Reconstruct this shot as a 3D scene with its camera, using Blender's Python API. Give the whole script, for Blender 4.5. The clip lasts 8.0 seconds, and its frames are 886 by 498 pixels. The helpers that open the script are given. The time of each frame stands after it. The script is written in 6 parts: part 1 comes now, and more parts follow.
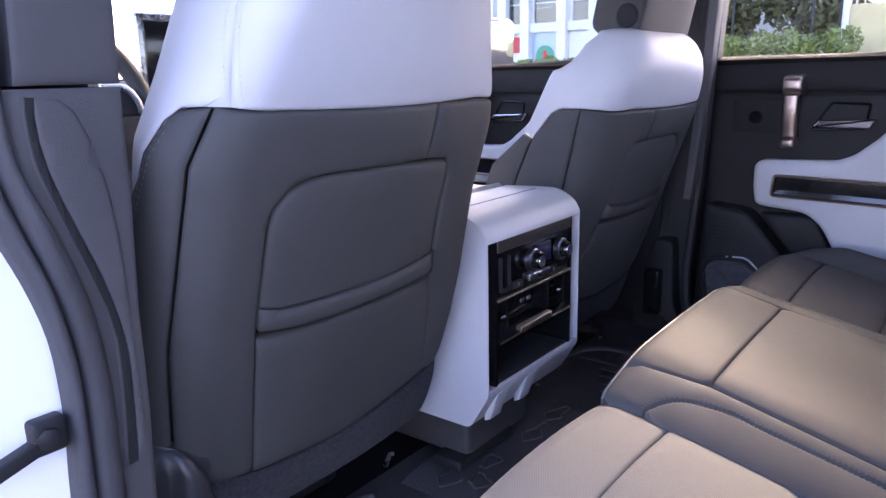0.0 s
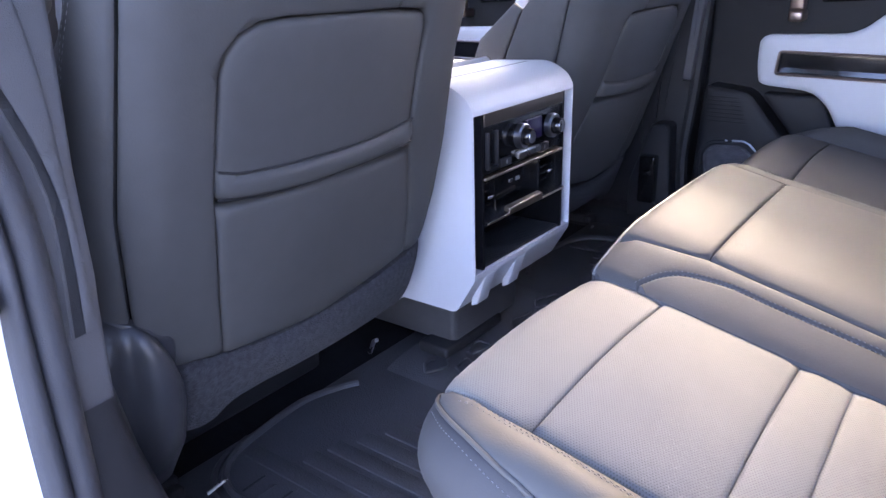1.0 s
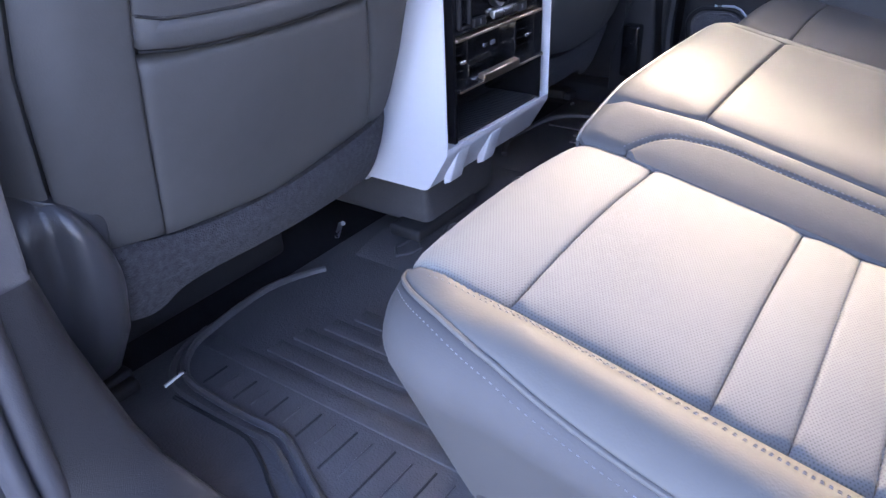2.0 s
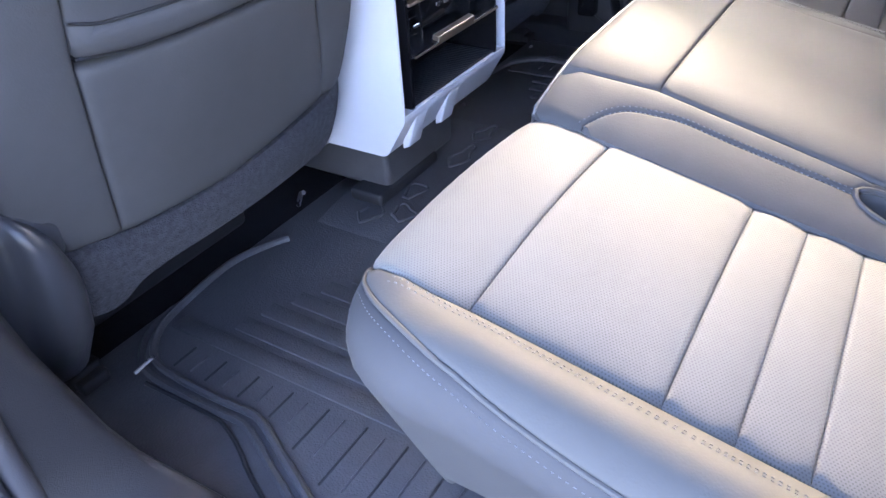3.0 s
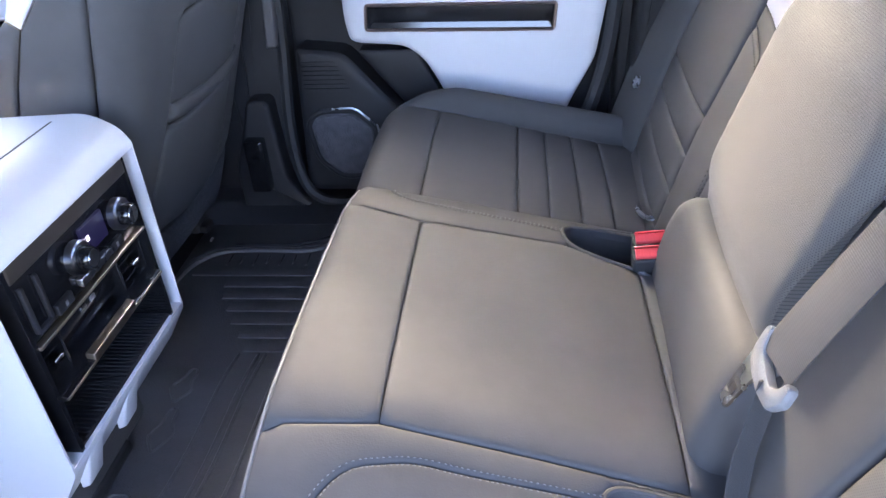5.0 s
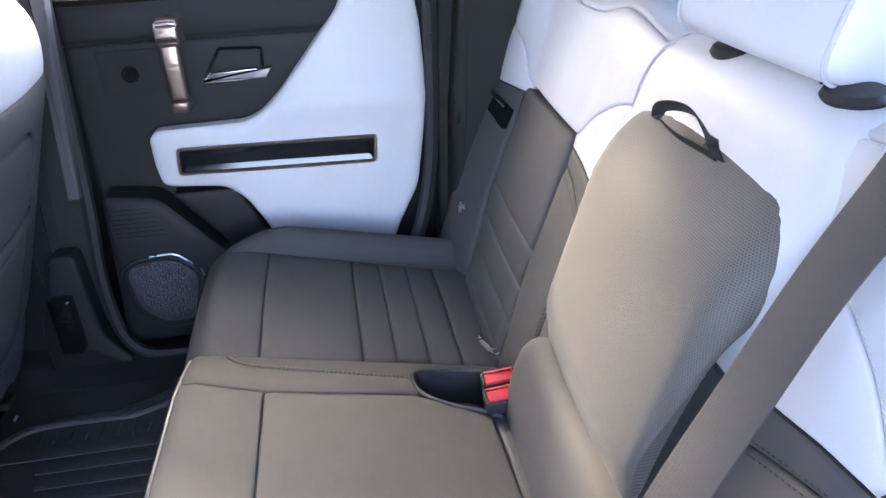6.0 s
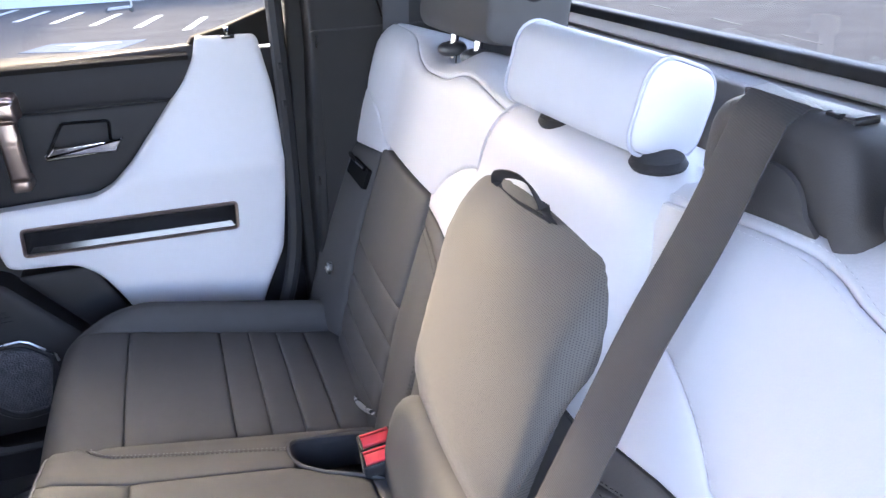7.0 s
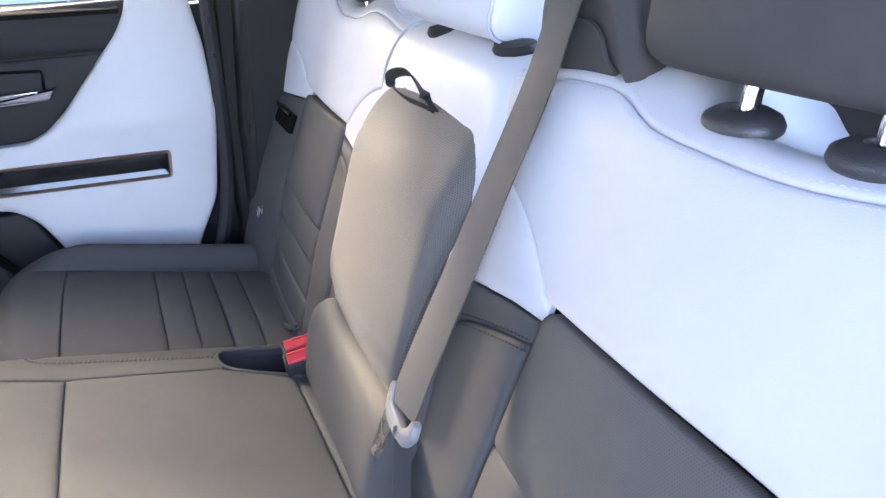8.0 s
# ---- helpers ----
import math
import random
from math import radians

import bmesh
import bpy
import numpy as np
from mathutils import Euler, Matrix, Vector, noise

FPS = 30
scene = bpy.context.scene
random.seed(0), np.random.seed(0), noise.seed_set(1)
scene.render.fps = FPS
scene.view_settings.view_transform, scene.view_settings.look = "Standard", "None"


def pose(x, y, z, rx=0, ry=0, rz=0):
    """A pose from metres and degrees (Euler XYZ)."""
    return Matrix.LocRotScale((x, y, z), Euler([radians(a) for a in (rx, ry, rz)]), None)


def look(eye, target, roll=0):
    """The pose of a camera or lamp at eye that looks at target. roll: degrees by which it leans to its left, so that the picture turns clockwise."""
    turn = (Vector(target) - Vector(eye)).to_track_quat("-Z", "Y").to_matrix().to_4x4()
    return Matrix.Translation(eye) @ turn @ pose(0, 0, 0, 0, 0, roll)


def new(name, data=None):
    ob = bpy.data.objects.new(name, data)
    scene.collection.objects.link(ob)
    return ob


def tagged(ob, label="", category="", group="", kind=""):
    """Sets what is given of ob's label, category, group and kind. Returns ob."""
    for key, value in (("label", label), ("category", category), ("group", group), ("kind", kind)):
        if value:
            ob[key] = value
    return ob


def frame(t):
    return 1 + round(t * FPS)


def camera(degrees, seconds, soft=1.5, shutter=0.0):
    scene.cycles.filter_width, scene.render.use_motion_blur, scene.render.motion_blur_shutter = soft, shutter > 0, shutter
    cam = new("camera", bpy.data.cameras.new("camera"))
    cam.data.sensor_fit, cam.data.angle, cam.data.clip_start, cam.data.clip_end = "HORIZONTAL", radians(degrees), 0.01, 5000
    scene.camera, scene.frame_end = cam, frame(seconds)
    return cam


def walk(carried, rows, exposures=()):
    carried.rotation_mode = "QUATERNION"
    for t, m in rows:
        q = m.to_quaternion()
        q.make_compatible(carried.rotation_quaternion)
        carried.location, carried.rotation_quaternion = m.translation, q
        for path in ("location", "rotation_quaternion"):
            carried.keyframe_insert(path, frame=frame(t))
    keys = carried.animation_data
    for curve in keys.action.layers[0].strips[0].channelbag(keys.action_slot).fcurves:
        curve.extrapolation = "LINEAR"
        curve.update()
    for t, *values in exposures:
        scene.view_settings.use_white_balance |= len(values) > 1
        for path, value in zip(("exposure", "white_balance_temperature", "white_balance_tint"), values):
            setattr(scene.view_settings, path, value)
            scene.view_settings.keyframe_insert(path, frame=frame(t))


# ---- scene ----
# ---- camera and its walk: x to the rear of the car, y to its right side, z up from the rear floor mat ----
cam = camera(63.3, 8.0)
PATH = [
    (0, (0.284, -0.996, 0.657), (-0.914, 0.535, 0.184), -1.4),
    (0.5, (0.284, -0.965, 0.64), (-0.883, 0.544, 0.039), -1.6),
    (1, (0.263, -0.948, 0.598), (-0.878, 0.528, -0.122), -1.9),
    (1.5, (0.246, -0.921, 0.559), (-0.846, 0.523, -0.292), -2.2),
    (2, (0.231, -0.895, 0.543), (-0.791, 0.513, -0.444), -2.3),
    (2.2, (0.244, -0.891, 0.54), (-0.763, 0.498, -0.487), -2.6),
    (3.5, (0.205, -0.828, 0.646), (-0.571, 0.563, -0.564), -3.9),
    (4, (0.183, -0.757, 0.692), (-0.433, 0.712, -0.517), -4.0),
    (4.5, (0.162, -0.678, 0.73), (-0.245, 0.908, -0.417), -3.6),
    (4.7, (0.168, -0.65, 0.741), (-0.165, 0.968, -0.386), -3.9),
    (5.8, (0.153, -0.564, 0.805), (0.334, 1.194, -0.131), -2.5),
    (6, (0.159, -0.552, 0.821), (0.425, 1.211, -0.085), -2.5),
    (6.5, (0.173, -0.534, 0.835), (0.631, 1.219, -0.012), -2.6),
    (7, (0.177, -0.567, 0.852), (0.783, 1.158, 0.041), -2.5),
    (7.5, (0.176, -0.632, 0.822), (0.879, 1.06, 0.02), -2.2),
    (8, (0.177, -0.712, 0.781), (0.905, 0.967, -0.027), -2.0),
]
EXPOSURE = [(0.0, 3.06, 6300, 44), (0.5, 3.50, 6250, 40), (1.0, 3.74, 6150, 38), (2.0, 4.03, 6100, 36), (3.5, 4.29, 6050, 31), (4.5, 4.26, 6100, 30), (6.0, 4.10, 6300, 29), (7.0, 4.12, 6450, 30), (8.0, 4.00, 6350, 29)]
walk(cam, [(t, look(eye, target, roll)) for t, eye, target, roll in PATH], EXPOSURE)

# ---- sky, sun, exposure ----
world = bpy.data.worlds.new("sky")
scene.world = world
world.use_nodes = True
TO_SUN = Vector((-0.15, 1.0, 0.452)).normalized()
_sky = world.node_tree.nodes.new("ShaderNodeTexSky")
_sky.sky_type, _sky.sun_disc = "NISHITA", False
_sky.sun_elevation = math.asin(TO_SUN.z)
_sky.sun_rotation = math.atan2(TO_SUN.x, TO_SUN.y)
_bg = world.node_tree.nodes["Background"]
_bg.inputs["Strength"].default_value = 0.15
world.node_tree.links.new(_sky.outputs[0], _bg.inputs["Color"])
sun = new("sun", bpy.data.lights.new("sun", "SUN"))
sun.data.energy, sun.data.angle, sun.data.color = 0.58, radians(4.0), (1.0, 0.885, 0.545)
sun.matrix_world = look(TO_SUN * 30, (0, 0, 0))

# ---- materials ----
def mat(name, color, rough=0.5, metal=0.0, spec=0.5, vary=0.0, vary_scale=6.0, grain=0.0, grain_scale=900.0,
        dots=0.0, hole_tone=0.54, weave=0.0, coat=0.0, sheen=0.0, wear=0.0, rough_vary=0.025, bump2=0.0, bump2_scale=30.0):
    """A node material: base colour with broad variation, fine grain relief, and optional perforation or weave (in metres of UV)."""
    m = bpy.data.materials.new(name)
    m.use_nodes = True
    nt = m.node_tree
    N, L = nt.nodes, nt.links.new
    b = N["Principled BSDF"]
    b.inputs["Roughness"].default_value = rough
    b.inputs["Metallic"].default_value = metal
    b.inputs["Specular IOR Level"].default_value = spec
    b.inputs["Coat Weight"].default_value = coat
    b.inputs["Sheen Weight"].default_value = sheen
    b.inputs["Sheen Roughness"].default_value = 0.45
    co = N.new("ShaderNodeTexCoord")
    col = N.new("ShaderNodeRGB")
    col.outputs[0].default_value = (*color, 1)
    c_out = col.outputs[0]
    h_out = None

    def noise_tex(scale, detail, vec):
        n = N.new("ShaderNodeTexNoise")
        n.inputs["Scale"].default_value, n.inputs["Detail"].default_value = scale, detail
        L(vec, n.inputs["Vector"])
        return n

    def mth(op, a, c=None, v=None):
        n = N.new("ShaderNodeMath")
        n.operation = op
        for i, x in enumerate((a, c, v)):
            if x is None:
                continue
            if isinstance(x, (int, float)):
                n.inputs[i].default_value = x
            else:
                L(x, n.inputs[i])
        return n.outputs[0]

    def mix(f, a, c):
        n = N.new("ShaderNodeMix")
        n.data_type = "RGBA"
        for k, x in (("Factor", f), ("A", a), ("B", c)):
            s = [i for i in n.inputs if i.name == k and i.type == ("VALUE" if k == "Factor" else "RGBA")][0]
            if isinstance(x, tuple):
                s.default_value = (*x, 1)
            elif isinstance(x, (int, float)):
                s.default_value = x
            else:
                L(x, s)
        return [o for o in n.outputs if o.type == "RGBA"][0]

    if vary:
        n = noise_tex(vary_scale, 4, co.outputs["Object"])
        n2 = noise_tex(vary_scale * 9, 3, co.outputs["Object"])
        f = mth("ADD", mth("MULTIPLY", n.outputs[0], 0.7), mth("MULTIPLY", n2.outputs[0], 0.3))
        dark = tuple(max(0, x * (1 - vary)) for x in color)
        light = tuple(min(1, x * (1 + vary)) for x in color)
        r = N.new("ShaderNodeMapRange")
        r.inputs[1].default_value, r.inputs[2].default_value = 0.3, 0.7
        L(f, r.inputs[0])
        c_out = mix(r.outputs[0], dark, light)
        r2 = N.new("ShaderNodeMapRange")
        r2.inputs[1].default_value, r2.inputs[2].default_value = 0.3, 0.7
        r2.inputs[3].default_value, r2.inputs[4].default_value = rough - rough_vary, rough + rough_vary
        L(n2.outputs[0], r2.inputs[0])
        L(r2.outputs[0], b.inputs["Roughness"])
    if wear:
        n = noise_tex(23, 6, co.outputs["Object"])
        f = mth("MULTIPLY", mth("GREATER_THAN", n.outputs[0], 0.60), wear)
        c_out = mix(f, c_out, tuple(min(1, x * 1.6 + 0.02) for x in color))
    if grain:
        v = N.new("ShaderNodeTexVoronoi")
        v.inputs["Scale"].default_value = grain_scale
        L(co.outputs["Object"], v.inputs["Vector"])
        n = noise_tex(grain_scale * 0.5, 2, co.outputs["Object"])
        h_out = mth("MULTIPLY", mth("ADD", v.outputs["Distance"], n.outputs[0]), grain)
    if bump2:
        n = noise_tex(bump2_scale, 3, co.outputs["Object"])
        h2 = mth("MULTIPLY", n.outputs[0], bump2)
        h_out = h2 if h_out is None else mth("ADD", h_out, h2)
    if dots:
        sep = N.new("ShaderNodeSeparateXYZ")
        L(co.outputs["UV"], sep.inputs[0])
        row = mth("DIVIDE", sep.outputs[1], dots * 0.866)
        odd = mth("MULTIPLY", mth("MODULO", mth("FLOOR", row), 2.0), 0.5)
        cx = mth("SUBTRACT", mth("FRACT", mth("ADD", mth("DIVIDE", sep.outputs[0], dots), odd)), 0.5)
        cy = mth("SUBTRACT", mth("FRACT", row), 0.5)
        d = mth("SQRT", mth("ADD", mth("MULTIPLY", cx, cx), mth("MULTIPLY", cy, cy)))
        hole = mth("LESS_THAN", d, 0.24)
        c_out = mix(mth("MULTIPLY", hole, hole_tone), c_out, (0.004, 0.004, 0.005))
        soft = mth("MULTIPLY", mth("MINIMUM", d, 0.35), 0.00012)
        h_out = soft if h_out is None else mth("ADD", h_out, soft)
    if weave:
        sep = N.new("ShaderNodeSeparateXYZ")
        L(co.outputs["UV"], sep.inputs[0])
        slant = mth("ADD", sep.outputs[1], mth("MULTIPLY", sep.outputs[0], 0.12))
        a = mth("SINE", mth("MULTIPLY", slant, 6.283 / weave))
        c2 = mth("SINE", mth("MULTIPLY", sep.outputs[0], 6.283 / (weave * 2.6)))
        w = mth("MULTIPLY", mth("ADD", a, mth("MULTIPLY", c2, 0.2)), 0.00005)
        h_out = w if h_out is None else mth("ADD", h_out, w)
        c_out = mix(mth("MULTIPLY", mth("LESS_THAN", mth("ADD", a, mth("MULTIPLY", c2, 0.2)), -0.35), 0.22), c_out, tuple(x * 0.45 for x in color))
    L(c_out, b.inputs["Base Color"])
    if h_out is not None:
        bp = N.new("ShaderNodeBump")
        bp.inputs["Distance"].default_value = 1.0
        bp.inputs["Strength"].default_value = 1.0
        L(h_out, bp.inputs["Height"])
        L(bp.outputs[0], b.inputs["Normal"])
    return m


def emit(name, color, strength):
    m = bpy.data.materials.new(name)
    m.use_nodes = True
    b = m.node_tree.nodes["Principled BSDF"]
    b.inputs["Base Color"].default_value = (0.01, 0.01, 0.01, 1)
    b.inputs["Emission Color"].default_value = (*color, 1)
    b.inputs["Emission Strength"].default_value = strength
    return m


def glass(name, color=(0.9, 0.95, 0.93), rough=0.0):
    m = bpy.data.materials.new(name)
    m.use_nodes = True
    nt = m.node_tree
    b = nt.nodes["Principled BSDF"]
    b.inputs["Base Color"].default_value = (*color, 1)
    b.inputs["Roughness"].default_value = rough
    b.inputs["IOR"].default_value = 1.45
    b.inputs["Transmission Weight"].default_value = 1.0
    b.inputs["Specular IOR Level"].default_value = 0.3
    return m


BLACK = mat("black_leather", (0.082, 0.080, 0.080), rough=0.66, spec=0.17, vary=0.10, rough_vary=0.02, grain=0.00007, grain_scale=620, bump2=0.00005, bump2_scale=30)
# Backrest copy of the perforated leather, with shade put into its darker colour.
PERF_BACK_SHADED = mat("smooth_perforated_leather_shaded", (0.112, 0.107, 0.102), rough=0.72, spec=0.16, vary=0.08, grain=0.00004, grain_scale=620, dots=0.0022, hole_tone=0.22, bump2=0.00005, bump2_scale=30)
# Left cushion's copy of the seat leather, lightened to carry the sunlight in its colour.
PERF_SUNLIT = mat("perforated_leather_sunlit", (0.200, 0.195, 0.178), rough=0.74, spec=0.20, vary=0.08, rough_vary=0.02, grain=0.00004, grain_scale=620, dots=0.0025, hole_tone=0.38, sheen=0.10, bump2=0.00005, bump2_scale=30)
WHITE = mat("pale_leather", (0.63, 0.63, 0.665), rough=0.48, vary=0.03, grain=0.00006, grain_scale=620, bump2=0.00008, bump2_scale=22)
TRIM = mat("dark_trim_plastic", (0.017, 0.0167, 0.019), rough=0.5, spec=0.32, vary=0.10, grain=0.00025, grain_scale=1100, wear=0.04)
TRIM_SOFT = mat("soft_dark_trim", (0.024, 0.0233, 0.026), rough=0.58, spec=0.22, vary=0.10, grain=0.0002, grain_scale=700)
SILL_EDGE = mat("matt_window_sill", (0.020, 0.018, 0.017), rough=0.85, spec=0.08, vary=0.10, grain=0.0002, grain_scale=900)
QUARTER = mat("dark_quarter_trim", (0.014, 0.0135, 0.014), rough=0.62, spec=0.3, vary=0.08, grain=0.0002, grain_scale=1300)
GREY_TRIM = mat("grey_pillar_trim", (0.084, 0.081, 0.086), rough=0.6, vary=0.08, grain=0.0002, grain_scale=1300)
TOWER = mat("tower_plastic", (0.075, 0.071, 0.070), rough=0.5, spec=0.22, vary=0.06, grain=0.00012, grain_scale=1300)
SHIELD = mat("moulded_cover_plastic", (0.048, 0.048, 0.053), rough=0.30, spec=0.6, vary=0.06, grain=0.00015, grain_scale=1200)
FELT = mat("grey_felt", (0.050, 0.050, 0.057), rough=1.0, vary=0.40, vary_scale=160, grain=0.0010, grain_scale=500, spec=0.1, sheen=0.06)
SILL = mat("sill_plastic", (0.028, 0.027, 0.029), rough=0.36, vary=0.10, grain=0.0002, grain_scale=1200, wear=0.03)
# Near-black colour that stands for the shade inside an opening.
VOID = mat("slot_depth_shade", (0.004, 0.004, 0.005), rough=0.8, spec=0.1, vary=0.2)
GLOSS = mat("gloss_black_plastic", (0.008, 0.008, 0.009), rough=0.12, vary=0.2, rough_vary=0.04, spec=0.6)
RUBBER = mat("black_mat_rubber", (0.066, 0.064, 0.067), rough=0.50, vary=0.22, grain=0.0004, grain_scale=420, wear=0.08)
SEAL = mat("black_seal_rubber", (0.016, 0.016, 0.018), rough=0.62, vary=0.15, grain=0.0002, grain_scale=900)
DOOR_SEAL = mat("door_seal_rubber", (0.050, 0.049, 0.055), rough=0.62, vary=0.12, grain=0.0002, grain_scale=900)
CARPET = mat("dark_carpet", (0.009, 0.009, 0.011), rough=1.0, vary=0.35, vary_scale=70, grain=0.0009, grain_scale=700, sheen=0.04, spec=0.1)
CHROME = mat("chrome", (0.75, 0.75, 0.77), rough=0.09, metal=1.0, vary=0.04, rough_vary=0.03)
SATIN = mat("satin_metal", (0.52, 0.53, 0.55), rough=0.28, metal=1.0, vary=0.05)
BRONZE = mat("bronze_trim", (0.40, 0.31, 0.27), rough=0.34, metal=1.0, vary=0.10)
DARK_BRONZE = mat("dark_bronze_strip", (0.15, 0.125, 0.105), rough=0.34, metal=0.8, vary=0.05)
KNOB = mat("knurled_grey_metal", (0.30, 0.30, 0.32), rough=0.30, metal=1.0, vary=0.05)
LEDGE = mat("satin_ledge_trim", (0.060, 0.056, 0.055), rough=0.42, vary=0.06, grain=0.0001, grain_scale=1300)
# Pale colour that stands for daylight falling on the rear ledge.
LIT_STRIP = mat("painted_ledge_light", (0.46, 0.42, 0.37), rough=0.5, vary=0.05)
WELT = mat("grey_welt", (0.17, 0.17, 0.178), rough=0.5, vary=0.08)
# Ribbed leather of the left bolster, its colour raised to hold the sunlight.
BOLSTER_SUNLIT = mat("fine_ribbed_leather_sunlit", (0.115, 0.112, 0.106), rough=0.66, spec=0.2, vary=0.08, rough_vary=0.02, grain=0.00009, grain_scale=520, bump2=0.00005, bump2_scale=30)
SEAM = mat("pale_seam_piping", (0.50, 0.50, 0.56), rough=0.6, vary=0.05)
FAINT = mat("faint_marking", (0.085, 0.080, 0.074), rough=0.9, spec=0.1, vary=0.3, vary_scale=9)
WORN = mat("worn_marking", (0.15, 0.16, 0.165), rough=0.9, spec=0.1, vary=0.3, vary_scale=9)
PALE_BRONZE = mat("pale_bronze_trim", (0.62, 0.50, 0.38), rough=0.32, metal=1.0, vary=0.06)
WEB = mat("belt_webbing", (0.040, 0.040, 0.043), rough=0.62, vary=0.08, weave=0.0016, sheen=0.12)
RED = mat("red_release_plastic", (0.60, 0.045, 0.055), rough=0.45, vary=0.08)
GREYPLAS = mat("grey_tongue_plastic", (0.20, 0.20, 0.205), rough=0.45, vary=0.08, grain=0.0002)
PAINT = mat("white_body_paint", (0.78, 0.79, 0.82), rough=0.22, vary=0.02, coat=0.6, rough_vary=0.02)
THREAD = mat("grey_thread", (0.19, 0.19, 0.195), rough=0.8, vary=0.1)
THREAD_W = mat("pale_thread", (0.72, 0.72, 0.75), rough=0.8, vary=0.05)
GRILLE = mat("speaker_mesh", (0.085, 0.085, 0.098), rough=0.40, metal=0.5, vary=0.35, vary_scale=60, grain=0.0012, grain_scale=330, dots=0.0050)
SCREEN = emit("lit_display", (0.03, 0.02, 0.16), 0.012)
GLYPH = emit("display_glyph", (0.85, 0.85, 1.0), 0.22)
GLASS = glass("car_glass", (0.86, 0.92, 0.89))
HEADLINER = mat("dark_headliner", (0.05, 0.05, 0.053), rough=0.9, vary=0.06, grain=0.0004, grain_scale=800)
ASPHALT = mat("worn_asphalt", (0.044, 0.041, 0.039), rough=1.0, spec=0.08, vary=0.25, vary_scale=1.2, grain=0.004, grain_scale=60)
LINE = mat("road_marking", (0.24, 0.24, 0.235), rough=0.7, vary=0.12, vary_scale=9)
BLUE_LINE = mat("blue_marking", (0.050, 0.068, 0.095), rough=0.9, spec=0.1, vary=0.2, vary_scale=9)
RENDERW = mat("white_plaster", (0.72, 0.71, 0.68), rough=0.8, vary=0.06, vary_scale=2)
BEIGE = mat("beige_plaster", (0.56, 0.46, 0.24), rough=0.85, vary=0.10, vary_scale=2)
DARKGLASS = mat("dark_window_glass", (0.03, 0.04, 0.045), rough=0.08, vary=0.2, spec=0.8)
LEAF = mat("hedge_leaf", (0.16, 0.19, 0.04), rough=0.6, vary=0.35, vary_scale=3)
LEAF_DRY = mat("tree_leaf", (0.10, 0.10, 0.04), rough=0.65, vary=0.4, vary_scale=2)
BARK = mat("bark", (0.10, 0.075, 0.05), rough=0.9, vary=0.3, bump2=0.01)
STEEL = mat("galvanised_steel", (0.35, 0.36, 0.37), rough=0.4, metal=0.9, vary=0.1)
SIGN_RED = mat("red_panel", (0.60, 0.05, 0.05), rough=0.5, vary=0.1)
SIGN_GREEN = mat("green_panel", (0.05, 0.30, 0.18), rough=0.5, vary=0.15)
SHOP = mat("pale_blue_shop_glass", (0.35, 0.47, 0.55), rough=0.15, vary=0.1)
DASH = mat("dashboard_plastic", (0.028, 0.028, 0.031), rough=0.6, vary=0.1, grain=0.0003)

# ---- building tools ----
from mathutils.geometry import delaunay_2d_cdt


def thing(name, at, label, category, group="", kind=""):
    ob = new(name)
    ob.location = at
    ob.empty_display_size = 0.05
    bpy.context.view_layer.update()
    return tagged(ob, label, category, group, kind)


def link_mesh(name, bm, material, parent=None, label="", smooth=38):
    me = bpy.data.meshes.new(name)
    bm.to_mesh(me)
    bm.free()
    me.materials.append(material)
    for p in me.polygons:
        p.use_smooth = True
    me.set_sharp_from_angle(angle=radians(smooth))
    ob = new(name, me)
    if parent is not None:
        ob.parent = parent
        if parent.type == "EMPTY":
            ob.matrix_parent_inverse = Matrix.Translation(-parent.location)
    if label:
        ob["label"] = label
    return ob


def part(name, bm, material, parent, label="", smooth=38):
    return link_mesh(name, bm, material, parent, label, smooth)


def box(x0, x1, y0, y1, z0, z1, bevel=0.0, seg=3):
    bm = bmesh.new()
    bmesh.ops.create_cube(bm, size=1)
    for v in bm.verts:
        v.co = Vector(((x0 + x1) / 2 + v.co.x * (x1 - x0), (y0 + y1) / 2 + v.co.y * (y1 - y0), (z0 + z1) / 2 + v.co.z * (z1 - z0)))
    if bevel:
        bmesh.ops.bevel(bm, geom=bm.edges[:], offset=bevel, segments=seg, profile=0.5, affect="EDGES")
    return bm


def prism(points, axis, a, b, bevel=0.0, seg=3):
    """A polygon in the plane across an axis, drawn out from a to b along it."""
    bm = bmesh.new()

    def at(p, q):
        return {"x": (q, p[0], p[1]), "y": (p[0], q, p[1]), "z": (p[0], p[1], q)}[axis]
    lo = [bm.verts.new(at(p, a)) for p in points]
    hi = [bm.verts.new(at(p, b)) for p in points]
    n = len(points)
    bm.faces.new(lo)
    bm.faces.new(hi[::-1])
    for i in range(n):
        bm.faces.new((lo[i], hi[i], hi[(i + 1) % n], lo[(i + 1) % n]))
    bmesh.ops.recalc_face_normals(bm, faces=bm.faces[:])
    if bevel:
        bmesh.ops.bevel(bm, geom=bm.edges[:], offset=bevel, segments=seg, profile=0.5, affect="EDGES")
    return bm


def moved(bm, m):
    bmesh.ops.transform(bm, matrix=m, verts=bm.verts[:])
    return bm


def merged(*bms):
    out = bms[0]
    for o in bms[1:]:
        me = bpy.data.meshes.new("tmp")
        o.to_mesh(me)
        o.free()
        out.from_mesh(me)
        bpy.data.meshes.remove(me)
    return out


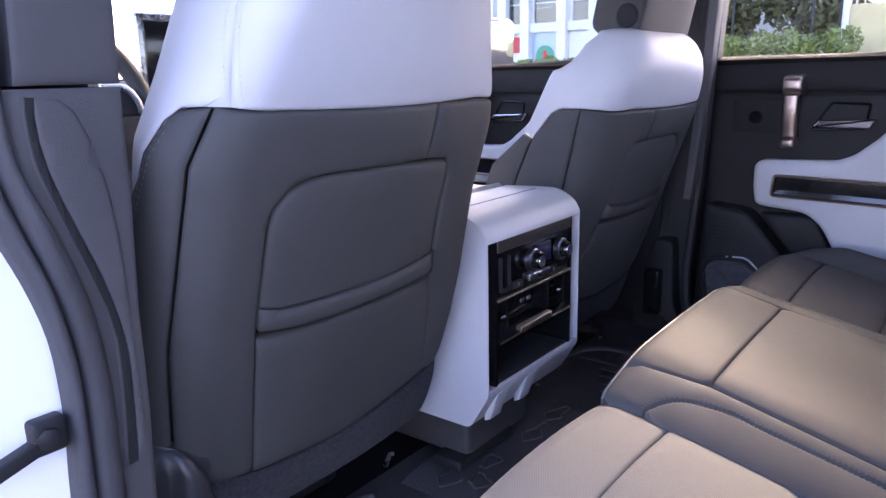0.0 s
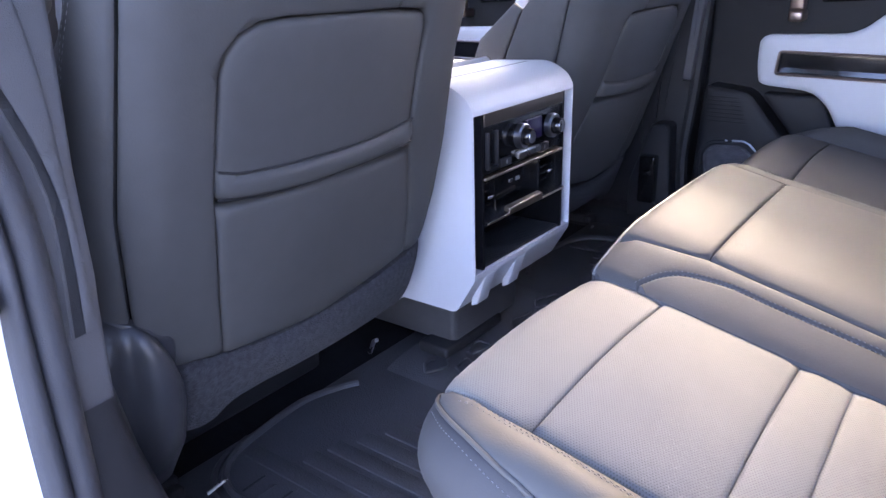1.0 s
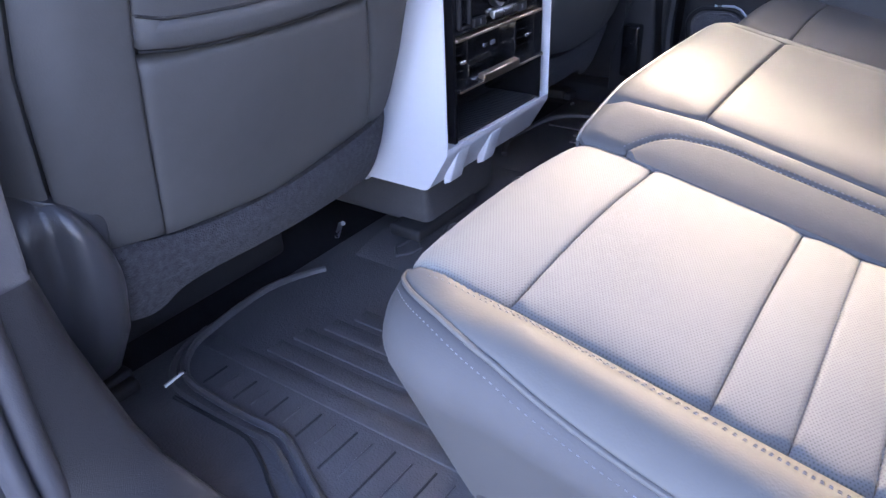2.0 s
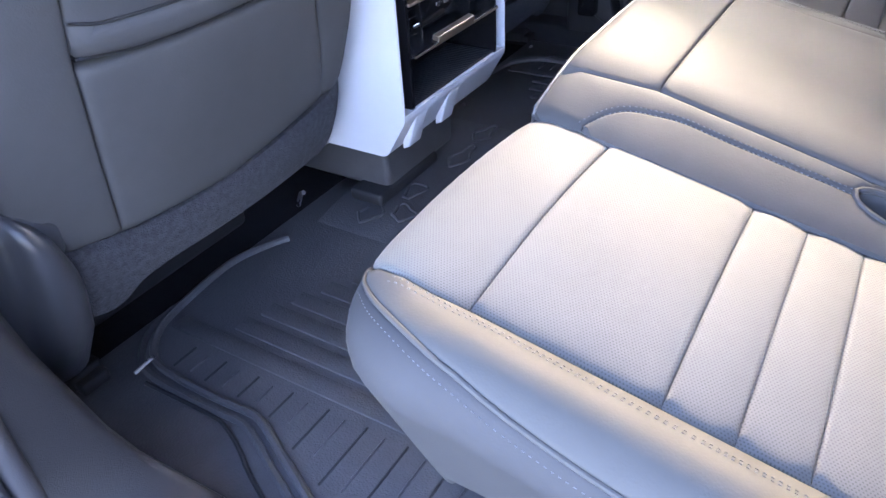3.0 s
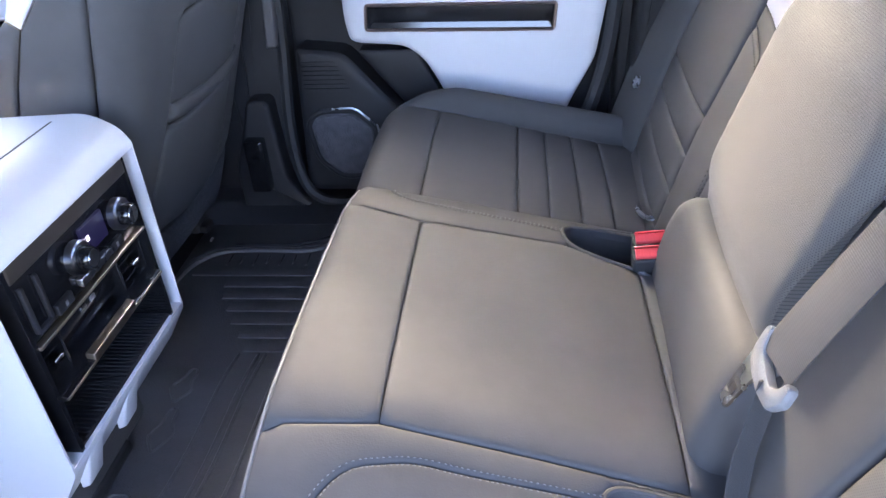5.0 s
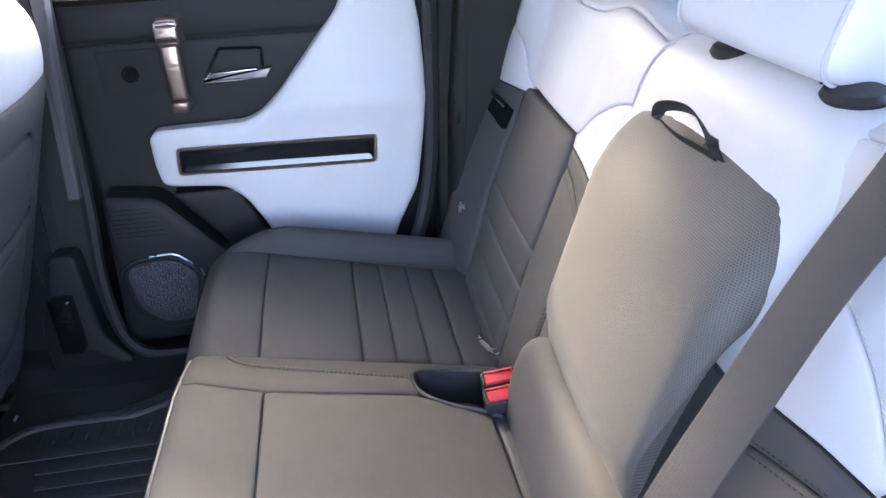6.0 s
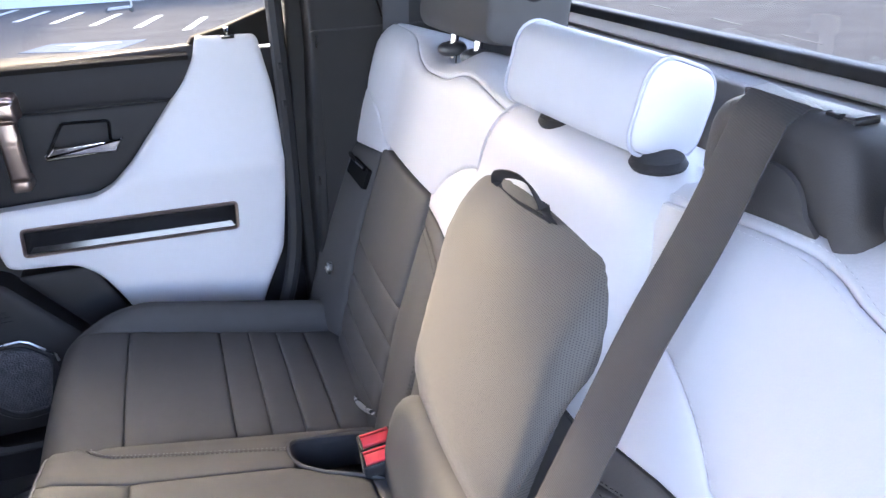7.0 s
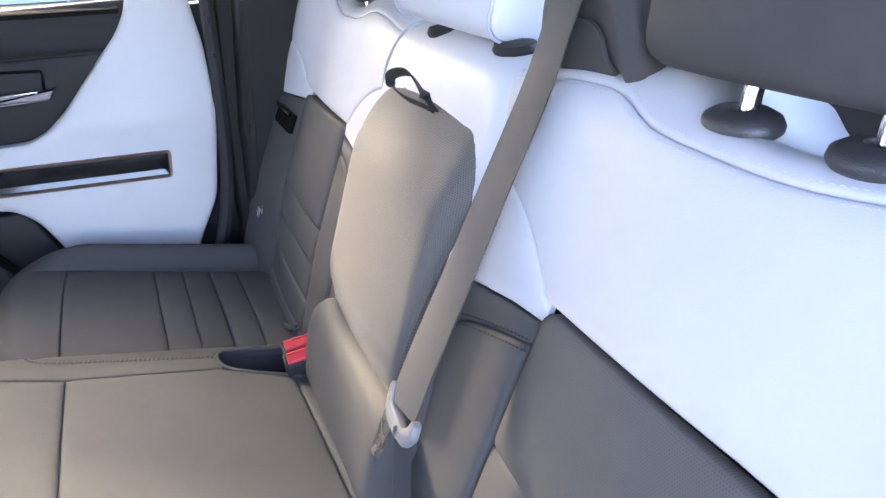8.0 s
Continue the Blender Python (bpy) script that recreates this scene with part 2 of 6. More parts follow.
def spline(points, step=0.01, closed=False):
    """A smooth line through points (Catmull-Rom), as Vectors about step apart."""
    P = [Vector(p) for p in points]
    n = len(P)
    out = []
    for i in range(n if closed else n - 1):
        p1, p2 = P[i], P[(i + 1) % n]
        p0 = P[i - 1] if (i or closed) else p1 * 2 - p2
        p3 = P[(i + 2) % n] if (closed or i + 2 < n) else p2 * 2 - p1
        k = max(1, int((p2 - p1).length / step))
        for j in range(k):
            t = j / k
            out.append(0.5 * (2 * p1 + (p2 - p0) * t + (2 * p0 - 5 * p1 + 4 * p2 - p3) * t * t + (3 * p1 - p0 - 3 * p2 + p3) * t ** 3))
    if not closed:
        out.append(P[-1])
    return out


def tube(points, radius, sides=8, closed=False, flat=1.0):
    """A round bar along points."""
    bm = bmesh.new()
    P = [Vector(p) for p in points]
    n = len(P)
    rings = []
    ref = None
    for i in range(n):
        a = P[i - 1] if (i or closed) else P[i]
        b = P[(i + 1) % n] if (closed or i + 1 < n) else P[i]
        d = (b - a).normalized()
        if ref is None:
            ref = d.orthogonal().normalized()
        ref = (ref - d * ref.dot(d)).normalized()
        side = d.cross(ref)
        r = radius[i] if isinstance(radius, (list, tuple)) else radius
        rings.append([bm.verts.new(P[i] + ref * math.cos(k * math.tau / sides) * r + side * math.sin(k * math.tau / sides) * r * flat) for k in range(sides)])
    for i in range(n if closed else n - 1):
        A, B = rings[i], rings[(i + 1) % n]
        for k in range(sides):
            bm.faces.new((A[k], A[(k + 1) % sides], B[(k + 1) % sides], B[k]))
    if not closed:
        bm.faces.new(rings[0][::-1])
        bm.faces.new(rings[-1])
    return bm


def lathe(profile, origin, axis, sides=28):
    """A turned piece: (radius, height) pairs about an axis."""
    bm = bmesh.new()
    axis = Vector(axis).normalized()
    a = axis.orthogonal().normalized()
    b = axis.cross(a)
    rings = [[bm.verts.new(Vector(origin) + axis * h + (a * math.cos(k * math.tau / sides) + b * math.sin(k * math.tau / sides)) * max(r, 1e-5)) for k in range(sides)] for r, h in profile]
    for A, B in zip(rings, rings[1:]):
        for k in range(sides):
            bm.faces.new((A[k], A[(k + 1) % sides], B[(k + 1) % sides], B[k]))
    bm.faces.new(rings[0][::-1])
    bm.faces.new(rings[-1])
    bmesh.ops.recalc_face_normals(bm, faces=bm.faces[:])
    return bm


def ribbon(points, across, width, thick):
    """A strap: a flat band along points; across gives its width's direction at each point (or one for all). It carries UV in metres."""
    bm = bmesh.new()
    uv = bm.loops.layers.uv.new("uv")
    P = [Vector(p) for p in points]
    A = [Vector(across).normalized()] * len(P) if isinstance(across[0], (int, float)) else [Vector(a).normalized() for a in across]
    rows, run = [], [0.0]
    for i, p in enumerate(P):
        d = (P[min(i + 1, len(P) - 1)] - P[max(i - 1, 0)]).normalized()
        a = (A[i] - d * A[i].dot(d)).normalized()
        n = d.cross(a)
        if i:
            run.append(run[-1] + (P[i] - P[i - 1]).length)
        cols = [(-0.5, 0.35), (-0.46, 0.5), (0.46, 0.5), (0.5, 0.35), (0.5, -0.35), (0.46, -0.5), (-0.46, -0.5), (-0.5, -0.35)]
        rows.append([bm.verts.new(p + a * c * width + n * h * thick) for c, h in cols])
    for i in range(len(P) - 1):
        for k in range(8):
            f = bm.faces.new((rows[i][k], rows[i][(k + 1) % 8], rows[i + 1][(k + 1) % 8], rows[i + 1][k]))
            cs = (-0.5, -0.46, 0.46, 0.5, 0.5, 0.46, -0.46, -0.5)
            for lp, (r, c) in zip(f.loops, ((i, k), (i, (k + 1) % 8), (i + 1, (k + 1) % 8), (i + 1, k))):
                lp[uv].uv = (cs[c] * width, run[r])
    bm.faces.new(rows[0][::-1])
    bm.faces.new(rows[-1])
    bmesh.ops.recalc_face_normals(bm, faces=bm.faces[:])
    return bm


def edge_distance(pts, poly):
    """Distance of each 2D point to the outline of poly."""
    best = np.full(len(pts), 1e9)
    for i in range(len(poly)):
        a, b = poly[i], poly[(i + 1) % len(poly)]
        ab = b - a
        t = np.clip(((pts - a) @ ab) / max(ab @ ab, 1e-12), 0, 1)
        best = np.minimum(best, np.linalg.norm(pts - (a + t[:, None] * ab), axis=1))
    return best


def inside(pts, poly):
    hit = np.zeros(len(pts), bool)
    x, y = pts[:, 0], pts[:, 1]
    for i in range(len(poly)):
        (x1, y1), (x2, y2) = poly[i], poly[(i + 1) % len(poly)]
        if y1 == y2:
            continue
        c = ((y1 > y) != (y2 > y)) & (x < (x2 - x1) * (y - y1) / (y2 - y1) + x1)
        hit ^= c
    return hit


def rounded(poly, r, seg=5):
    """A polygon with its corners rounded; r: one radius, or one a corner."""
    out = []
    n = len(poly)
    for i in range(n):
        p, a, b = Vector(poly[i]), Vector(poly[i - 1]), Vector(poly[(i + 1) % n])
        ri = r[i] if isinstance(r, (list, tuple)) else r
        ri = min(ri, (a - p).length * 0.49, (b - p).length * 0.49)
        if ri < 1e-4:
            out.append(p)
            continue
        s, e = p + (a - p).normalized() * ri, p + (b - p).normalized() * ri
        for k in range(seg + 1):
            t = k / seg
            out.append((1 - t) ** 2 * s + 2 * t * (1 - t) * p + t * t * e)
    return [tuple(v) for v in out]


def panel(outline, surf, step=0.012, puff=0.004, edge=0.010, lip=0.010, sink=0.0, gap=0.0005):
    """An upholstery or trim panel: an outline in surf's own two coordinates, padded towards its middle, rolled in at its
    seams and with a returned edge. surf(u, v, h) gives a place. It carries UV in metres."""
    poly = []
    n = len(outline)
    for i in range(n):
        a, b = np.array(outline[i], float), np.array(outline[(i + 1) % n], float)
        k = max(1, int(np.linalg.norm(b - a) / step))
        poly += [a + (b - a) * j / k for j in range(k)]
    poly = np.array(poly)
    x, y = poly[:, 0], poly[:, 1]
    if np.sum(x * np.roll(y, -1) - np.roll(x, -1) * y) < 0:
        poly = poly[::-1].copy()
    m = len(poly)
    d = np.roll(poly, -1, 0) - np.roll(poly, 1, 0)
    d /= np.maximum(np.linalg.norm(d, axis=1), 1e-9)[:, None]
    nin = np.stack([-d[:, 1], d[:, 0]], 1)
    poly = poly + nin * gap
    extra = []
    for o in (0.22, 0.55, 1.0):
        q = poly + nin * edge * o
        ok = inside(q, poly) & (edge_distance(q, poly) > edge * o * 0.93)
        extra.append(q[ok])
    lo, hi = poly.min(0), poly.max(0)
    gx, gy = np.meshgrid(np.arange(lo[0], hi[0], step), np.arange(lo[1], hi[1], step))
    gx = gx + (np.arange(gx.shape[0]) % 2)[:, None] * step * 0.5
    g = np.stack([gx.ravel(), gy.ravel()], 1)
    g = g[inside(g, poly)]
    if len(g):
        g = g[edge_distance(g, poly) > edge + step * 0.45]
    pts = np.concatenate([poly, *extra, g])
    vs, _, fs, *_ = delaunay_2d_cdt([Vector(p) for p in pts], [(i, (i + 1) % m) for i in range(m)], [], 1, 1e-7)
    P2 = np.array([tuple(v) for v in vs])
    D = edge_distance(P2, poly)
    t = np.clip(D / edge, 0, 1)
    wide = np.clip(D / (edge * 5), 0, 1)
    H = puff * (0.62 * np.sqrt(1 - (1 - t) ** 2) + 0.38 * (1 - (1 - wide) ** 2)) - sink
    bm = bmesh.new()
    uv = bm.loops.layers.uv.new("uv")
    top = [bm.verts.new(surf(p[0], p[1], h)) for p, h in zip(P2, H)]
    c = P2.mean(0)
    e = 1e-3
    nrm = (surf(c[0] + e, c[1], 0) - surf(c[0], c[1], 0)).cross(surf(c[0], c[1] + e, 0) - surf(c[0], c[1], 0))
    flip = nrm.dot(surf(c[0], c[1], 0.01) - surf(c[0], c[1], 0)) < 0
    low = [bm.verts.new(surf(p[0], p[1], -lip - sink)) for p in poly]
    order = {}
    for i in range(m):
        order[i] = int(np.argmin(np.sum((P2 - poly[i]) ** 2, 1))) if (i >= len(P2) or np.sum((P2[i] - poly[i]) ** 2) > 1e-10) else i

    def face(ids, uvs):
        if flip:
            ids, uvs = ids[::-1], uvs[::-1]
        try:
            f = bm.faces.new(ids)
        except ValueError:
            return
        for lp, q in zip(f.loops, uvs):
            lp[uv].uv = q
    for f in fs:
        face([top[i] for i in f], [tuple(P2[i]) for i in f])
    for i in range(m):
        j = (i + 1) % m
        a, b = top[order[i]], top[order[j]]
        if a is b:
            continue
        face([low[i], low[j], b, a], [tuple(poly[i]), tuple(poly[j]), tuple(poly[j]), tuple(poly[i])])
    return bm


def wrap(origin, eu, ev, en, rect, rc, r, crown=None, under=0.0, shape=None):
    """A padded block's skin: flat over rect (u0, u1, v0, v1; plan corners rc), bent round its edges with radius r and then going
    down its sides. crown(u, v): extra height; under: how far the sides run in on their way down; shape(u, v): scales u."""
    O, U, V, N = Vector(origin), Vector(eu), Vector(ev), Vector(en)
    u0, u1, v0, v1 = rect

    def surf(u, v, h):
        qu, qv = min(max(u, u0 + rc), u1 - rc), min(max(v, v0 + rc), v1 - rc)
        du, dv = u - qu, v - qv
        l = math.hypot(du, dv)
        if l <= rc + 1e-9:
            pu, pv, over, nu, nv = u, v, 0.0, 0.0, 0.0
        else:
            nu, nv = du / l, dv / l
            pu, pv, over = qu + nu * rc, qv + nv * rc, l - rc
        z = crown(pu, pv) if crown else 0.0
        if over < r * math.pi / 2:
            a = over / r
            out, z = (r + h) * math.sin(a), z - r + (r + h) * math.cos(a)
            if over == 0:
                out = 0.0
        else:
            k = over - r * math.pi / 2
            out, z = r + h - under * k, z - r - k
        x, y = pu + nu * out, pv + nv * out
        if shape:
            x = shape(x, y)
        return O + U * x + V * y + N * z
    return surf


def on(surf, path, h=0.0, step=0.008):
    """A smooth line in a surface's own coordinates, as places."""
    return [surf(p.x, p.y, h) for p in spline([(a, b, 0) for a, b in path], step)]


def stitches(surf, path, h=0.002, pitch=0.0044, length=0.0029, r=0.0004, offset=0.0):
    """A row of thread stitches along a line on a surface, one joined mesh."""
    line = spline([(a, b, 0) for a, b in path], 0.0014)
    bm = bmesh.new()
    run, nxt = 0.0, 0.0
    for p, q in zip(line, line[1:]):
        s = (q - p).length
        if run >= nxt and s > 0:
            d = (q - p) / s
            n = Vector((-d.y, d.x, 0)) * offset
            a, b = p + n, p + n + d * length
            A, B = surf(a.x, a.y, h), surf(b.x, b.y, h)
            w = (B - A).normalized()
            up = (surf(a.x, a.y, h + 0.01) - A).normalized()
            sd = w.cross(up)
            A2, B2, M1, M2 = A - up * r, B - up * r, A + (B - A) * 0.25, A + (B - A) * 0.75
            vs = [bm.verts.new(c) for c in (A2, M1 + sd * r, M1 + up * r, M1 - sd * r, M2 + sd * r, M2 + up * r, M2 - sd * r, B2)]
            for f in ((0, 2, 1), (0, 3, 2), (1, 2, 5, 4), (2, 3, 6, 5), (4, 5, 7), (5, 6, 7)):
                bm.faces.new([vs[i] for i in f])
            nxt = run + pitch
        run += s
    return bm


def plane_surf(origin, eu, ev, en, bulge=None):
    O, U, V, N = Vector(origin), Vector(eu), Vector(ev), Vector(en)
    return lambda u, v, h: O + U * u + V * v + N * (h + (bulge(u, v) if bulge else 0.0))

# ---- the car's shell, the floor and what lies outside ----
GROUND_Z = -0.78
bm = bmesh.new()
for q in ((-400, -400), (400, -400), (400, 400), (-400, 400)):
    bm.verts.new((q[0], q[1], GROUND_Z))
bm.faces.new(bm.verts[:])
tagged(link_mesh("ground", bm, ASPHALT), "sunlit grey asphalt parking lot", "ground", kind="structure")

tagged(link_mesh("floor", box(-1.7, 0.42, -0.74, 0.74, -0.06, -0.012), CARPET), "dark carpeted cabin floor", "floor", kind="structure")

ROOF_Z = 1.13
tagged(link_mesh("ceiling", box(-0.95, 0.86, -0.82, 0.82, ROOF_Z, ROOF_Z + 0.06, 0.01), HEADLINER), "dark grey cloth headliner", "ceiling", kind="structure")

# rear wall with its window
rear = thing("wall_rear", (0.74, 0, 0), "dark rear cabin wall with a wide window", "wall", kind="structure")
WZ = 0.722
TIP = Matrix.Rotation(0.036, 4, "X")
part("lower_wall", box(0.66, 0.74, -0.80, 0.80, -0.1, 0.66, 0.01), TRIM, rear)
part("window_ledge", moved(prism([(0.62, 0.58), (0.78, 0.58), (0.78, WZ - 0.012), (0.70, WZ - 0.022), (0.64, 0.650)], "y", -0.80, 0.80, 0.006), TIP), LEDGE, rear, "satin dark window ledge")
# Added strip: paints the band of outside light on the ledge.
part("ledge_light", moved(prism([(0.7475, WZ - 0.010), (0.729, WZ - 0.0180), (0.726, WZ - 0.0145), (0.7465, WZ - 0.0055)], "y", -0.72, 0.72, 0.001), TIP), LIT_STRIP, rear, "strip painted pale as daylight on the window ledge")
part("lower_fill", box(0.43, 0.67, -0.66, 0.66, -0.10, 0.26), CARPET, rear)
part("gasket", moved(box(0.748, 0.775, -0.74, 0.74, WZ - 0.03, WZ + 0.006, 0.004), TIP), SEAL, rear, "black rubber window gasket")
part("upper_wall", box(0.70, 0.78, -0.80, 0.80, 1.08, ROOF_Z + 0.06, 0.01), TRIM, rear)
for s in (-1, 1):
    part("corner_post", box(0.70, 0.78, min(s * 0.72, s * 0.80), max(s * 0.72, s * 0.80), WZ - 0.05, 1.09, 0.006), TRIM, rear)
g = part("window_pane", box(0.757, 0.762, -0.73, 0.73, WZ - 0.01, 1.09), GLASS, rear, "clear rear window glass")
g.visible_shadow = False

# ---- rear bench: three cushions, three backrests, three head restraints ----
def cushion_top(x):
    return 0.275 - 0.21 * x


def inner_edge(x):
    """How far from the car's middle the outer cushions' inserts end."""
    return 0.262 + 0.009 * min(max((x - 0.03) / 0.14, 0), 1) + 0.003 * min(max((x - 0.17) / 0.2, 0), 1)


def side_cushion(s):
    """An outer cushion; s is -1 for the car's left side, 1 for its right."""
    # The left insert's lighter leather has sunlight put into its colour.
    perf = PERF_SUNLIT if s < 0 else BLACK
    ob = thing("seat_cushion", (0.15, s * 0.43, 0), "dark grey perforated leather rear seat cushion, sunlight painted into its colour" if s < 0 else "dark grey leather rear seat cushion with pleated middle", "seat cushion", "rear seat cushions")
    # the right cushion is a little wider and its bolster stands higher
    wide, start, rise, slant = (0.0, 0.535, 0.022, 0.006) if s < 0 else (0.045, 0.578, 0.034, 0.014)

    def crown(u, v):
        a, b = min(max((v - start) / 0.05, 0), 1), min(max((u + 0.045) / 0.10, 0), 1)
        return cushion_top(u) + 0.008 * math.sin(math.pi * min(max((v - 0.27) / (0.27 + wide), 0), 1)) - 0.006 + rise * a * a * (3 - 2 * a) * b
    S0 = wrap((0, 0, 0), (1, 0, 0), (0, 1, 0), (0, 0, 1), (-0.032, 0.40, 0.18, 0.578 + wide), 0.062, 0.041, crown=crown, under=0.38)

    def S(u, v, h):
        p = S0(u, v, h)
        return Vector((p.x, p.y * s, p.z))
    xs = [-0.036, 0.028, 0.166, 0.213, 0.259, 0.306, 0.395]
    ie = inner_edge

    def yo(x):
        return 0.541 + wide - slant * min(max((x - 0.03) / 0.28, 0), 1)
    nose = [(0.0, 0.543 + wide), (-0.036, 0.541 + wide), (-0.062, 0.534 + wide), (-0.080, 0.522 + wide)]
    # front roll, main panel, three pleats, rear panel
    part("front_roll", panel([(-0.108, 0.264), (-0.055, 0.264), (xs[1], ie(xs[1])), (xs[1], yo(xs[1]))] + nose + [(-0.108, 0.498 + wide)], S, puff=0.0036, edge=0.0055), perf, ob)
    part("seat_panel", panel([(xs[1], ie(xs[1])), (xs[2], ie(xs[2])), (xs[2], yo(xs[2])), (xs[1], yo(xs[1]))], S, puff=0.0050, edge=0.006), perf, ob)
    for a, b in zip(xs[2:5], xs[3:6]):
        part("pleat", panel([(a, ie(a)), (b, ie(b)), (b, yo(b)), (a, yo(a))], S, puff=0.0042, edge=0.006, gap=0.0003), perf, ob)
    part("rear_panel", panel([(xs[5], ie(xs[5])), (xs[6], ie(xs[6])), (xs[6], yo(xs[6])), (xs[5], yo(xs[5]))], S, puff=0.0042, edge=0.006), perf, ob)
    # outer bolster between the insert and the piping, then the side and the front below
    pipe = [(a, b + wide) for a, b in ((-0.080, 0.524), (-0.060, 0.549), (-0.020, 0.577), (0.04, 0.602), (0.12, 0.616), (0.24, 0.622), (0.41, 0.624))]
    pipe_s = [tuple(p[:2]) for p in spline([(a, b, 0) for a, b in pipe], 0.012)]
    # Left bolster and piping are coloured lighter for sunlight; the right ones stay black.
    part("bolster", panel([(0.41, yo(0.41))] + [(x, yo(x)) for x in (xs[5], xs[2], xs[1])] + nose[:3] + [(-0.079, 0.523 + wide)] + pipe_s[1:], S, puff=0.0034, edge=0.0055), BOLSTER_SUNLIT if s < 0 else BLACK, ob)
    part("piping", tube(on(S, [(-0.125, 0.484 + wide), (-0.108, 0.499 + wide)] + pipe, 0.0014), 0.0021), BOLSTER_SUNLIT if s < 0 else BLACK, ob)
    part("stitching", stitches(S, [(a + 0.001, b + 0.010) for a, b in pipe[1:]], h=0.0026, r=0.00042), THREAD, ob)
    low = [(-0.20, 0.57 + wide), (-0.21, 0.66 + wide), (-0.12, 0.77 + wide), (0.41, 0.79 + wide)]
    part("side_skirt", panel(pipe_s[::-1] + [(-0.108, 0.499 + wide)] + low, S, puff=0.0032, edge=0.006), BLACK, ob, "smooth dark leather side")
    part("front_skirt", panel([(-0.109, 0.264), (-0.109, 0.498 + wide), (-0.20, 0.569 + wide), (-0.27, 0.569 + wide), (-0.27, 0.264)], S, puff=0.004, edge=0.010), BLACK, ob)
    part("inner_side", panel([(-0.05, 0.004), (0.40, 0.004), (0.40, 0.07), (-0.05, 0.07)], lambda u, v, h: Vector((u, s * (ie(u) + 0.003 - h), cushion_top(u) - 0.006 - v)), puff=0.001), BLACK, ob)
    if s < 0:
        part("stitching", merged(*[stitches(S, [(x, yo(x) + d) for x, d in ((-0.030, 0.010), (0.0, 0.012), (0.03, 0.015), (0.12, 0.019), (0.25, 0.022), (0.40, 0.025))], h=0.0050, r=0.0006, offset=o) for o in (-0.0028, 0.0028)]), THREAD, ob)
    for x in (xs[3], xs[4]):
        part("stitching", stitches(S, [(x, ie(x) + 0.006), (x, yo(x) - 0.008)], h=0.0012, pitch=0.0042, length=0.0026), THREAD, ob)
    return ob


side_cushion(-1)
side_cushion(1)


def pocket(ob, S, lip, depth=0.055):
    """A deep buckle pocket with a soft rolled lip; lip: its outline on the cushion."""
    ring = spline([(a, b, 0) for a, b in lip], 0.006, closed=True)
    c = sum(ring, Vector()) / len(ring)
    bm = bmesh.new()
    rows = []
    for k, h in ((1.0, 0.0), (0.985, -0.002), (0.96, -0.008), (0.93, -depth)):
        rows.append([bm.verts.new(S(c.x + (p.x - c.x) * k, c.y + (p.y - c.y) * k, 0.0) + Vector((0, 0, h))) for p in ring])
    n = len(ring)
    for A, B in zip(rows, rows[1:]):
        for k in range(n):
            bm.faces.new((A[k], A[(k + 1) % n], B[(k + 1) % n], B[k]))
    bm.faces.new(rows[-1])
    part("pocket_well", bm, BLACK, ob, "sunken buckle pocket")
    part("pocket_lip", tube([S(p.x, p.y, 0.0005) for p in ring], 0.0032, closed=True), BLACK, ob)


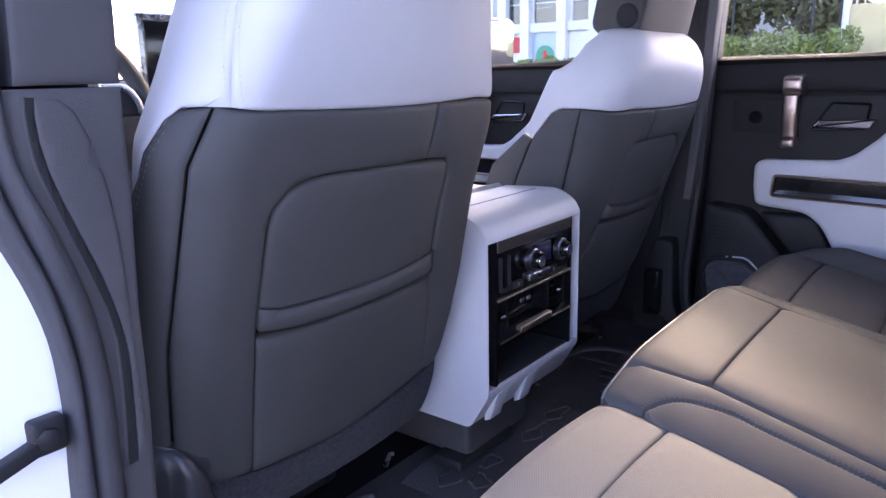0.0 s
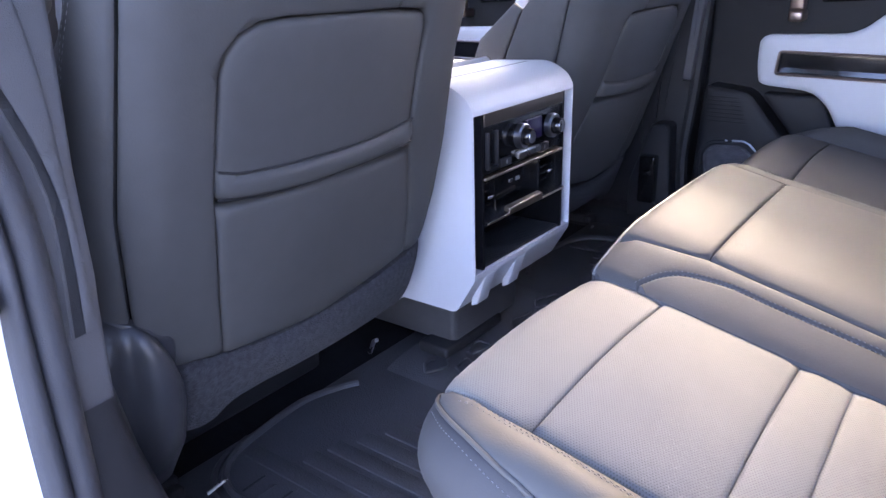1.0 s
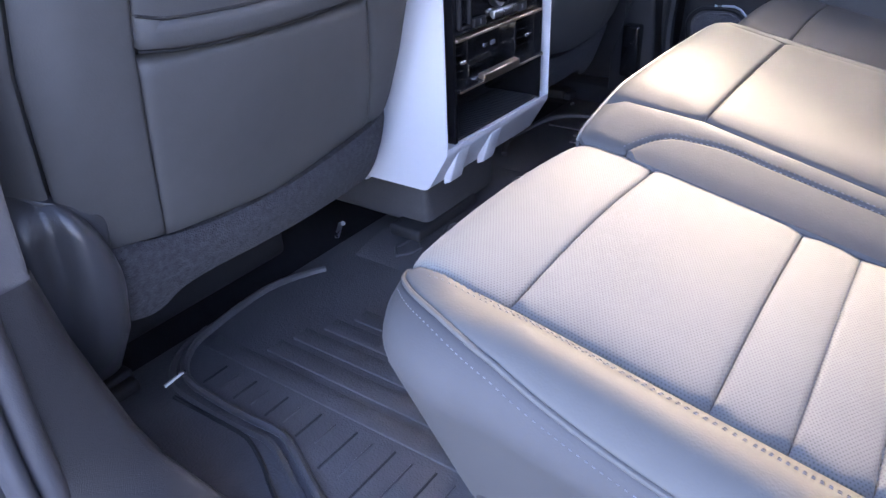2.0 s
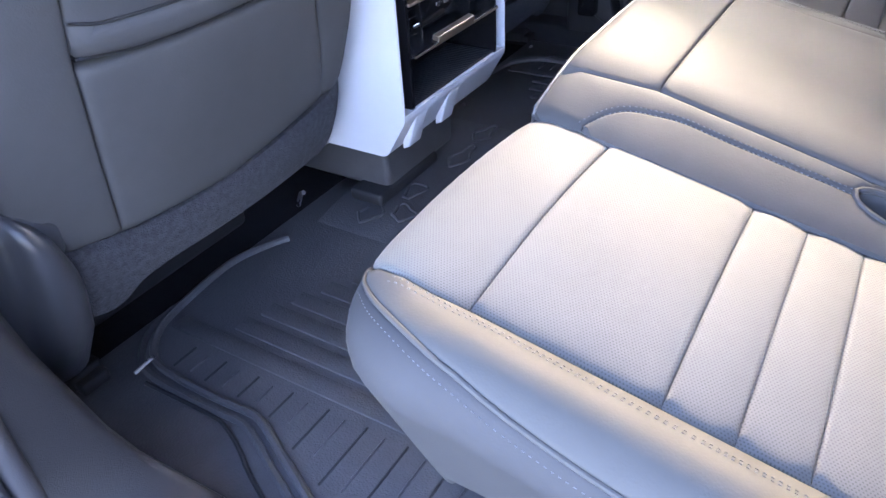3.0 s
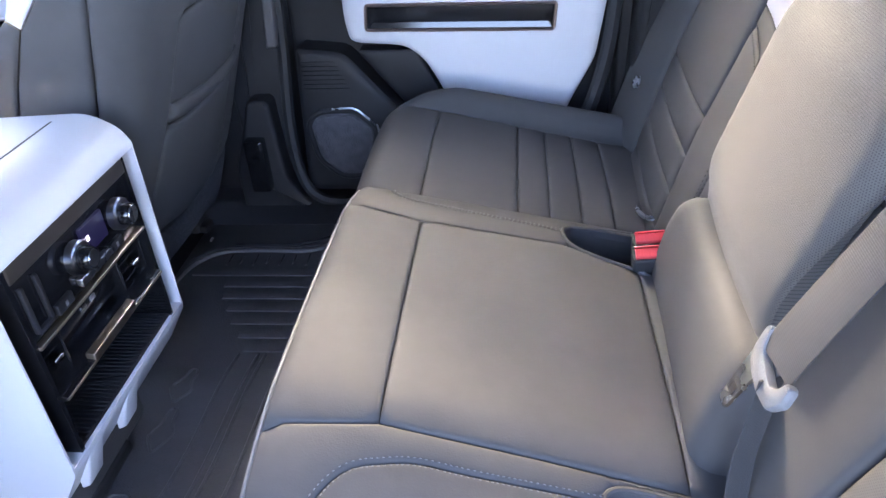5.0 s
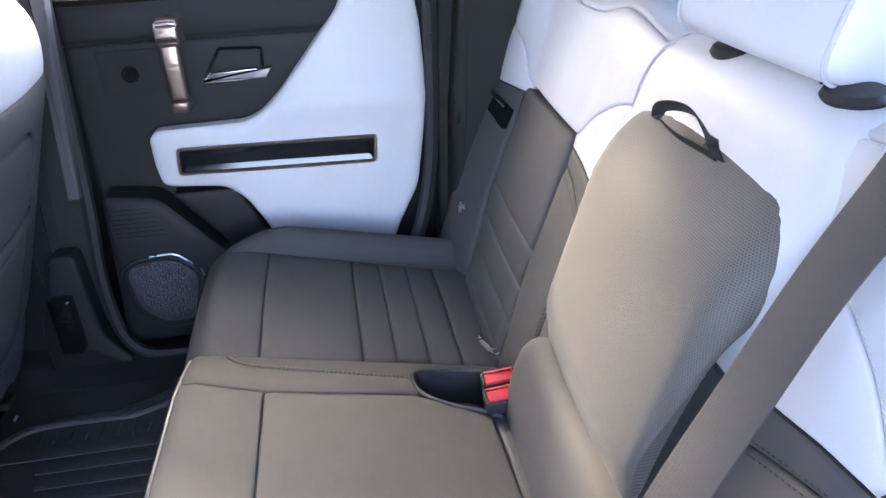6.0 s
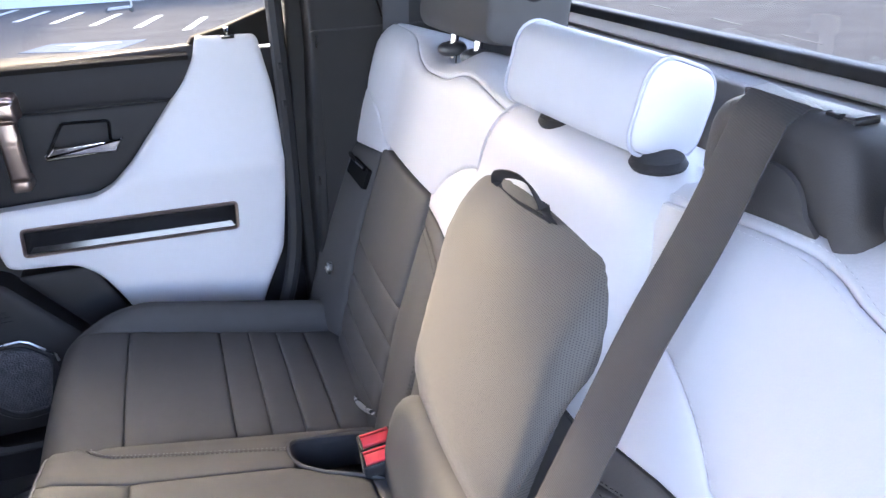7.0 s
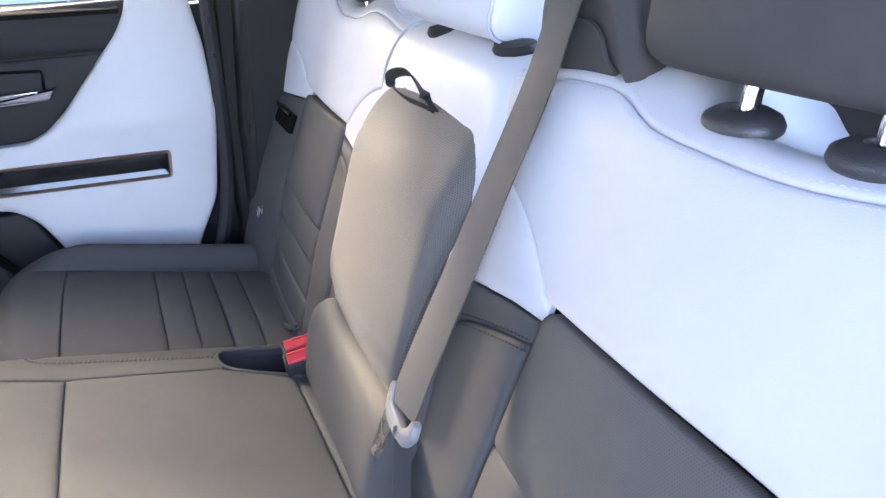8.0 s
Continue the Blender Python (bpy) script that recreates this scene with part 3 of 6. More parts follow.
def middle_cushion():
    ob = thing("seat_cushion", (0.15, 0, 0), "wide dark grey leather middle cushion of the rear bench", "seat cushion", "rear seat cushions")

    def crown(u, v):
        k = min(max((abs(v) - 0.150) / 0.114, 0), 1.1)
        return cushion_top(u) + 0.024 - 0.024 * k ** 1.4 + 0.003 * math.cos(min(abs(v) / 0.17, 1) * math.pi / 2)
    S = wrap((0, 0, 0), (1, 0, 0), (0, 1, 0), (0, 0, 1), (-0.044, 0.40, -0.260, 0.260), 0.008, 0.014, crown=crown, under=0.12)
    x0, x1, xf = 0.044, 0.315, -0.055
    part("front_roll", panel([(xf, -0.201), (-0.035, -0.194), (x0, -0.179), (x0, 0.163), (-0.035, 0.178), (xf, 0.186)], S, puff=0.0036, edge=0.0055), BLACK, ob)
    part("seat_panel", panel([(x0, -0.179), (0.18, -0.187), (x1, -0.197), (x1, 0.126), (0.295, 0.134), (0.262, 0.146), (0.240, 0.158), (0.222, 0.166), (x0, 0.163)], S, puff=0.0044, edge=0.0055), BLACK, ob)
    part("rear_panel", panel([(x1, -0.198), (0.40, -0.206), (0.40, 0.118), (x1, 0.126)], S, puff=0.005, edge=0.008), BLACK, ob)
    arches = {-1: [(0.237, 0.2165), (0.198, 0.215), (0.127, 0.213), (0.080, 0.2105), (0.050, 0.216), (0.0275, 0.2235), (0.012, 0.238), (0.001, 0.256), (-0.0025, 0.264)],
              1: [(0.2235, 0.214), (0.17, 0.219), (0.117, 0.2235), (0.06, 0.229), (0.020, 0.2346), (0.0037, 0.2435), (-0.006, 0.255), (-0.010, 0.264)]}
    lips = {-1: [(0.345, 0.207), (0.310, 0.2045), (0.270, 0.2015), (0.250, 0.203), (0.239, 0.211), (0.2405, 0.220), (0.254, 0.230), (0.285, 0.239), (0.345, 0.246)],
            1: [(0.345, 0.124), (0.312, 0.133), (0.270, 0.146), (0.243, 0.161), (0.230, 0.180), (0.226, 0.200), (0.2265, 0.222), (0.233, 0.237), (0.250, 0.243), (0.345, 0.249)]}
    for s in (-1, 1):
        arch = [tuple(p[:2]) for p in spline([(a, b, 0) for a, b in arches[s]], 0.010)]
        lip = lips[s]
        if s < 0:
            inner = [(0.330, 0.1985), (x1, 0.197), (0.18, 0.187), (x0, 0.179), (-0.035, 0.194), (xf, 0.201)]
            back = [(0.239, 0.211), (0.250, 0.203), (0.270, 0.2015), (0.310, 0.2045), (0.330, 0.206)]
            edge_low = [(0.2405, 0.220), (0.254, 0.230), (0.285, 0.239), (0.345, 0.246), (0.40, 0.252)]
        else:
            inner = [(0.226, 0.1675), (x0, 0.163), (-0.035, 0.178), (xf, 0.186)]
            back = [(0.226, 0.205), (0.2265, 0.190), (0.230, 0.178)]
            edge_low = [(0.2265, 0.224), (0.233, 0.237), (0.250, 0.243), (0.345, 0.249), (0.40, 0.252)]
        part("border", panel([(a, s * b) for a, b in inner + [(xf, 0.280), (-0.0025, 0.280)] + arch[::-1] + back], S, puff=0.0034, edge=0.005), BLACK, ob)
        part("side_panel", panel([(a, s * b) for a, b in arch[::-1] + edge_low + [(0.40, 0.295), (0.0, 0.295)]], S, puff=0.0030, edge=0.005), BLACK, ob)
        part("stitching", merged(*[stitches(S, [(a, s * b) for a, b in arches[s]], h=0.0034, r=0.0006, offset=o) for o in (-0.0034, 0.0034)]), THREAD, ob)
        pocket(ob, S, [(a, s * b) for a, b in lip])
    part("piping", tube(on(S, [(xf - 0.001, -0.266), (xf - 0.001, 0.266)], 0.0016), 0.0020), WELT, ob, "pale grey welt")
    part("front_skirt", panel([(xf - 0.002, -0.275), (xf - 0.002, 0.275), (-0.22, 0.275), (-0.22, -0.275)], S, puff=0.003), BLACK, ob)
    return ob


middle_cushion()

# backrests stand on one reclined plane; u runs across the car, v up the slope
BO = Vector((0.288 + 0.308 * 0.20, 0, 0.20))
BV, BN = Vector((0.294, 0, 0.956)), Vector((-0.956, 0, 0.294))


def lean(p):
    """The backrests stand a touch askew to the cushions."""
    return Vector((p.x + 0.044 * (p.y + 0.3), p.y, p.z + 0.012 * (p.y + 0.3)))


def bv(z):
    return (z - 0.20) / 0.956


def side_backrest(s):
    # The left backrest takes the copy darkened for its shade.
    perf = PERF_BACK_SHADED if s < 0 else BLACK
    ob = thing("backrest", (0.42, s * 0.43, 0.18), "pale upper and dark leather lower rear backrest", "backrest", "rear backrests")
    S0 = wrap(BO, (0, 1, 0), BV, BN, (0.130, 0.640, -0.10, bv(0.640)), 0.012, 0.036,
              crown=lambda u, v: 0.012 * math.cos((u - 0.41) / 0.23 * math.pi / 2) + (0.034 if s > 0 and u > 0.42 else 0.010) * max(0.0, abs(u - 0.42) - 0.125) / 0.1 - 0.004
              + (0.015 * min(max((0.31 - v) / 0.16, 0), 1) if s > 0 else 0.0))

    def S(u, v, h):
        p = S0(u, v, h)
        k = min(max((v - bv(0.600)) / 0.07, 0), 1)
        out = min(max((p.y - 0.56) / 0.09, 0), 1.2) * min(max((bv(0.63) - v) / 0.13, 0), 1) * 0.045
        back = min(max((v - 0.49) / 0.04, 0), 1)
        rise = 0.014 * k * k * math.exp(-((u - 0.27) / 0.075) ** 2) + back * (0.024 * math.exp(-((u - 0.332) / 0.038) ** 2) - 0.009 * math.exp(-((u - 0.445) / 0.06) ** 2))
        if s > 0:
            rise += 0.026 * min(max((v - 0.40) / 0.10, 0), 1) * min(max((u - 0.44) / 0.12, 0), 1)
        return lean(Vector((p.x, (p.y + out) * s, p.z + rise)))
    # the pale upper in four pieces that meet in soft sewn seams
    crest = [(0.090, 0.483), (0.156, 0.484), (0.217, 0.486), (0.260, 0.486), (0.292, 0.487), (0.315, 0.485), (0.331, 0.481), (0.350, 0.478), (0.40, 0.478), (0.44, 0.478), (0.475, 0.480), (0.515, 0.487), (0.56, 0.497), (0.60, 0.503), (0.70, 0.506)]
    outer = [(0.71, 0.412), (0.655, 0.406), (0.625, 0.394), (0.597, 0.379), (0.577, 0.359), (0.562, 0.342), (0.548, 0.336), (0.535, 0.335)]
    inner = [(0.303, 0.333), (0.293, 0.336), (0.284, 0.345), (0.272, 0.357), (0.250, 0.374), (0.207, 0.397), (0.16, 0.410), (0.09, 0.418)]

    def fine(line):
        return [tuple(p[:2]) for p in spline([(a, b, 0) for a, b in line], 0.010)]
    soft = dict(puff=0.0036, edge=0.0045, lip=0.006, gap=0.0003)
    part("upper_field", panel(fine(inner)[::-1] + [(0.50, 0.336)] + fine(outer)[::-1] + [(0.71, 0.503)] + fine(crest)[::-1], S, **soft), WHITE, ob)
    part("crest", panel(fine(crest) + [(0.70, 0.66), (0.09, 0.66)], S, **soft), WHITE, ob)
    part("outer_wing", panel(fine(outer) + [(0.548, 0.320), (0.60, 0.311), (0.64, 0.305), (0.71, 0.301)], S, **soft), WHITE, ob)
    part("inner_wing", panel(fine(inner) + [(0.09, 0.298), (0.188, 0.300), (0.251, 0.311), (0.301, 0.316)], S, **soft), WHITE, ob)
    part("stitching", merged(stitches(S, crest[:-1], h=0.0030, offset=-0.0048, pitch=0.0045, length=0.0034, r=0.0004), stitches(S, crest[:-1], h=0.0030, offset=0.0048, pitch=0.0045, length=0.0034, r=0.0004)), THREAD_W, ob)
    part("stitching", stitches(S, inner[:-1], h=0.0028, offset=-0.004, pitch=0.0045, length=0.0034, r=0.0004), THREAD_W, ob)
    # dark lower: insert with cross seams, inner and outer wings
    seams = [0.14, 0.265, 0.325, 0.385, 0.515] if s < 0 else [0.14, 0.205, 0.255, 0.307, 0.360, 0.515]

    def ei(z):
        return 0.300 - 0.135 * (0.512 - z)

    def eo(z):
        return 0.560 - 0.076 * (0.512 - z)
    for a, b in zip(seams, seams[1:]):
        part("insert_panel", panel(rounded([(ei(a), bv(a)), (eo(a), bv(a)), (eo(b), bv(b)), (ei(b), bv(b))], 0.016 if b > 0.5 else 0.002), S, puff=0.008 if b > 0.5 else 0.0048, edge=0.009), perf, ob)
    wing = [(0.155, bv(0.20)), (0.156, bv(0.274)), (0.158, bv(0.346)), (0.159, bv(0.398)), (0.168, bv(0.432)), (0.182, bv(0.447)), (0.208, bv(0.457)), (0.253, bv(0.470)), (0.291, bv(0.479))]
    wings = [tuple(p[:2]) for p in spline([(a, b, 0) for a, b in wing], 0.012)]
    part("inner_wing_lower", panel(wings + [(ei(0.478) - 0.003, bv(0.478)), (ei(0.36) - 0.003, bv(0.36)), (ei(0.14) - 0.003, bv(0.14)), (0.155, bv(0.14))], S, puff=0.006, edge=0.008), BLACK, ob)
    part("wing_band", panel([(0.10, bv(0.21))] + wings + [(0.298, bv(0.485)), (0.300, 0.314), (0.251, 0.309), (0.188, 0.298), (0.10, 0.296)], S, puff=0.004, edge=0.006), BLACK, ob)
    part("stitching", merged(*[stitches(S, wing, h=0.0046, pitch=0.0056, length=0.0038, r=0.0007, offset=o) for o in (-0.0050, 0.0050)]), TRIM, ob, "dark seam stitching")
    part("outer_wing_lower", panel([(eo(0.14) + 0.003, bv(0.14)), (0.71, bv(0.14)), (0.71, 0.299), (0.64, 0.303), (0.60, 0.309), (0.564, 0.316)], S, puff=0.006, edge=0.012), BLACK, ob)
    part("back_board", moved(box(0.0, 0.06, 0.165, 0.640, -0.02, 0.42), Matrix(((0.956, 0, 0.294, BO.x + 0.055 + s * 0.012), (0, s, 0, 0), (-0.294, 0, 0.956, BO.z), (0, 0, 0, 1)))), TRIM, ob)
    if s > 0:
        # The slot is a raised patch, its dark depth only painted.
        part("belt_slot", panel(rounded([(0.566, bv(0.436)), (0.620, bv(0.444)), (0.618, bv(0.474)), (0.566, bv(0.470))], 0.004), S, puff=-0.002, edge=0.004, sink=-0.011), VOID, ob, "belt guide slot, its shaded opening painted black")
        part("slot_bar", tube([S(0.575, bv(0.468), 0.012), S(0.600, bv(0.474), 0.020), S(0.622, bv(0.474), 0.012)], 0.004, 8), GLOSS, ob)
        part("bolt", lathe([(0.011, 0), (0.011, 0.006), (0.005, 0.009), (0.004, 0.007)], S(0.60, bv(0.275), 0.006), BN), SATIN, ob, "dark metal bolt")
    return ob


side_backrest(-1)
side_backrest(1)


def middle_backrest():
    ob = thing("backrest", (0.42, 0, 0.18), "middle rear backrest, pale top and fold-down dark armrest", "backrest", "rear backrests")

    S1 = wrap(BO, (0, 1, 0), BV, BN, (-0.150, 0.135, -0.10, bv(0.640)), 0.03, 0.046, crown=lambda u, v: 0.012 + 0.006 * math.cos(u / 0.18 * math.pi / 2))

    def S(u, v, h):
        return lean(S1(u, v, h))
    vt = bv(0.640)
    # pale head section behind and over the armrest
    part("upper_field", panel([(-0.196, bv(0.477)), (-0.200, bv(0.60)), (-0.196, bv(0.655)), (-0.178, vt + 0.045), (-0.13, vt + 0.085), (-0.08, vt + 0.17), (0.06, vt + 0.17), (0.075, vt + 0.085), (0.100, vt + 0.055), (0.124, bv(0.672)), (0.146, bv(0.645)), (0.155, bv(0.615)), (0.170, bv(0.575)), (0.190, bv(0.492))], S, puff=0.005, edge=0.010), WHITE, ob)
    part("piping", tube([S(p.x, p.y, 0.005) for p in spline([(-0.184, bv(0.53), 0), (-0.188, bv(0.60), 0), (-0.190, bv(0.655), 0), (-0.178, vt + 0.040, 0), (-0.15, vt + 0.072, 0)], 0.01)], 0.0018), SEAM, ob)
    part("piping", tube([S(p.x, p.y, 0.005) for p in spline([(0.186, bv(0.530), 0), (0.170, bv(0.575), 0), (0.155, bv(0.615), 0), (0.146, bv(0.645), 0), (0.124, bv(0.672), 0), (0.098, vt + 0.054, 0)], 0.01)], 0.0016), SEAM, ob)
    for s in (-1, 1):
        part("lower_side", panel([(s * 0.120, bv(0.12)), (s * 0.235, bv(0.12)), (s * 0.200, bv(0.490 if s > 0 else 0.475)), (s * 0.120, bv(0.490 if s > 0 else 0.475))], S, puff=0.004), BLACK, ob)
    # fold-down armrest: a thick pad standing proud, flush at its top

    def proud(u, v):
        k = min(max((v - bv(0.52)) / (bv(0.628) - bv(0.52)), 0), 1)
        low = min(max((bv(0.385) - v) / 0.05, 0), 1)
        return 0.036 - 0.028 * k * k * (3 - 2 * k) + 0.008 * math.cos(u / 0.17 * math.pi / 2) - 0.016 * low * low
    A0 = wrap(BO, (0, 1, 0), BV, BN, (-0.126, 0.122, bv(0.330), bv(0.612)), 0.016, 0.034, crown=proud)

    def A(u, v, h):
        w = float(np.interp(bv(0.60) - v, [0.0, 0.05, 0.105, 0.21, 0.30], [1.0, 0.99, 0.87, 0.76, 0.70])) if u < 0 else 1.0
        return lean(A0(u * w, v, h))
    part("armrest", panel(rounded([(-0.184, bv(0.31)), (0.166, bv(0.31)), (0.168, bv(0.50)), (0.152, bv(0.56)), (0.124, bv(0.600)), (0.050, bv(0.630)), (-0.060, bv(0.636)), (-0.120, bv(0.628)), (-0.166, bv(0.596)), (-0.184, bv(0.56))], [0.01, 0.01, 0.05, 0.03, 0.03, 0.05, 0.05, 0.05, 0.03, 0.04]), A, puff=0.006, edge=0.012, lip=0.03), mat("woven_grain_leather", (0.125, 0.116, 0.106), rough=0.68, spec=0.20, vary=0.06, dots=0.0024, grain=0.0001, sheen=0.1), ob, "finely perforated dark armrest pad")
    C0 = wrap(BO, (0, 1, 0), BV, BN, (-0.150, 0.126, bv(0.10), bv(0.306)), 0.016, 0.024, crown=lambda u, v: 0.030 + 0.022 * math.cos(min(max((v - bv(0.285)) / 0.12, -1), 0.6) * math.pi / 2))
    part("armrest_base", panel([(-0.200, bv(0.12)), (0.176, bv(0.12)), (0.176, bv(0.36)), (-0.200, bv(0.36))], lambda u, v, h: lean(C0(u, v, h)), puff=0.002, edge=0.010), BLACK, ob, "rolled dark leather armrest hinge cover")
    part("stitching", stitches(S, [(0.152, bv(0.18)), (0.156, bv(0.34)), (0.160, bv(0.49))], h=0.006), THREAD, ob)
    loop = spline([Vector((0.457, -0.056, 0.618)), Vector((0.442, -0.064, 0.639)), Vector((0.439, -0.044, 0.653)), Vector((0.438, -0.016, 0.652)), Vector((0.438, 0.013, 0.643)), Vector((0.443, 0.023, 0.630)), Vector((0.449, 0.002, 0.621)), Vector((0.454, -0.034, 0.619)), Vector((0.458, -0.049, 0.616))], 0.004)
    part("pull_loop", ribbon(loop, BN * 0.8 + BV * 0.5, 0.012, 0.0012), SEAL, ob, "black fabric pull loop")
    return ob


middle_backrest()


def posts(ob, x, y, z, gap, top, lean=0.25):
    for s in (-1, 1):
        c = Vector((x, y + s * gap / 2, z))
        part("guide_collar", moved(lathe([(0.0001, -0.006), (0.026, -0.006), (0.0325, -0.001), (0.0335, 0.003), (0.031, 0.008), (0.024, 0.0115), (0.011, 0.013), (0.0095, 0.008)], (0, 0, 0), (0, 0, 1)), Matrix.Translation(c) @ Matrix.Rotation(-0.12, 4, "Y") @ Matrix.Diagonal((0.62, 0.82, 0.9, 1))), SHIELD, ob, "oval dark guide collar")
        part("post", tube([c + Vector((0, 0, -0.02)), c + Vector((lean * 0.02, 0, 0.02)), c + Vector((lean * top, 0, top))], 0.0062, 14), CHROME, ob, "chrome post")


def head_block(ob, cx, cy, cz, wx, wy, wz, material, lean, turn, thread, roll=0.0):
    """A padded head restraint with its two end caps."""
    M = Matrix.Translation((cx, cy, cz)) @ Matrix.Rotation(turn, 4, "Z") @ Matrix.Rotation(roll, 4, "X") @ Matrix.Rotation(lean, 4, "Y")
    ring = rounded([(-wx / 2, -wz / 2 + 0.01), (wx / 2 - 0.012, -wz / 2), (wx / 2, wz / 2 - 0.02), (-wx / 2 + 0.012, wz / 2)], [0.024, 0.020, 0.026, 0.030], 7)
    n = len(ring)
    bm = bmesh.new()
    rows = []
    ys = [-0.5, -0.46, -0.3, 0, 0.3, 0.46, 0.5]
    for k, y in enumerate(ys):
        f = 0.955 if abs(y) == 0.5 else (0.99 if abs(y) == 0.46 else 1.0 + 0.02 * (0.25 - y * y))
        rows.append([bm.verts.new((a * f, y * wy, b * f)) for a, b in ring])
    for A, B in zip(rows, rows[1:]):
        for k in range(n):
            bm.faces.new((A[k], A[(k + 1) % n], B[(k + 1) % n], B[k]))
    bmesh.ops.recalc_face_normals(bm, faces=bm.faces[:])
    body = part("cover", moved(bm, M), material, ob)
    for s in (-1, 1):
        face = plane_surf((0, s * wy * 0.5, 0), (1, 0, 0), (0, 0, 1), (0, s, 0))
        cap = panel([(a * 0.955, b * 0.955) for a, b in ring], face, puff=0.006, edge=0.012, lip=0.004)
        part("end_cap", moved(cap, M), material, ob)
        seam = stitches(lambda u, v, h: Vector((u, s * (wy * 0.5 - 0.010), v)), [(a * 1.004, b * 1.004) for a, b in ring + ring[:1]], h=0.0, r=0.0008)
        part("stitching", moved(seam, M), thread, ob)
        if thread is THREAD_W:
            part("piping", moved(tube([(a * 0.992, s * (wy * 0.5 - 0.002), b * 0.992) for a, b in ring], 0.0016, 6, closed=True), M), SEAM, ob)
    return body


hr = thing("head_restraint", (0.50, -0.075, 0.70), "pale leather middle rear head restraint", "head restraint", "rear head restraints")
head_block(hr, 0.517, -0.031, 0.727, 0.092, 0.168, 0.089, WHITE, 0.10, 0.16, THREAD_W, 0.085)
for y in (-0.126, 0.036):
    part("guide_collar", moved(lathe([(0.0001, 0), (0.024, 0), (0.026, 0.004), (0.023, 0.009), (0.012, 0.011)], (0, 0, 0), (0, 0, 1)), Matrix.Translation((0.514, y * 0.95, 0.677)) @ Matrix.Rotation(-0.1, 4, "Y") @ Matrix.Diagonal((0.8, 1, 1, 1))), TRIM, hr, "oval dark guide collar")
    part("post", tube([(0.512, y * 0.72, 0.66), (0.515, y * 0.72, 0.72)], 0.0062, 12), CHROME, hr, "chrome post")
for s in (-1, 1):
    h = thing("head_restraint", (0.54, s * 0.43, 0.69), "dark grey leather rear head restraint on chrome posts", "head restraint", "rear head restraints")
    px, pz, py = (0.512, 0.668, -0.442) if s < 0 else (0.565, 0.689, 0.412)
    posts(h, px, py, pz, 0.090, 0.07)
    head_block(h, px + 0.036, py - 0.018, pz + 0.092, 0.130, 0.250, 0.150, BLACK, 0.06, 0, THREAD)
    part("round_button", lathe([(0.0001, 0.0), (0.020, 0.0), (0.020, 0.004), (0.016, 0.006), (0.012, 0.003), (0.0001, 0.003)], (px + 0.036, py - 0.018 - 0.129, pz + 0.098), (0, -1, 0)), TRIM, h, "round release button")

# ---- front seats ----
FO = Vector((-0.425 + 0.352 * 0.20, 0, 0.20))
FV, FN = Vector((0.332, 0, 0.943)), Vector((0.943, 0, -0.332))


def fv(z):
    return (z - 0.20) / 0.943


# the inner flank of the driver's backrest: how far it stands out, up its height
WAIST_V = [0.0, 0.12, 0.20, 0.28, 0.33, 0.414, 0.456, 0.492, 0.562, 0.65]
WAIST = [0.020, 0.020, 0.010, -0.009, -0.020, -0.022, -0.030, -0.052, -0.092, -0.11]


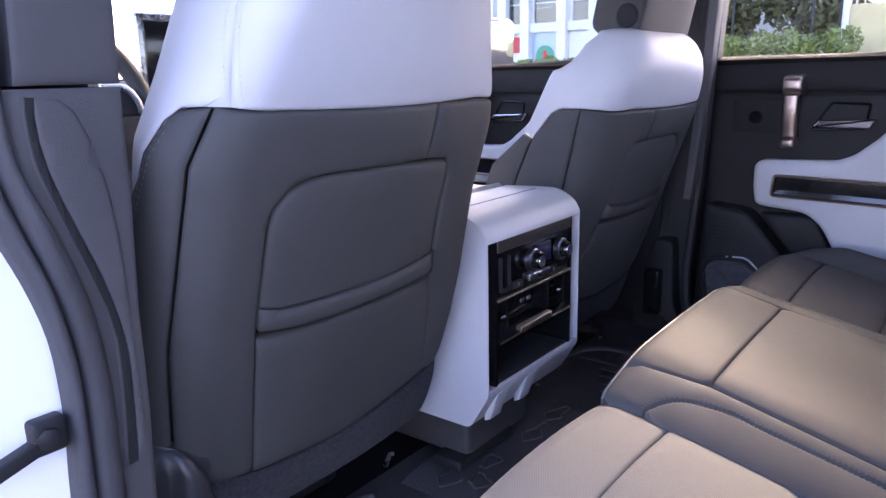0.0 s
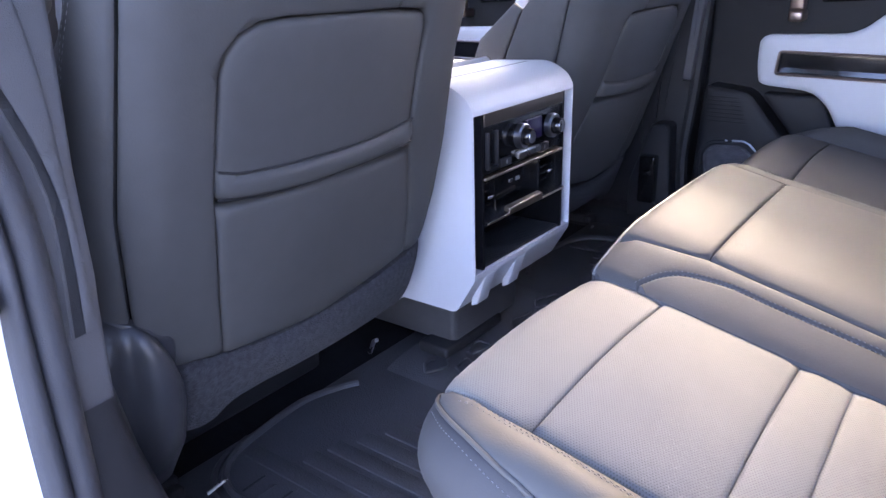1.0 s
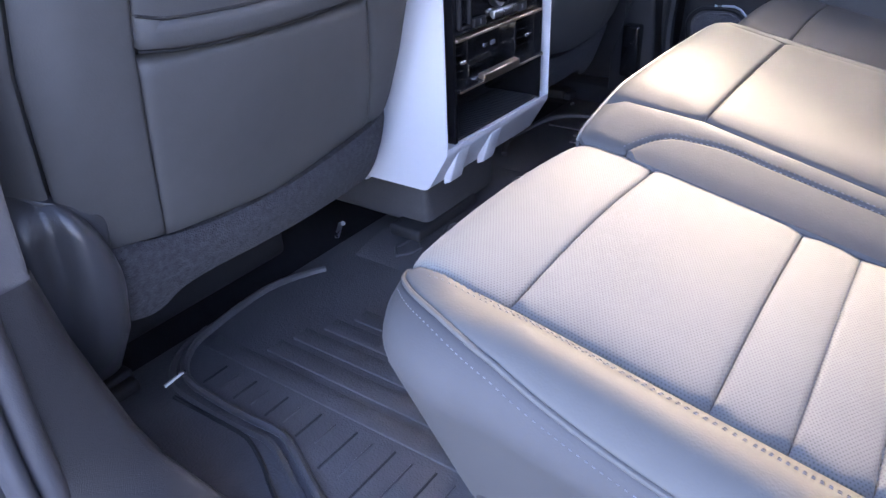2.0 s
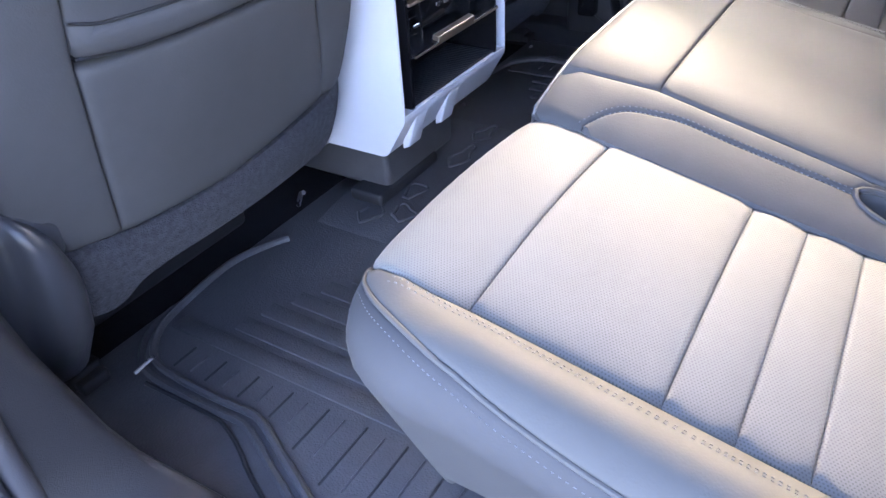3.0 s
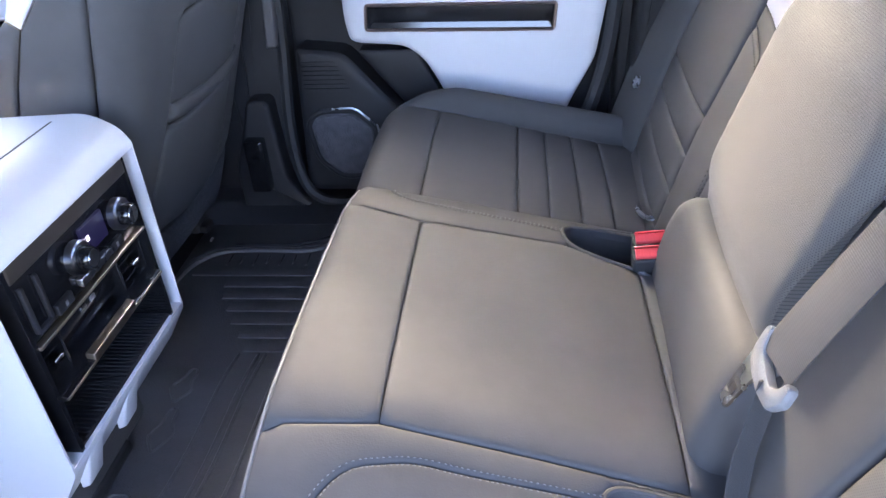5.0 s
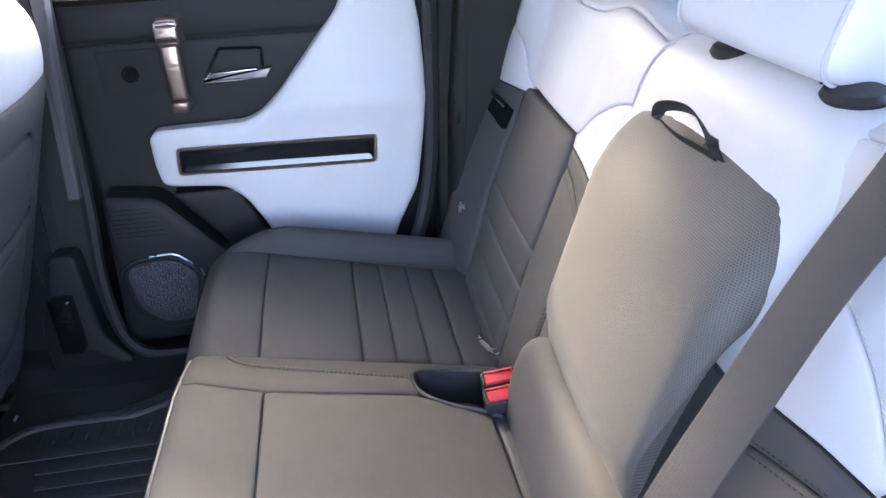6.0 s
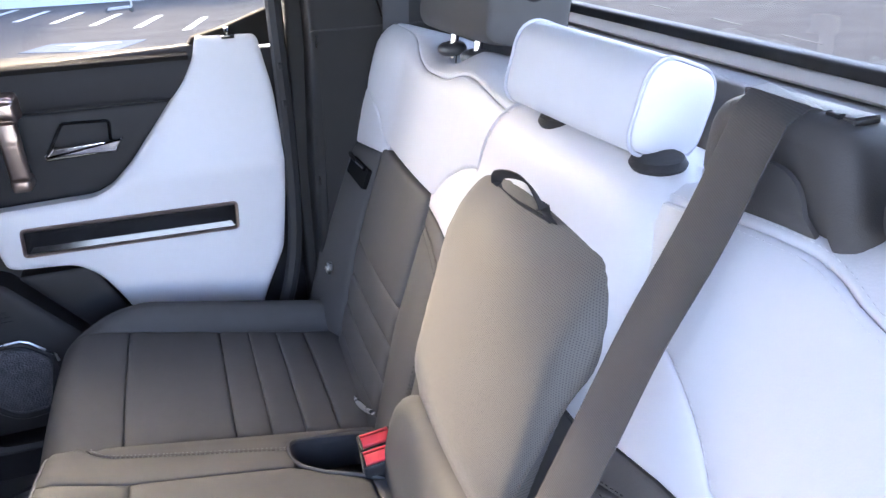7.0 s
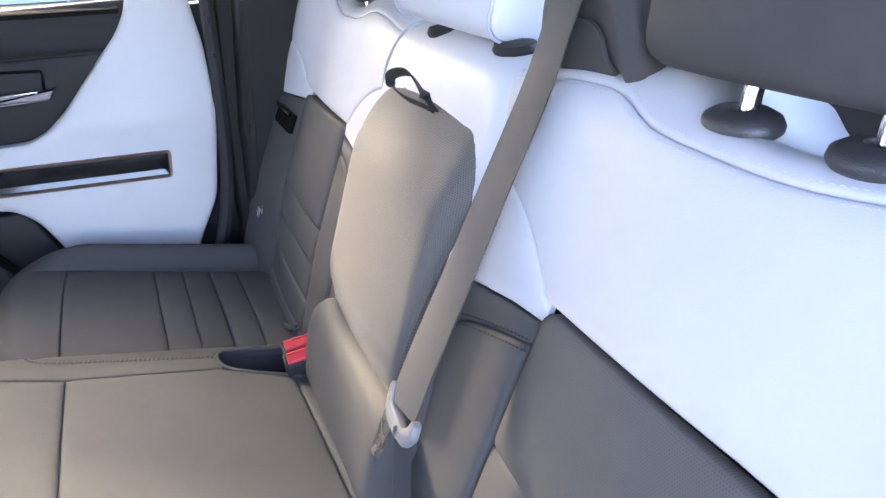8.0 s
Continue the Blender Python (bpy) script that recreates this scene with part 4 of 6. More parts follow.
def front_seat(s, dx, label):
    """A front seat seen from behind; s is -1 for the driver's side."""
    c = 0.445
    dv, top = (0.0, 0.588) if s < 0 else (-0.046, 0.472)   # the passenger seat is set lower

    def fv(z):
        return (z - 0.20) / 0.943 + dv
    ob = thing("front_seat", (-0.45 + dx, s * c, 0.0), label, "car seat", "front seats")

    def narrow(x, y):
        if x > c:
            return c + (x - c) * (1.0 + 0.10 * max(0.0, 0.38 - y) - 1.9 * max(0.0, y - 0.40))
        step_in = float(np.interp(y - dv, WAIST_V, WAIST)) if s < 0 else -0.11 * max(0.0, y - 0.40)
        return x - step_in * min(max((c - x - 0.06) / 0.19, 0), 1)
    S0 = wrap(FO + Vector((dx, 0, 0)), (0, 1, 0), FV, FN, (c - 0.187, c + 0.165, -0.16, top), 0.05, 0.062,
              crown=lambda u, v: 0.014 * math.cos((u - c) / 0.2 * math.pi / 2) - 0.010 - 0.020 * max(0.0, v - 0.40) ** 1.0, under=0.25, shape=narrow)

    def S(u, v, h):
        p = S0(u, v, h)
        return Vector((p.x, p.y * s, p.z))
    il, ol = c - 0.130, c + 0.138          # inner and outer edge of the map pocket
    vb = fv(0.628)

    def lo(z):
        return c + float(np.interp(z, [0.215, 0.304, 0.409, 0.437, 0.541], [0.103, 0.116, 0.131, 0.134, 0.140]))

    def li(z):
        return c - float(np.interp(z, [0.225, 0.283, 0.396, 0.437, 0.547], [0.185, 0.174, 0.143, 0.136, 0.130]))
    # pale shoulder
    rim = [(c - 0.165, vb), (c - 0.20, vb - 0.003), (c - 0.25, vb - 0.010), (c - 0.28, vb - 0.017), (c - 0.302, vb - 0.025), (c - 0.325, vb - 0.033), (c - 0.342, vb - 0.050), (c - 0.368, vb - 0.110), (c - 0.39, vb - 0.107)]
    seam_in = c - (0.285 if s < 0 else 0.262)
    part("shoulder", panel(rim[::-1] + [(c + 0.205, vb), (c + 0.220, fv(0.66)), (c + 0.238, fv(0.70)), (c + 0.245, fv(0.745)), (c + 0.20, top + 0.14), (c - 0.2, top + 0.14), (c - 0.28, top + 0.09), (c - 0.330, top + 0.02), (c - 0.369, vb + 0.036)], S, puff=0.004, edge=0.006, gap=0.0), WHITE, ob, "pale leather shoulder")
    part("shoulder_side", panel([(c + 0.205, vb), (c + 0.225, vb - 0.004), (c + 0.245, fv(0.618)), (c + 0.256, fv(0.605)), (c + 0.262, fv(0.58)), (c + 0.268, fv(0.555)), (c + 0.280, fv(0.535)), (c + 0.288, fv(0.58)), (c + 0.302, fv(0.628)), (c + 0.322, fv(0.68)), (c + 0.33, fv(0.75)), (c + 0.26, fv(0.80)), (c + 0.245, fv(0.745)), (c + 0.238, fv(0.70)), (c + 0.220, fv(0.66))], S, puff=0.004, edge=0.006, gap=0.0), WHITE, ob, "pale leather shoulder side")
    part("stitching", merged(*[stitches(S, [(c + 0.205 + o, vb + 0.006), (c + 0.220 + o, fv(0.66)), (c + 0.238 + o, fv(0.70)), (c + 0.245 + o, fv(0.74))], h=0.0048, r=0.0005) for o in (-0.0065, 0.0065)]), THREAD_W, ob)
    part("shell_core", panel([(c - 0.40, fv(0.22)), (c + 0.36, fv(0.22)), (c + 0.31, fv(0.61)), (c + 0.2, fv(0.66)), (c - 0.25, fv(0.66)), (c - 0.36, fv(0.58))], S, puff=0.0, sink=0.016, step=0.03), SEAL, ob)
    # dark back shell in its panels
    sidev = c + 0.218
    part("back_outer", panel([(lo(0.215), fv(0.222)), (sidev - 0.05, fv(0.232)), (sidev - 0.02, fv(0.275)), (sidev - 0.002, fv(0.40)), (sidev, vb - 0.003), (c + 0.15, vb), (c - 0.072, vb), (c - 0.070, fv(0.5665)), (ol - 0.060, fv(0.5675)), (ol - 0.032, fv(0.564)), (ol - 0.014, fv(0.555)), (ol - 0.003, fv(0.541)), (lo(0.52), fv(0.52)), (lo(0.42), fv(0.42)), (lo(0.30), fv(0.30))], S, puff=0.006, edge=0.006), BLACK, ob)
    part("back_inner", panel([(c - 0.074, vb)] + [(a, b - 0.002) for a, b in rim[:4]] + [(seam_in, fv(0.45)), (seam_in - 0.005, fv(0.24)), (li(0.24), fv(0.235)), (li(0.30), fv(0.30)), (li(0.396), fv(0.396)), (li(0.45), fv(0.45)), (li(0.54), fv(0.548)), (il + 0.012, fv(0.562)), (c - 0.072, fv(0.5665))], S, puff=0.007, edge=0.006), BLACK, ob)
    part("inner_bolster", panel([(a, b - 0.002) for a, b in rim[3:8]] + [(c - 0.375, fv(0.45)), (c - 0.375, fv(0.24)), (seam_in - 0.007, fv(0.24)), (seam_in - 0.002, fv(0.45))], S, puff=0.006, edge=0.008), BLACK, ob)
    part("front_bolster", panel([(c - 0.370, vb - 0.112), (c - 0.392, vb - 0.109), (c - 0.45, vb - 0.20), (c - 0.46, fv(0.24)), (c - 0.377, fv(0.24)), (c - 0.377, fv(0.45))], S, puff=0.006, edge=0.008), BLACK, ob)
    part("side_panel", panel([(sidev - 0.018, fv(0.275)), (sidev, fv(0.40)), (sidev + 0.002, vb - 0.004), (c + 0.226, vb - 0.006), (c + 0.245, fv(0.616)), (c + 0.256, fv(0.603)), (c + 0.262, fv(0.578)), (c + 0.268, fv(0.553)), (c + 0.280, fv(0.533)), (c + 0.31, fv(0.50)), (c + 0.36, fv(0.44)), (c + 0.40, fv(0.24)), (c + 0.25, fv(0.22))], S, puff=0.005, edge=0.009), BLACK, ob)
    part("stitching", merged(*[stitches(S, [(c + 0.246 + o, fv(0.606)), (c + 0.251 + o, fv(0.575)), (c + 0.258 + o, fv(0.54)), (c + 0.268 + o, fv(0.48))], h=0.0045, pitch=0.0060, length=0.0042, r=0.0004) for o in (0, 0.004)]), THREAD, ob)
    part("pocket_back", panel([(li(0.43), fv(0.412)), (lo(0.43), fv(0.412)), (lo(0.52) - 0.002, fv(0.52)), (ol - 0.005, fv(0.539)), (ol - 0.016, fv(0.553)), (ol - 0.034, fv(0.562)), (ol - 0.061, fv(0.5655)), (c - 0.020, fv(0.5665)), (il + 0.012, fv(0.560)), (il + 0.003, fv(0.555)), (li(0.54) + 0.002, fv(0.544))], S, puff=0.006, edge=0.006, sink=0.001), BLACK, ob)
    # map pocket standing a little off the back, with a rolled hem
    part("map_pocket", panel([(li(0.24) - 0.002, fv(0.236)), (c - 0.03, fv(0.216)), (lo(0.222), fv(0.222))] + [(lo(z), fv(z)) for z in (0.27, 0.33, 0.40)] + [(c, fv(0.400))] + [(li(z), fv(z)) for z in (0.40, 0.34, 0.28)], S, puff=0.0065, edge=0.009, sink=-0.001, lip=0.014), BLACK, ob)
    top_line = [(li(0.442), 0.442), (c - 0.056, 0.4352), (c + 0.006, 0.4337), (c + 0.062, 0.4334), (c + 0.112, 0.4346), (lo(0.440), 0.440)]
    low_line = [(lo(0.412), 0.412), (c + 0.0915, 0.4071), (c + 0.0385, 0.4059), (c - 0.021, 0.4073), (c - 0.088, 0.4089), (li(0.4126), 0.4126)]
    hems = [tuple(p[:2]) for line in (top_line, low_line) for p in spline([(a, fv(b), 0) for a, b in line], 0.012)]
    part("pocket_hem", panel(hems, S, puff=0.010, edge=0.008, sink=-0.004, lip=0.016, gap=0.0012), BLACK, ob, "rolled elastic pocket hem")
    # Dark tubes along the hem's seams draw the shadow above and below it.
    part("hem_seam_shadow", merged(*[tube([S(a, b, 0.0055) for a, b in [tuple(p[:2]) for p in spline([(a, fv(b), 0) for a, b in line], 0.012)]], 0.0013, 6) for line in (top_line, low_line)]), SEAL, ob)
    if s < 0:
        part("trim_tab", panel(rounded([(c + 0.240, fv(0.300)), (c + 0.197, fv(0.297)), (c + 0.163, fv(0.274)), (c + 0.159, fv(0.236)), (c + 0.21, fv(0.215))], 0.010), S, puff=0.002, edge=0.004, sink=-0.005, lip=0.010), SHIELD, ob, "satin plastic tab beside the hinge")
    # carpeted lower edge
    flap = [(c + 0.168, fv(0.240)), (c + 0.135, fv(0.227)), (c + 0.104, fv(0.2185)), (c + 0.03, fv(0.211)), (c - 0.06, fv(0.211)), (c - 0.15, fv(0.219)), (c - 0.23, fv(0.232)), (c - 0.28, fv(0.245)), (c - 0.30, fv(0.19)), (c - 0.245, fv(0.150)), (c - 0.20, fv(0.139)), (c - 0.10, fv(0.142)), (c - 0.02, fv(0.146)), (c + 0.05, fv(0.148)), (c + 0.088, fv(0.143)), (c + 0.105, fv(0.126)), (c + 0.13, fv(0.123)), (c + 0.164, fv(0.140)), (c + 0.170, fv(0.19))]
    part("carpet_flap", panel(rounded(flap, 0.02, 4), S, puff=0.011, edge=0.024, sink=0.0), FELT, ob, "grey felt flap")
    # Seat base, plus a lower box added to stop light under the seat.
    part("seat_base_occluder", merged(box(-0.95 + dx, -0.42 + dx, s * c - 0.20, s * c + 0.20, 0.10, 0.24, 0.03), box(-0.95 + dx, -0.53 + dx, s * c - 0.19, s * c + 0.19, 0.0, 0.12, 0.01)), SEAL, ob)
    # side shield over the hinge, hidden on the passenger side
    if s < 0:
        cover = bmesh.new()
        cols = []
        # across the cover: inner edge, the round bulge, the valley, the outer flange
        for y, zt, out in ((0.609, 0.205, -0.024), (0.612, 0.228, -0.009), (0.617, 0.250, -0.003), (0.624, 0.268, 0.001), (0.633, 0.284, 0.003), (0.642, 0.296, 0.003), (0.649, 0.303, 0.000), (0.655, 0.307, -0.007), (0.660, 0.309, -0.014), (0.665, 0.311, -0.017), (0.672, 0.311, -0.015), (0.680, 0.309, -0.013), (0.688, 0.304, -0.016), (0.692, 0.298, -0.026), (0.693, 0.294, -0.10), (0.693, 0.290, -0.25)):
            col, r = [], 0.034
            for z in [0.06, 0.09, 0.12, 0.15] + [0.15 + (zt - r - 0.15) * k / 3 for k in (1, 2, 3)]:
                col.append((float(np.interp(z, [0.06, 0.09, 0.15, 0.22, 0.27], [-0.43, -0.378, -0.338, -0.318, -0.312])) + out, z))
            xr = col[-1][0]
            col += [(xr - r * (1 - math.cos(a)), zt - r + r * math.sin(a)) for a in (0.3, 0.6, 0.9, 1.2, math.pi / 2)] + [(xr - 0.08, zt + 0.001), (xr - 0.20, zt - 0.01)]
            cols.append([cover.verts.new((x + dx, s * y, z)) for x, z in col])
        for A, B in zip(cols, cols[1:]):
            for k in range(len(A) - 1):
                cover.faces.new((A[k], A[k + 1], B[k + 1], B[k]))
        bmesh.ops.recalc_face_normals(cover, faces=cover.faces[:])
        part("hinge_shield", cover, SHIELD, ob, "moulded hinge cover", smooth=70)
    for q, e in ((0.33, 0.12), (0.60, 0.0)):
        part("seat_rail", box(-0.95 + dx, -0.44 - e + dx, s * q - 0.022, s * q + 0.022, 0.012, 0.034, 0.006), SEAL, ob)
        part("rail_end", box(-0.442 - e + dx, -0.425 - e + dx, s * q - 0.018, s * q + 0.018, 0.012, 0.028, 0.004), SEAL, ob)
    part("rail_clip", tube([(-0.452 + dx, s * 0.222, 0.035), (-0.440 + dx, s * 0.224, 0.060), (-0.430 + dx, s * 0.228, 0.066)], 0.0035, 8), SATIN, ob, "bright metal rail clip")
    part("rail_wire", tube([(-0.407 + dx, s * 0.566, 0.014), (-0.404 + dx, s * 0.554, 0.018), (-0.401 + dx, s * 0.546, 0.022), (-0.402 + dx, s * 0.540, 0.020)], 0.0022, 8), SATIN, ob, "bright wire clip beside the mat")
    part("rail_tip", tube([(-0.516 + dx, s * 0.592, 0.022), (-0.508 + dx, s * 0.568, 0.020)], 0.0035, 8), SATIN, ob, "worn metal rail tip")
    return ob


driver = front_seat(-1, 0.0, "pale and dark leather driver seat with map pocket")
passenger = front_seat(1, -0.038, "pale and dark leather passenger seat with map pocket")
for s, dx in ((-1, 0.0), (1, -0.038)):
    h = thing("head_restraint", (-0.12 + dx, s * 0.445, 0.74), "dark grey leather front head restraint with round button", "head restraint", "front head restraints")
    hz = 0.90 if s < 0 else 0.790
    hx = -0.20 if s < 0 else -0.31
    head_block(h, hx, s * 0.445, hz, 0.115, 0.250, 0.16, BLACK, 0.12, 0, THREAD)
    for q in (-0.06, 0.06):
        part("post", tube([(hx - 0.02, s * 0.445 + q, 0.64), (hx, s * 0.445 + q, hz - 0.06)], 0.006, 12), CHROME, h, "chrome post")
        part("guide_collar", lathe([(0.0001, 0), (0.022, 0), (0.022, 0.006), (0.010, 0.010)], (hx - 0.02, s * 0.445 + q, 0.735 if s < 0 else 0.690), (0.2, 0, 1)), TRIM, h)
    part("round_button", lathe([(0.0001, 0.0), (0.022, 0.0), (0.022, 0.004), (0.018, 0.007), (0.013, 0.004), (0.0001, 0.004)], (hx + 0.014, s * 0.445 - 0.1295, hz - 0.036), (0.0, -1, 0)), TRIM, h, "round release button")

# ---- centre console ----
CY = -0.016
FX = -0.2925
con = thing("centre_console", (-0.45, CY, 0.0), "pale leather centre console with rear air vents and knobs", "console")
prof = rounded([(-0.292, 0.172), (-0.292, 0.4195), (-0.302, 0.437), (-0.335, 0.456), (-0.446, 0.452), (-0.446, 0.112), (-0.328, 0.112)], [0.006, 0.004, 0.012, 0.024, 0.001, 0.001, 0.010])
bm = prism(prof, "y", CY - 0.140, CY + 0.150)
side = [e for e in bm.edges if abs(e.verts[0].co.y - e.verts[1].co.y) < 1e-6 and max(e.verts[0].co.x, e.verts[1].co.x) > -0.44]
bmesh.ops.bevel(bm, geom=side, offset=0.026, segments=5, profile=0.5, affect="EDGES", clamp_overlap=True)
front = max((f for f in bm.faces if f.normal.x > 0.9), key=lambda f: f.calc_area())
r = bmesh.ops.inset_region(bm, faces=[front], thickness=0.0035, depth=0.0)
r = bmesh.ops.extrude_face_region(bm, geom=[front])
for v in [g for g in r["geom"] if isinstance(g, bmesh.types.BMVert)]:
    v.co.x -= 0.11
bmesh.ops.delete(bm, geom=[front], context="FACES")
part("shell", bm, WHITE, con, "pale leather-wrapped shell")
part("bin_floor", box(-0.396, FX - 0.004, CY - 0.109, CY + 0.119, 0.1820, 0.1838), SEAL, con)
part("rear_body", prism(rounded([(-0.4462, 0.112), (-0.4462, 0.4515), (-1.25, 0.44), (-1.25, 0.10)], [0.001, 0.006, 0.01, 0.01]), "y", CY - 0.145, CY + 0.145, 0.012), WHITE, con)
part("lid_seam", prism([(-0.3692, 0.44), (-0.3692, 0.4552), (-0.3668, 0.4553), (-0.3668, 0.44)], "y", CY - 0.118, CY + 0.128), SEAL, con, "dark lid joint")
part("foot", box(-0.60, -0.365, CY - 0.095, CY + 0.100, 0.02, 0.113, 0.012), RUBBER, con, "black foot of the console")
part("foot_plate", box(-0.42, -0.36, CY - 0.125, CY + 0.04, 0.010, 0.03, 0.006), SEAL, con)
y0, y1 = CY - 0.1095, CY + 0.1195
cavity = [box(-0.40, -0.394, y0 - 0.004, y1 + 0.004, 0.172, 0.416)]
part("recess_back", merged(*cavity), TRIM, con)
part("recess_lining", merged(box(-0.40, FX - 0.002, y0 - 0.006, y0, 0.172, 0.412), box(-0.40, FX - 0.002, y1, y1 + 0.006, 0.172, 0.412), box(-0.40, FX - 0.002, y0, y1, 0.172, 0.178)), GLOSS, con)
part("header_strip", prism([(FX, 0.394), (FX, 0.4155), (FX - 0.02, 0.417), (FX - 0.02, 0.392)], "y", y0, y1, 0.002), DARK_BRONZE, con, "dark bronze header strip")
part("control_fascia", box(FX - 0.03, FX - 0.004, y0, y1, 0.322, 0.394, 0.003), GLOSS, con, "gloss black control fascia")
part("grab_recess", merged(box(FX - 0.004, FX + 0.001, y0 + 0.006, y0 + 0.011, 0.332, 0.385, 0.001), box(FX - 0.004, FX + 0.001, y0 + 0.030, y0 + 0.035, 0.332, 0.385, 0.001), box(FX - 0.004, FX + 0.001, y0 + 0.008, y0 + 0.033, 0.330, 0.335, 0.001)), TRIM, con)
part("display", box(FX - 0.004, FX + 0.0005, -0.012, 0.034, 0.352, 0.384, 0.001), SCREEN, con, "small lit climate display")
for a, b, w, hgt in ((-0.010, 0.372, 0.004, 0.005), (-0.012, 0.361, 0.003, 0.008), (-0.004, 0.363, 0.006, 0.003), (0.004, 0.365, 0.003, 0.007), (0.010, 0.366, 0.005, 0.006)):
    part("display_mark", box(FX + 0.0005, FX + 0.001, CY + a, CY + a + w, b, b + hgt), GLYPH, con)
for y in (-0.0365, 0.0535):
    k = part("knob", lathe([(0.0165, 0), (0.0165, 0.012), (0.0155, 0.0135), (0.013, 0.0135), (0.0125, 0.024), (0.011, 0.026), (0.0001, 0.026)], (FX - 0.002, y, 0.3665), (1, 0, 0), 36), GLOSS, con, "black rotary knob")
    part("knob_ring", lathe([(0.0168, 0.004), (0.0188, 0.005), (0.0188, 0.0135), (0.0170, 0.0150), (0.0135, 0.0140)], (FX - 0.002, y, 0.3665), (1, 0, 0), 36), KNOB, k, "grey metal ring")
    part("knob_cap", lathe([(0.0095, 0.026), (0.0092, 0.0268), (0.007, 0.0266), (0.0001, 0.0262)], (FX - 0.002, y, 0.3665), (1, 0, 0), 24), SATIN, k)
part("button_bar", box(FX - 0.004, FX + 0.004, CY - 0.024, CY + 0.042, 0.331, 0.341, 0.0015), SATIN, con, "silver button bar")
for y in (CY - 0.055, CY + 0.056):
    part("seat_heat_button", box(FX - 0.004, FX + 0.002, y - 0.014, y + 0.014, 0.328, 0.340, 0.001), TRIM, con)
    part("button_mark", box(FX + 0.0021, FX + 0.0026, y - 0.002, y + 0.002, 0.331, 0.337), GREYPLAS, con)
# vent drawer with slats, sockets and a bronze sill
part("bronze_line", box(FX - 0.012, FX + 0.001, y0, y1, 0.3165, 0.3205, 0.001), PALE_BRONZE, con, "thin bronze trim line")
part("vent_back", box(FX - 0.06, FX - 0.045, y0, y1, 0.25, 0.318), SEAL, con)
for y in (y0 + 0.001, CY - 0.070, CY + 0.058, y1 - 0.005):
    part("vent_divider", box(FX - 0.045, FX - 0.010, y, y + 0.004, 0.256, 0.316, 0.001), GLOSS, con)
for ya, yb in ((y0 + 0.004, CY - 0.070), (CY + 0.062, y1 - 0.004)):
    for i in range(5):
        z = 0.263 + i * 0.0115
        part("slat", moved(box(-0.013, 0.013, ya, yb, -0.0012, 0.0012, 0.0006, 2), Matrix.Translation((FX - 0.026, 0, z)) @ Matrix.Rotation(0.22, 4, "Y")), GLOSS, con)
    part("vent_tab", box(FX - 0.016, FX - 0.006, (ya + yb) / 2 - 0.004, (ya + yb) / 2 + 0.010, 0.283, 0.288, 0.0015), CHROME, con, "bright vent tab")
part("socket_panel", box(FX - 0.04, FX - 0.022, CY - 0.064, CY + 0.056, 0.268, 0.310, 0.002), GLOSS, con)
for y in (CY - 0.012, CY + 0.008):
    part("usb_socket", box(FX - 0.023, FX - 0.0205, y, y + 0.011, 0.287, 0.293, 0.0008), SATIN, con)
part("vent_sill", prism([(FX - 0.04, 0.250), (FX + 0.004, 0.250), (FX + 0.004, 0.255), (FX - 0.04, 0.262)], "y", y0, y1, 0.001), GLOSS, con, "gloss black vent sill")
part("bronze_line", box(FX + 0.003, FX + 0.005, y0, y1, 0.2505, 0.2535, 0.0005), PALE_BRONZE, con, "thin bronze trim line")
part("sill_tab", prism([(FX - 0.006, 0.254), (FX + 0.0055, 0.253), (FX + 0.0055, 0.262), (FX - 0.004, 0.264)], "y", CY - 0.052, CY + 0.046, 0.001), PALE_BRONZE, con)
for i in range(34):
    y = y0 + 0.006 + i * (y1 - y0 - 0.012) / 33
    part("bin_rib", box(-0.375, FX - 0.006, y - 0.0012, y + 0.0012, 0.1836, 0.1858), SEAL, con)
for y in (CY - 0.110, CY - 0.022):
    part("foot_bracket", prism([(-0.318, 0.165), (-0.294, 0.168), (-0.310, 0.118), (-0.322, 0.112)], "y", y, y + 0.032, 0.003), WHITE, con, "pale plastic bracket")

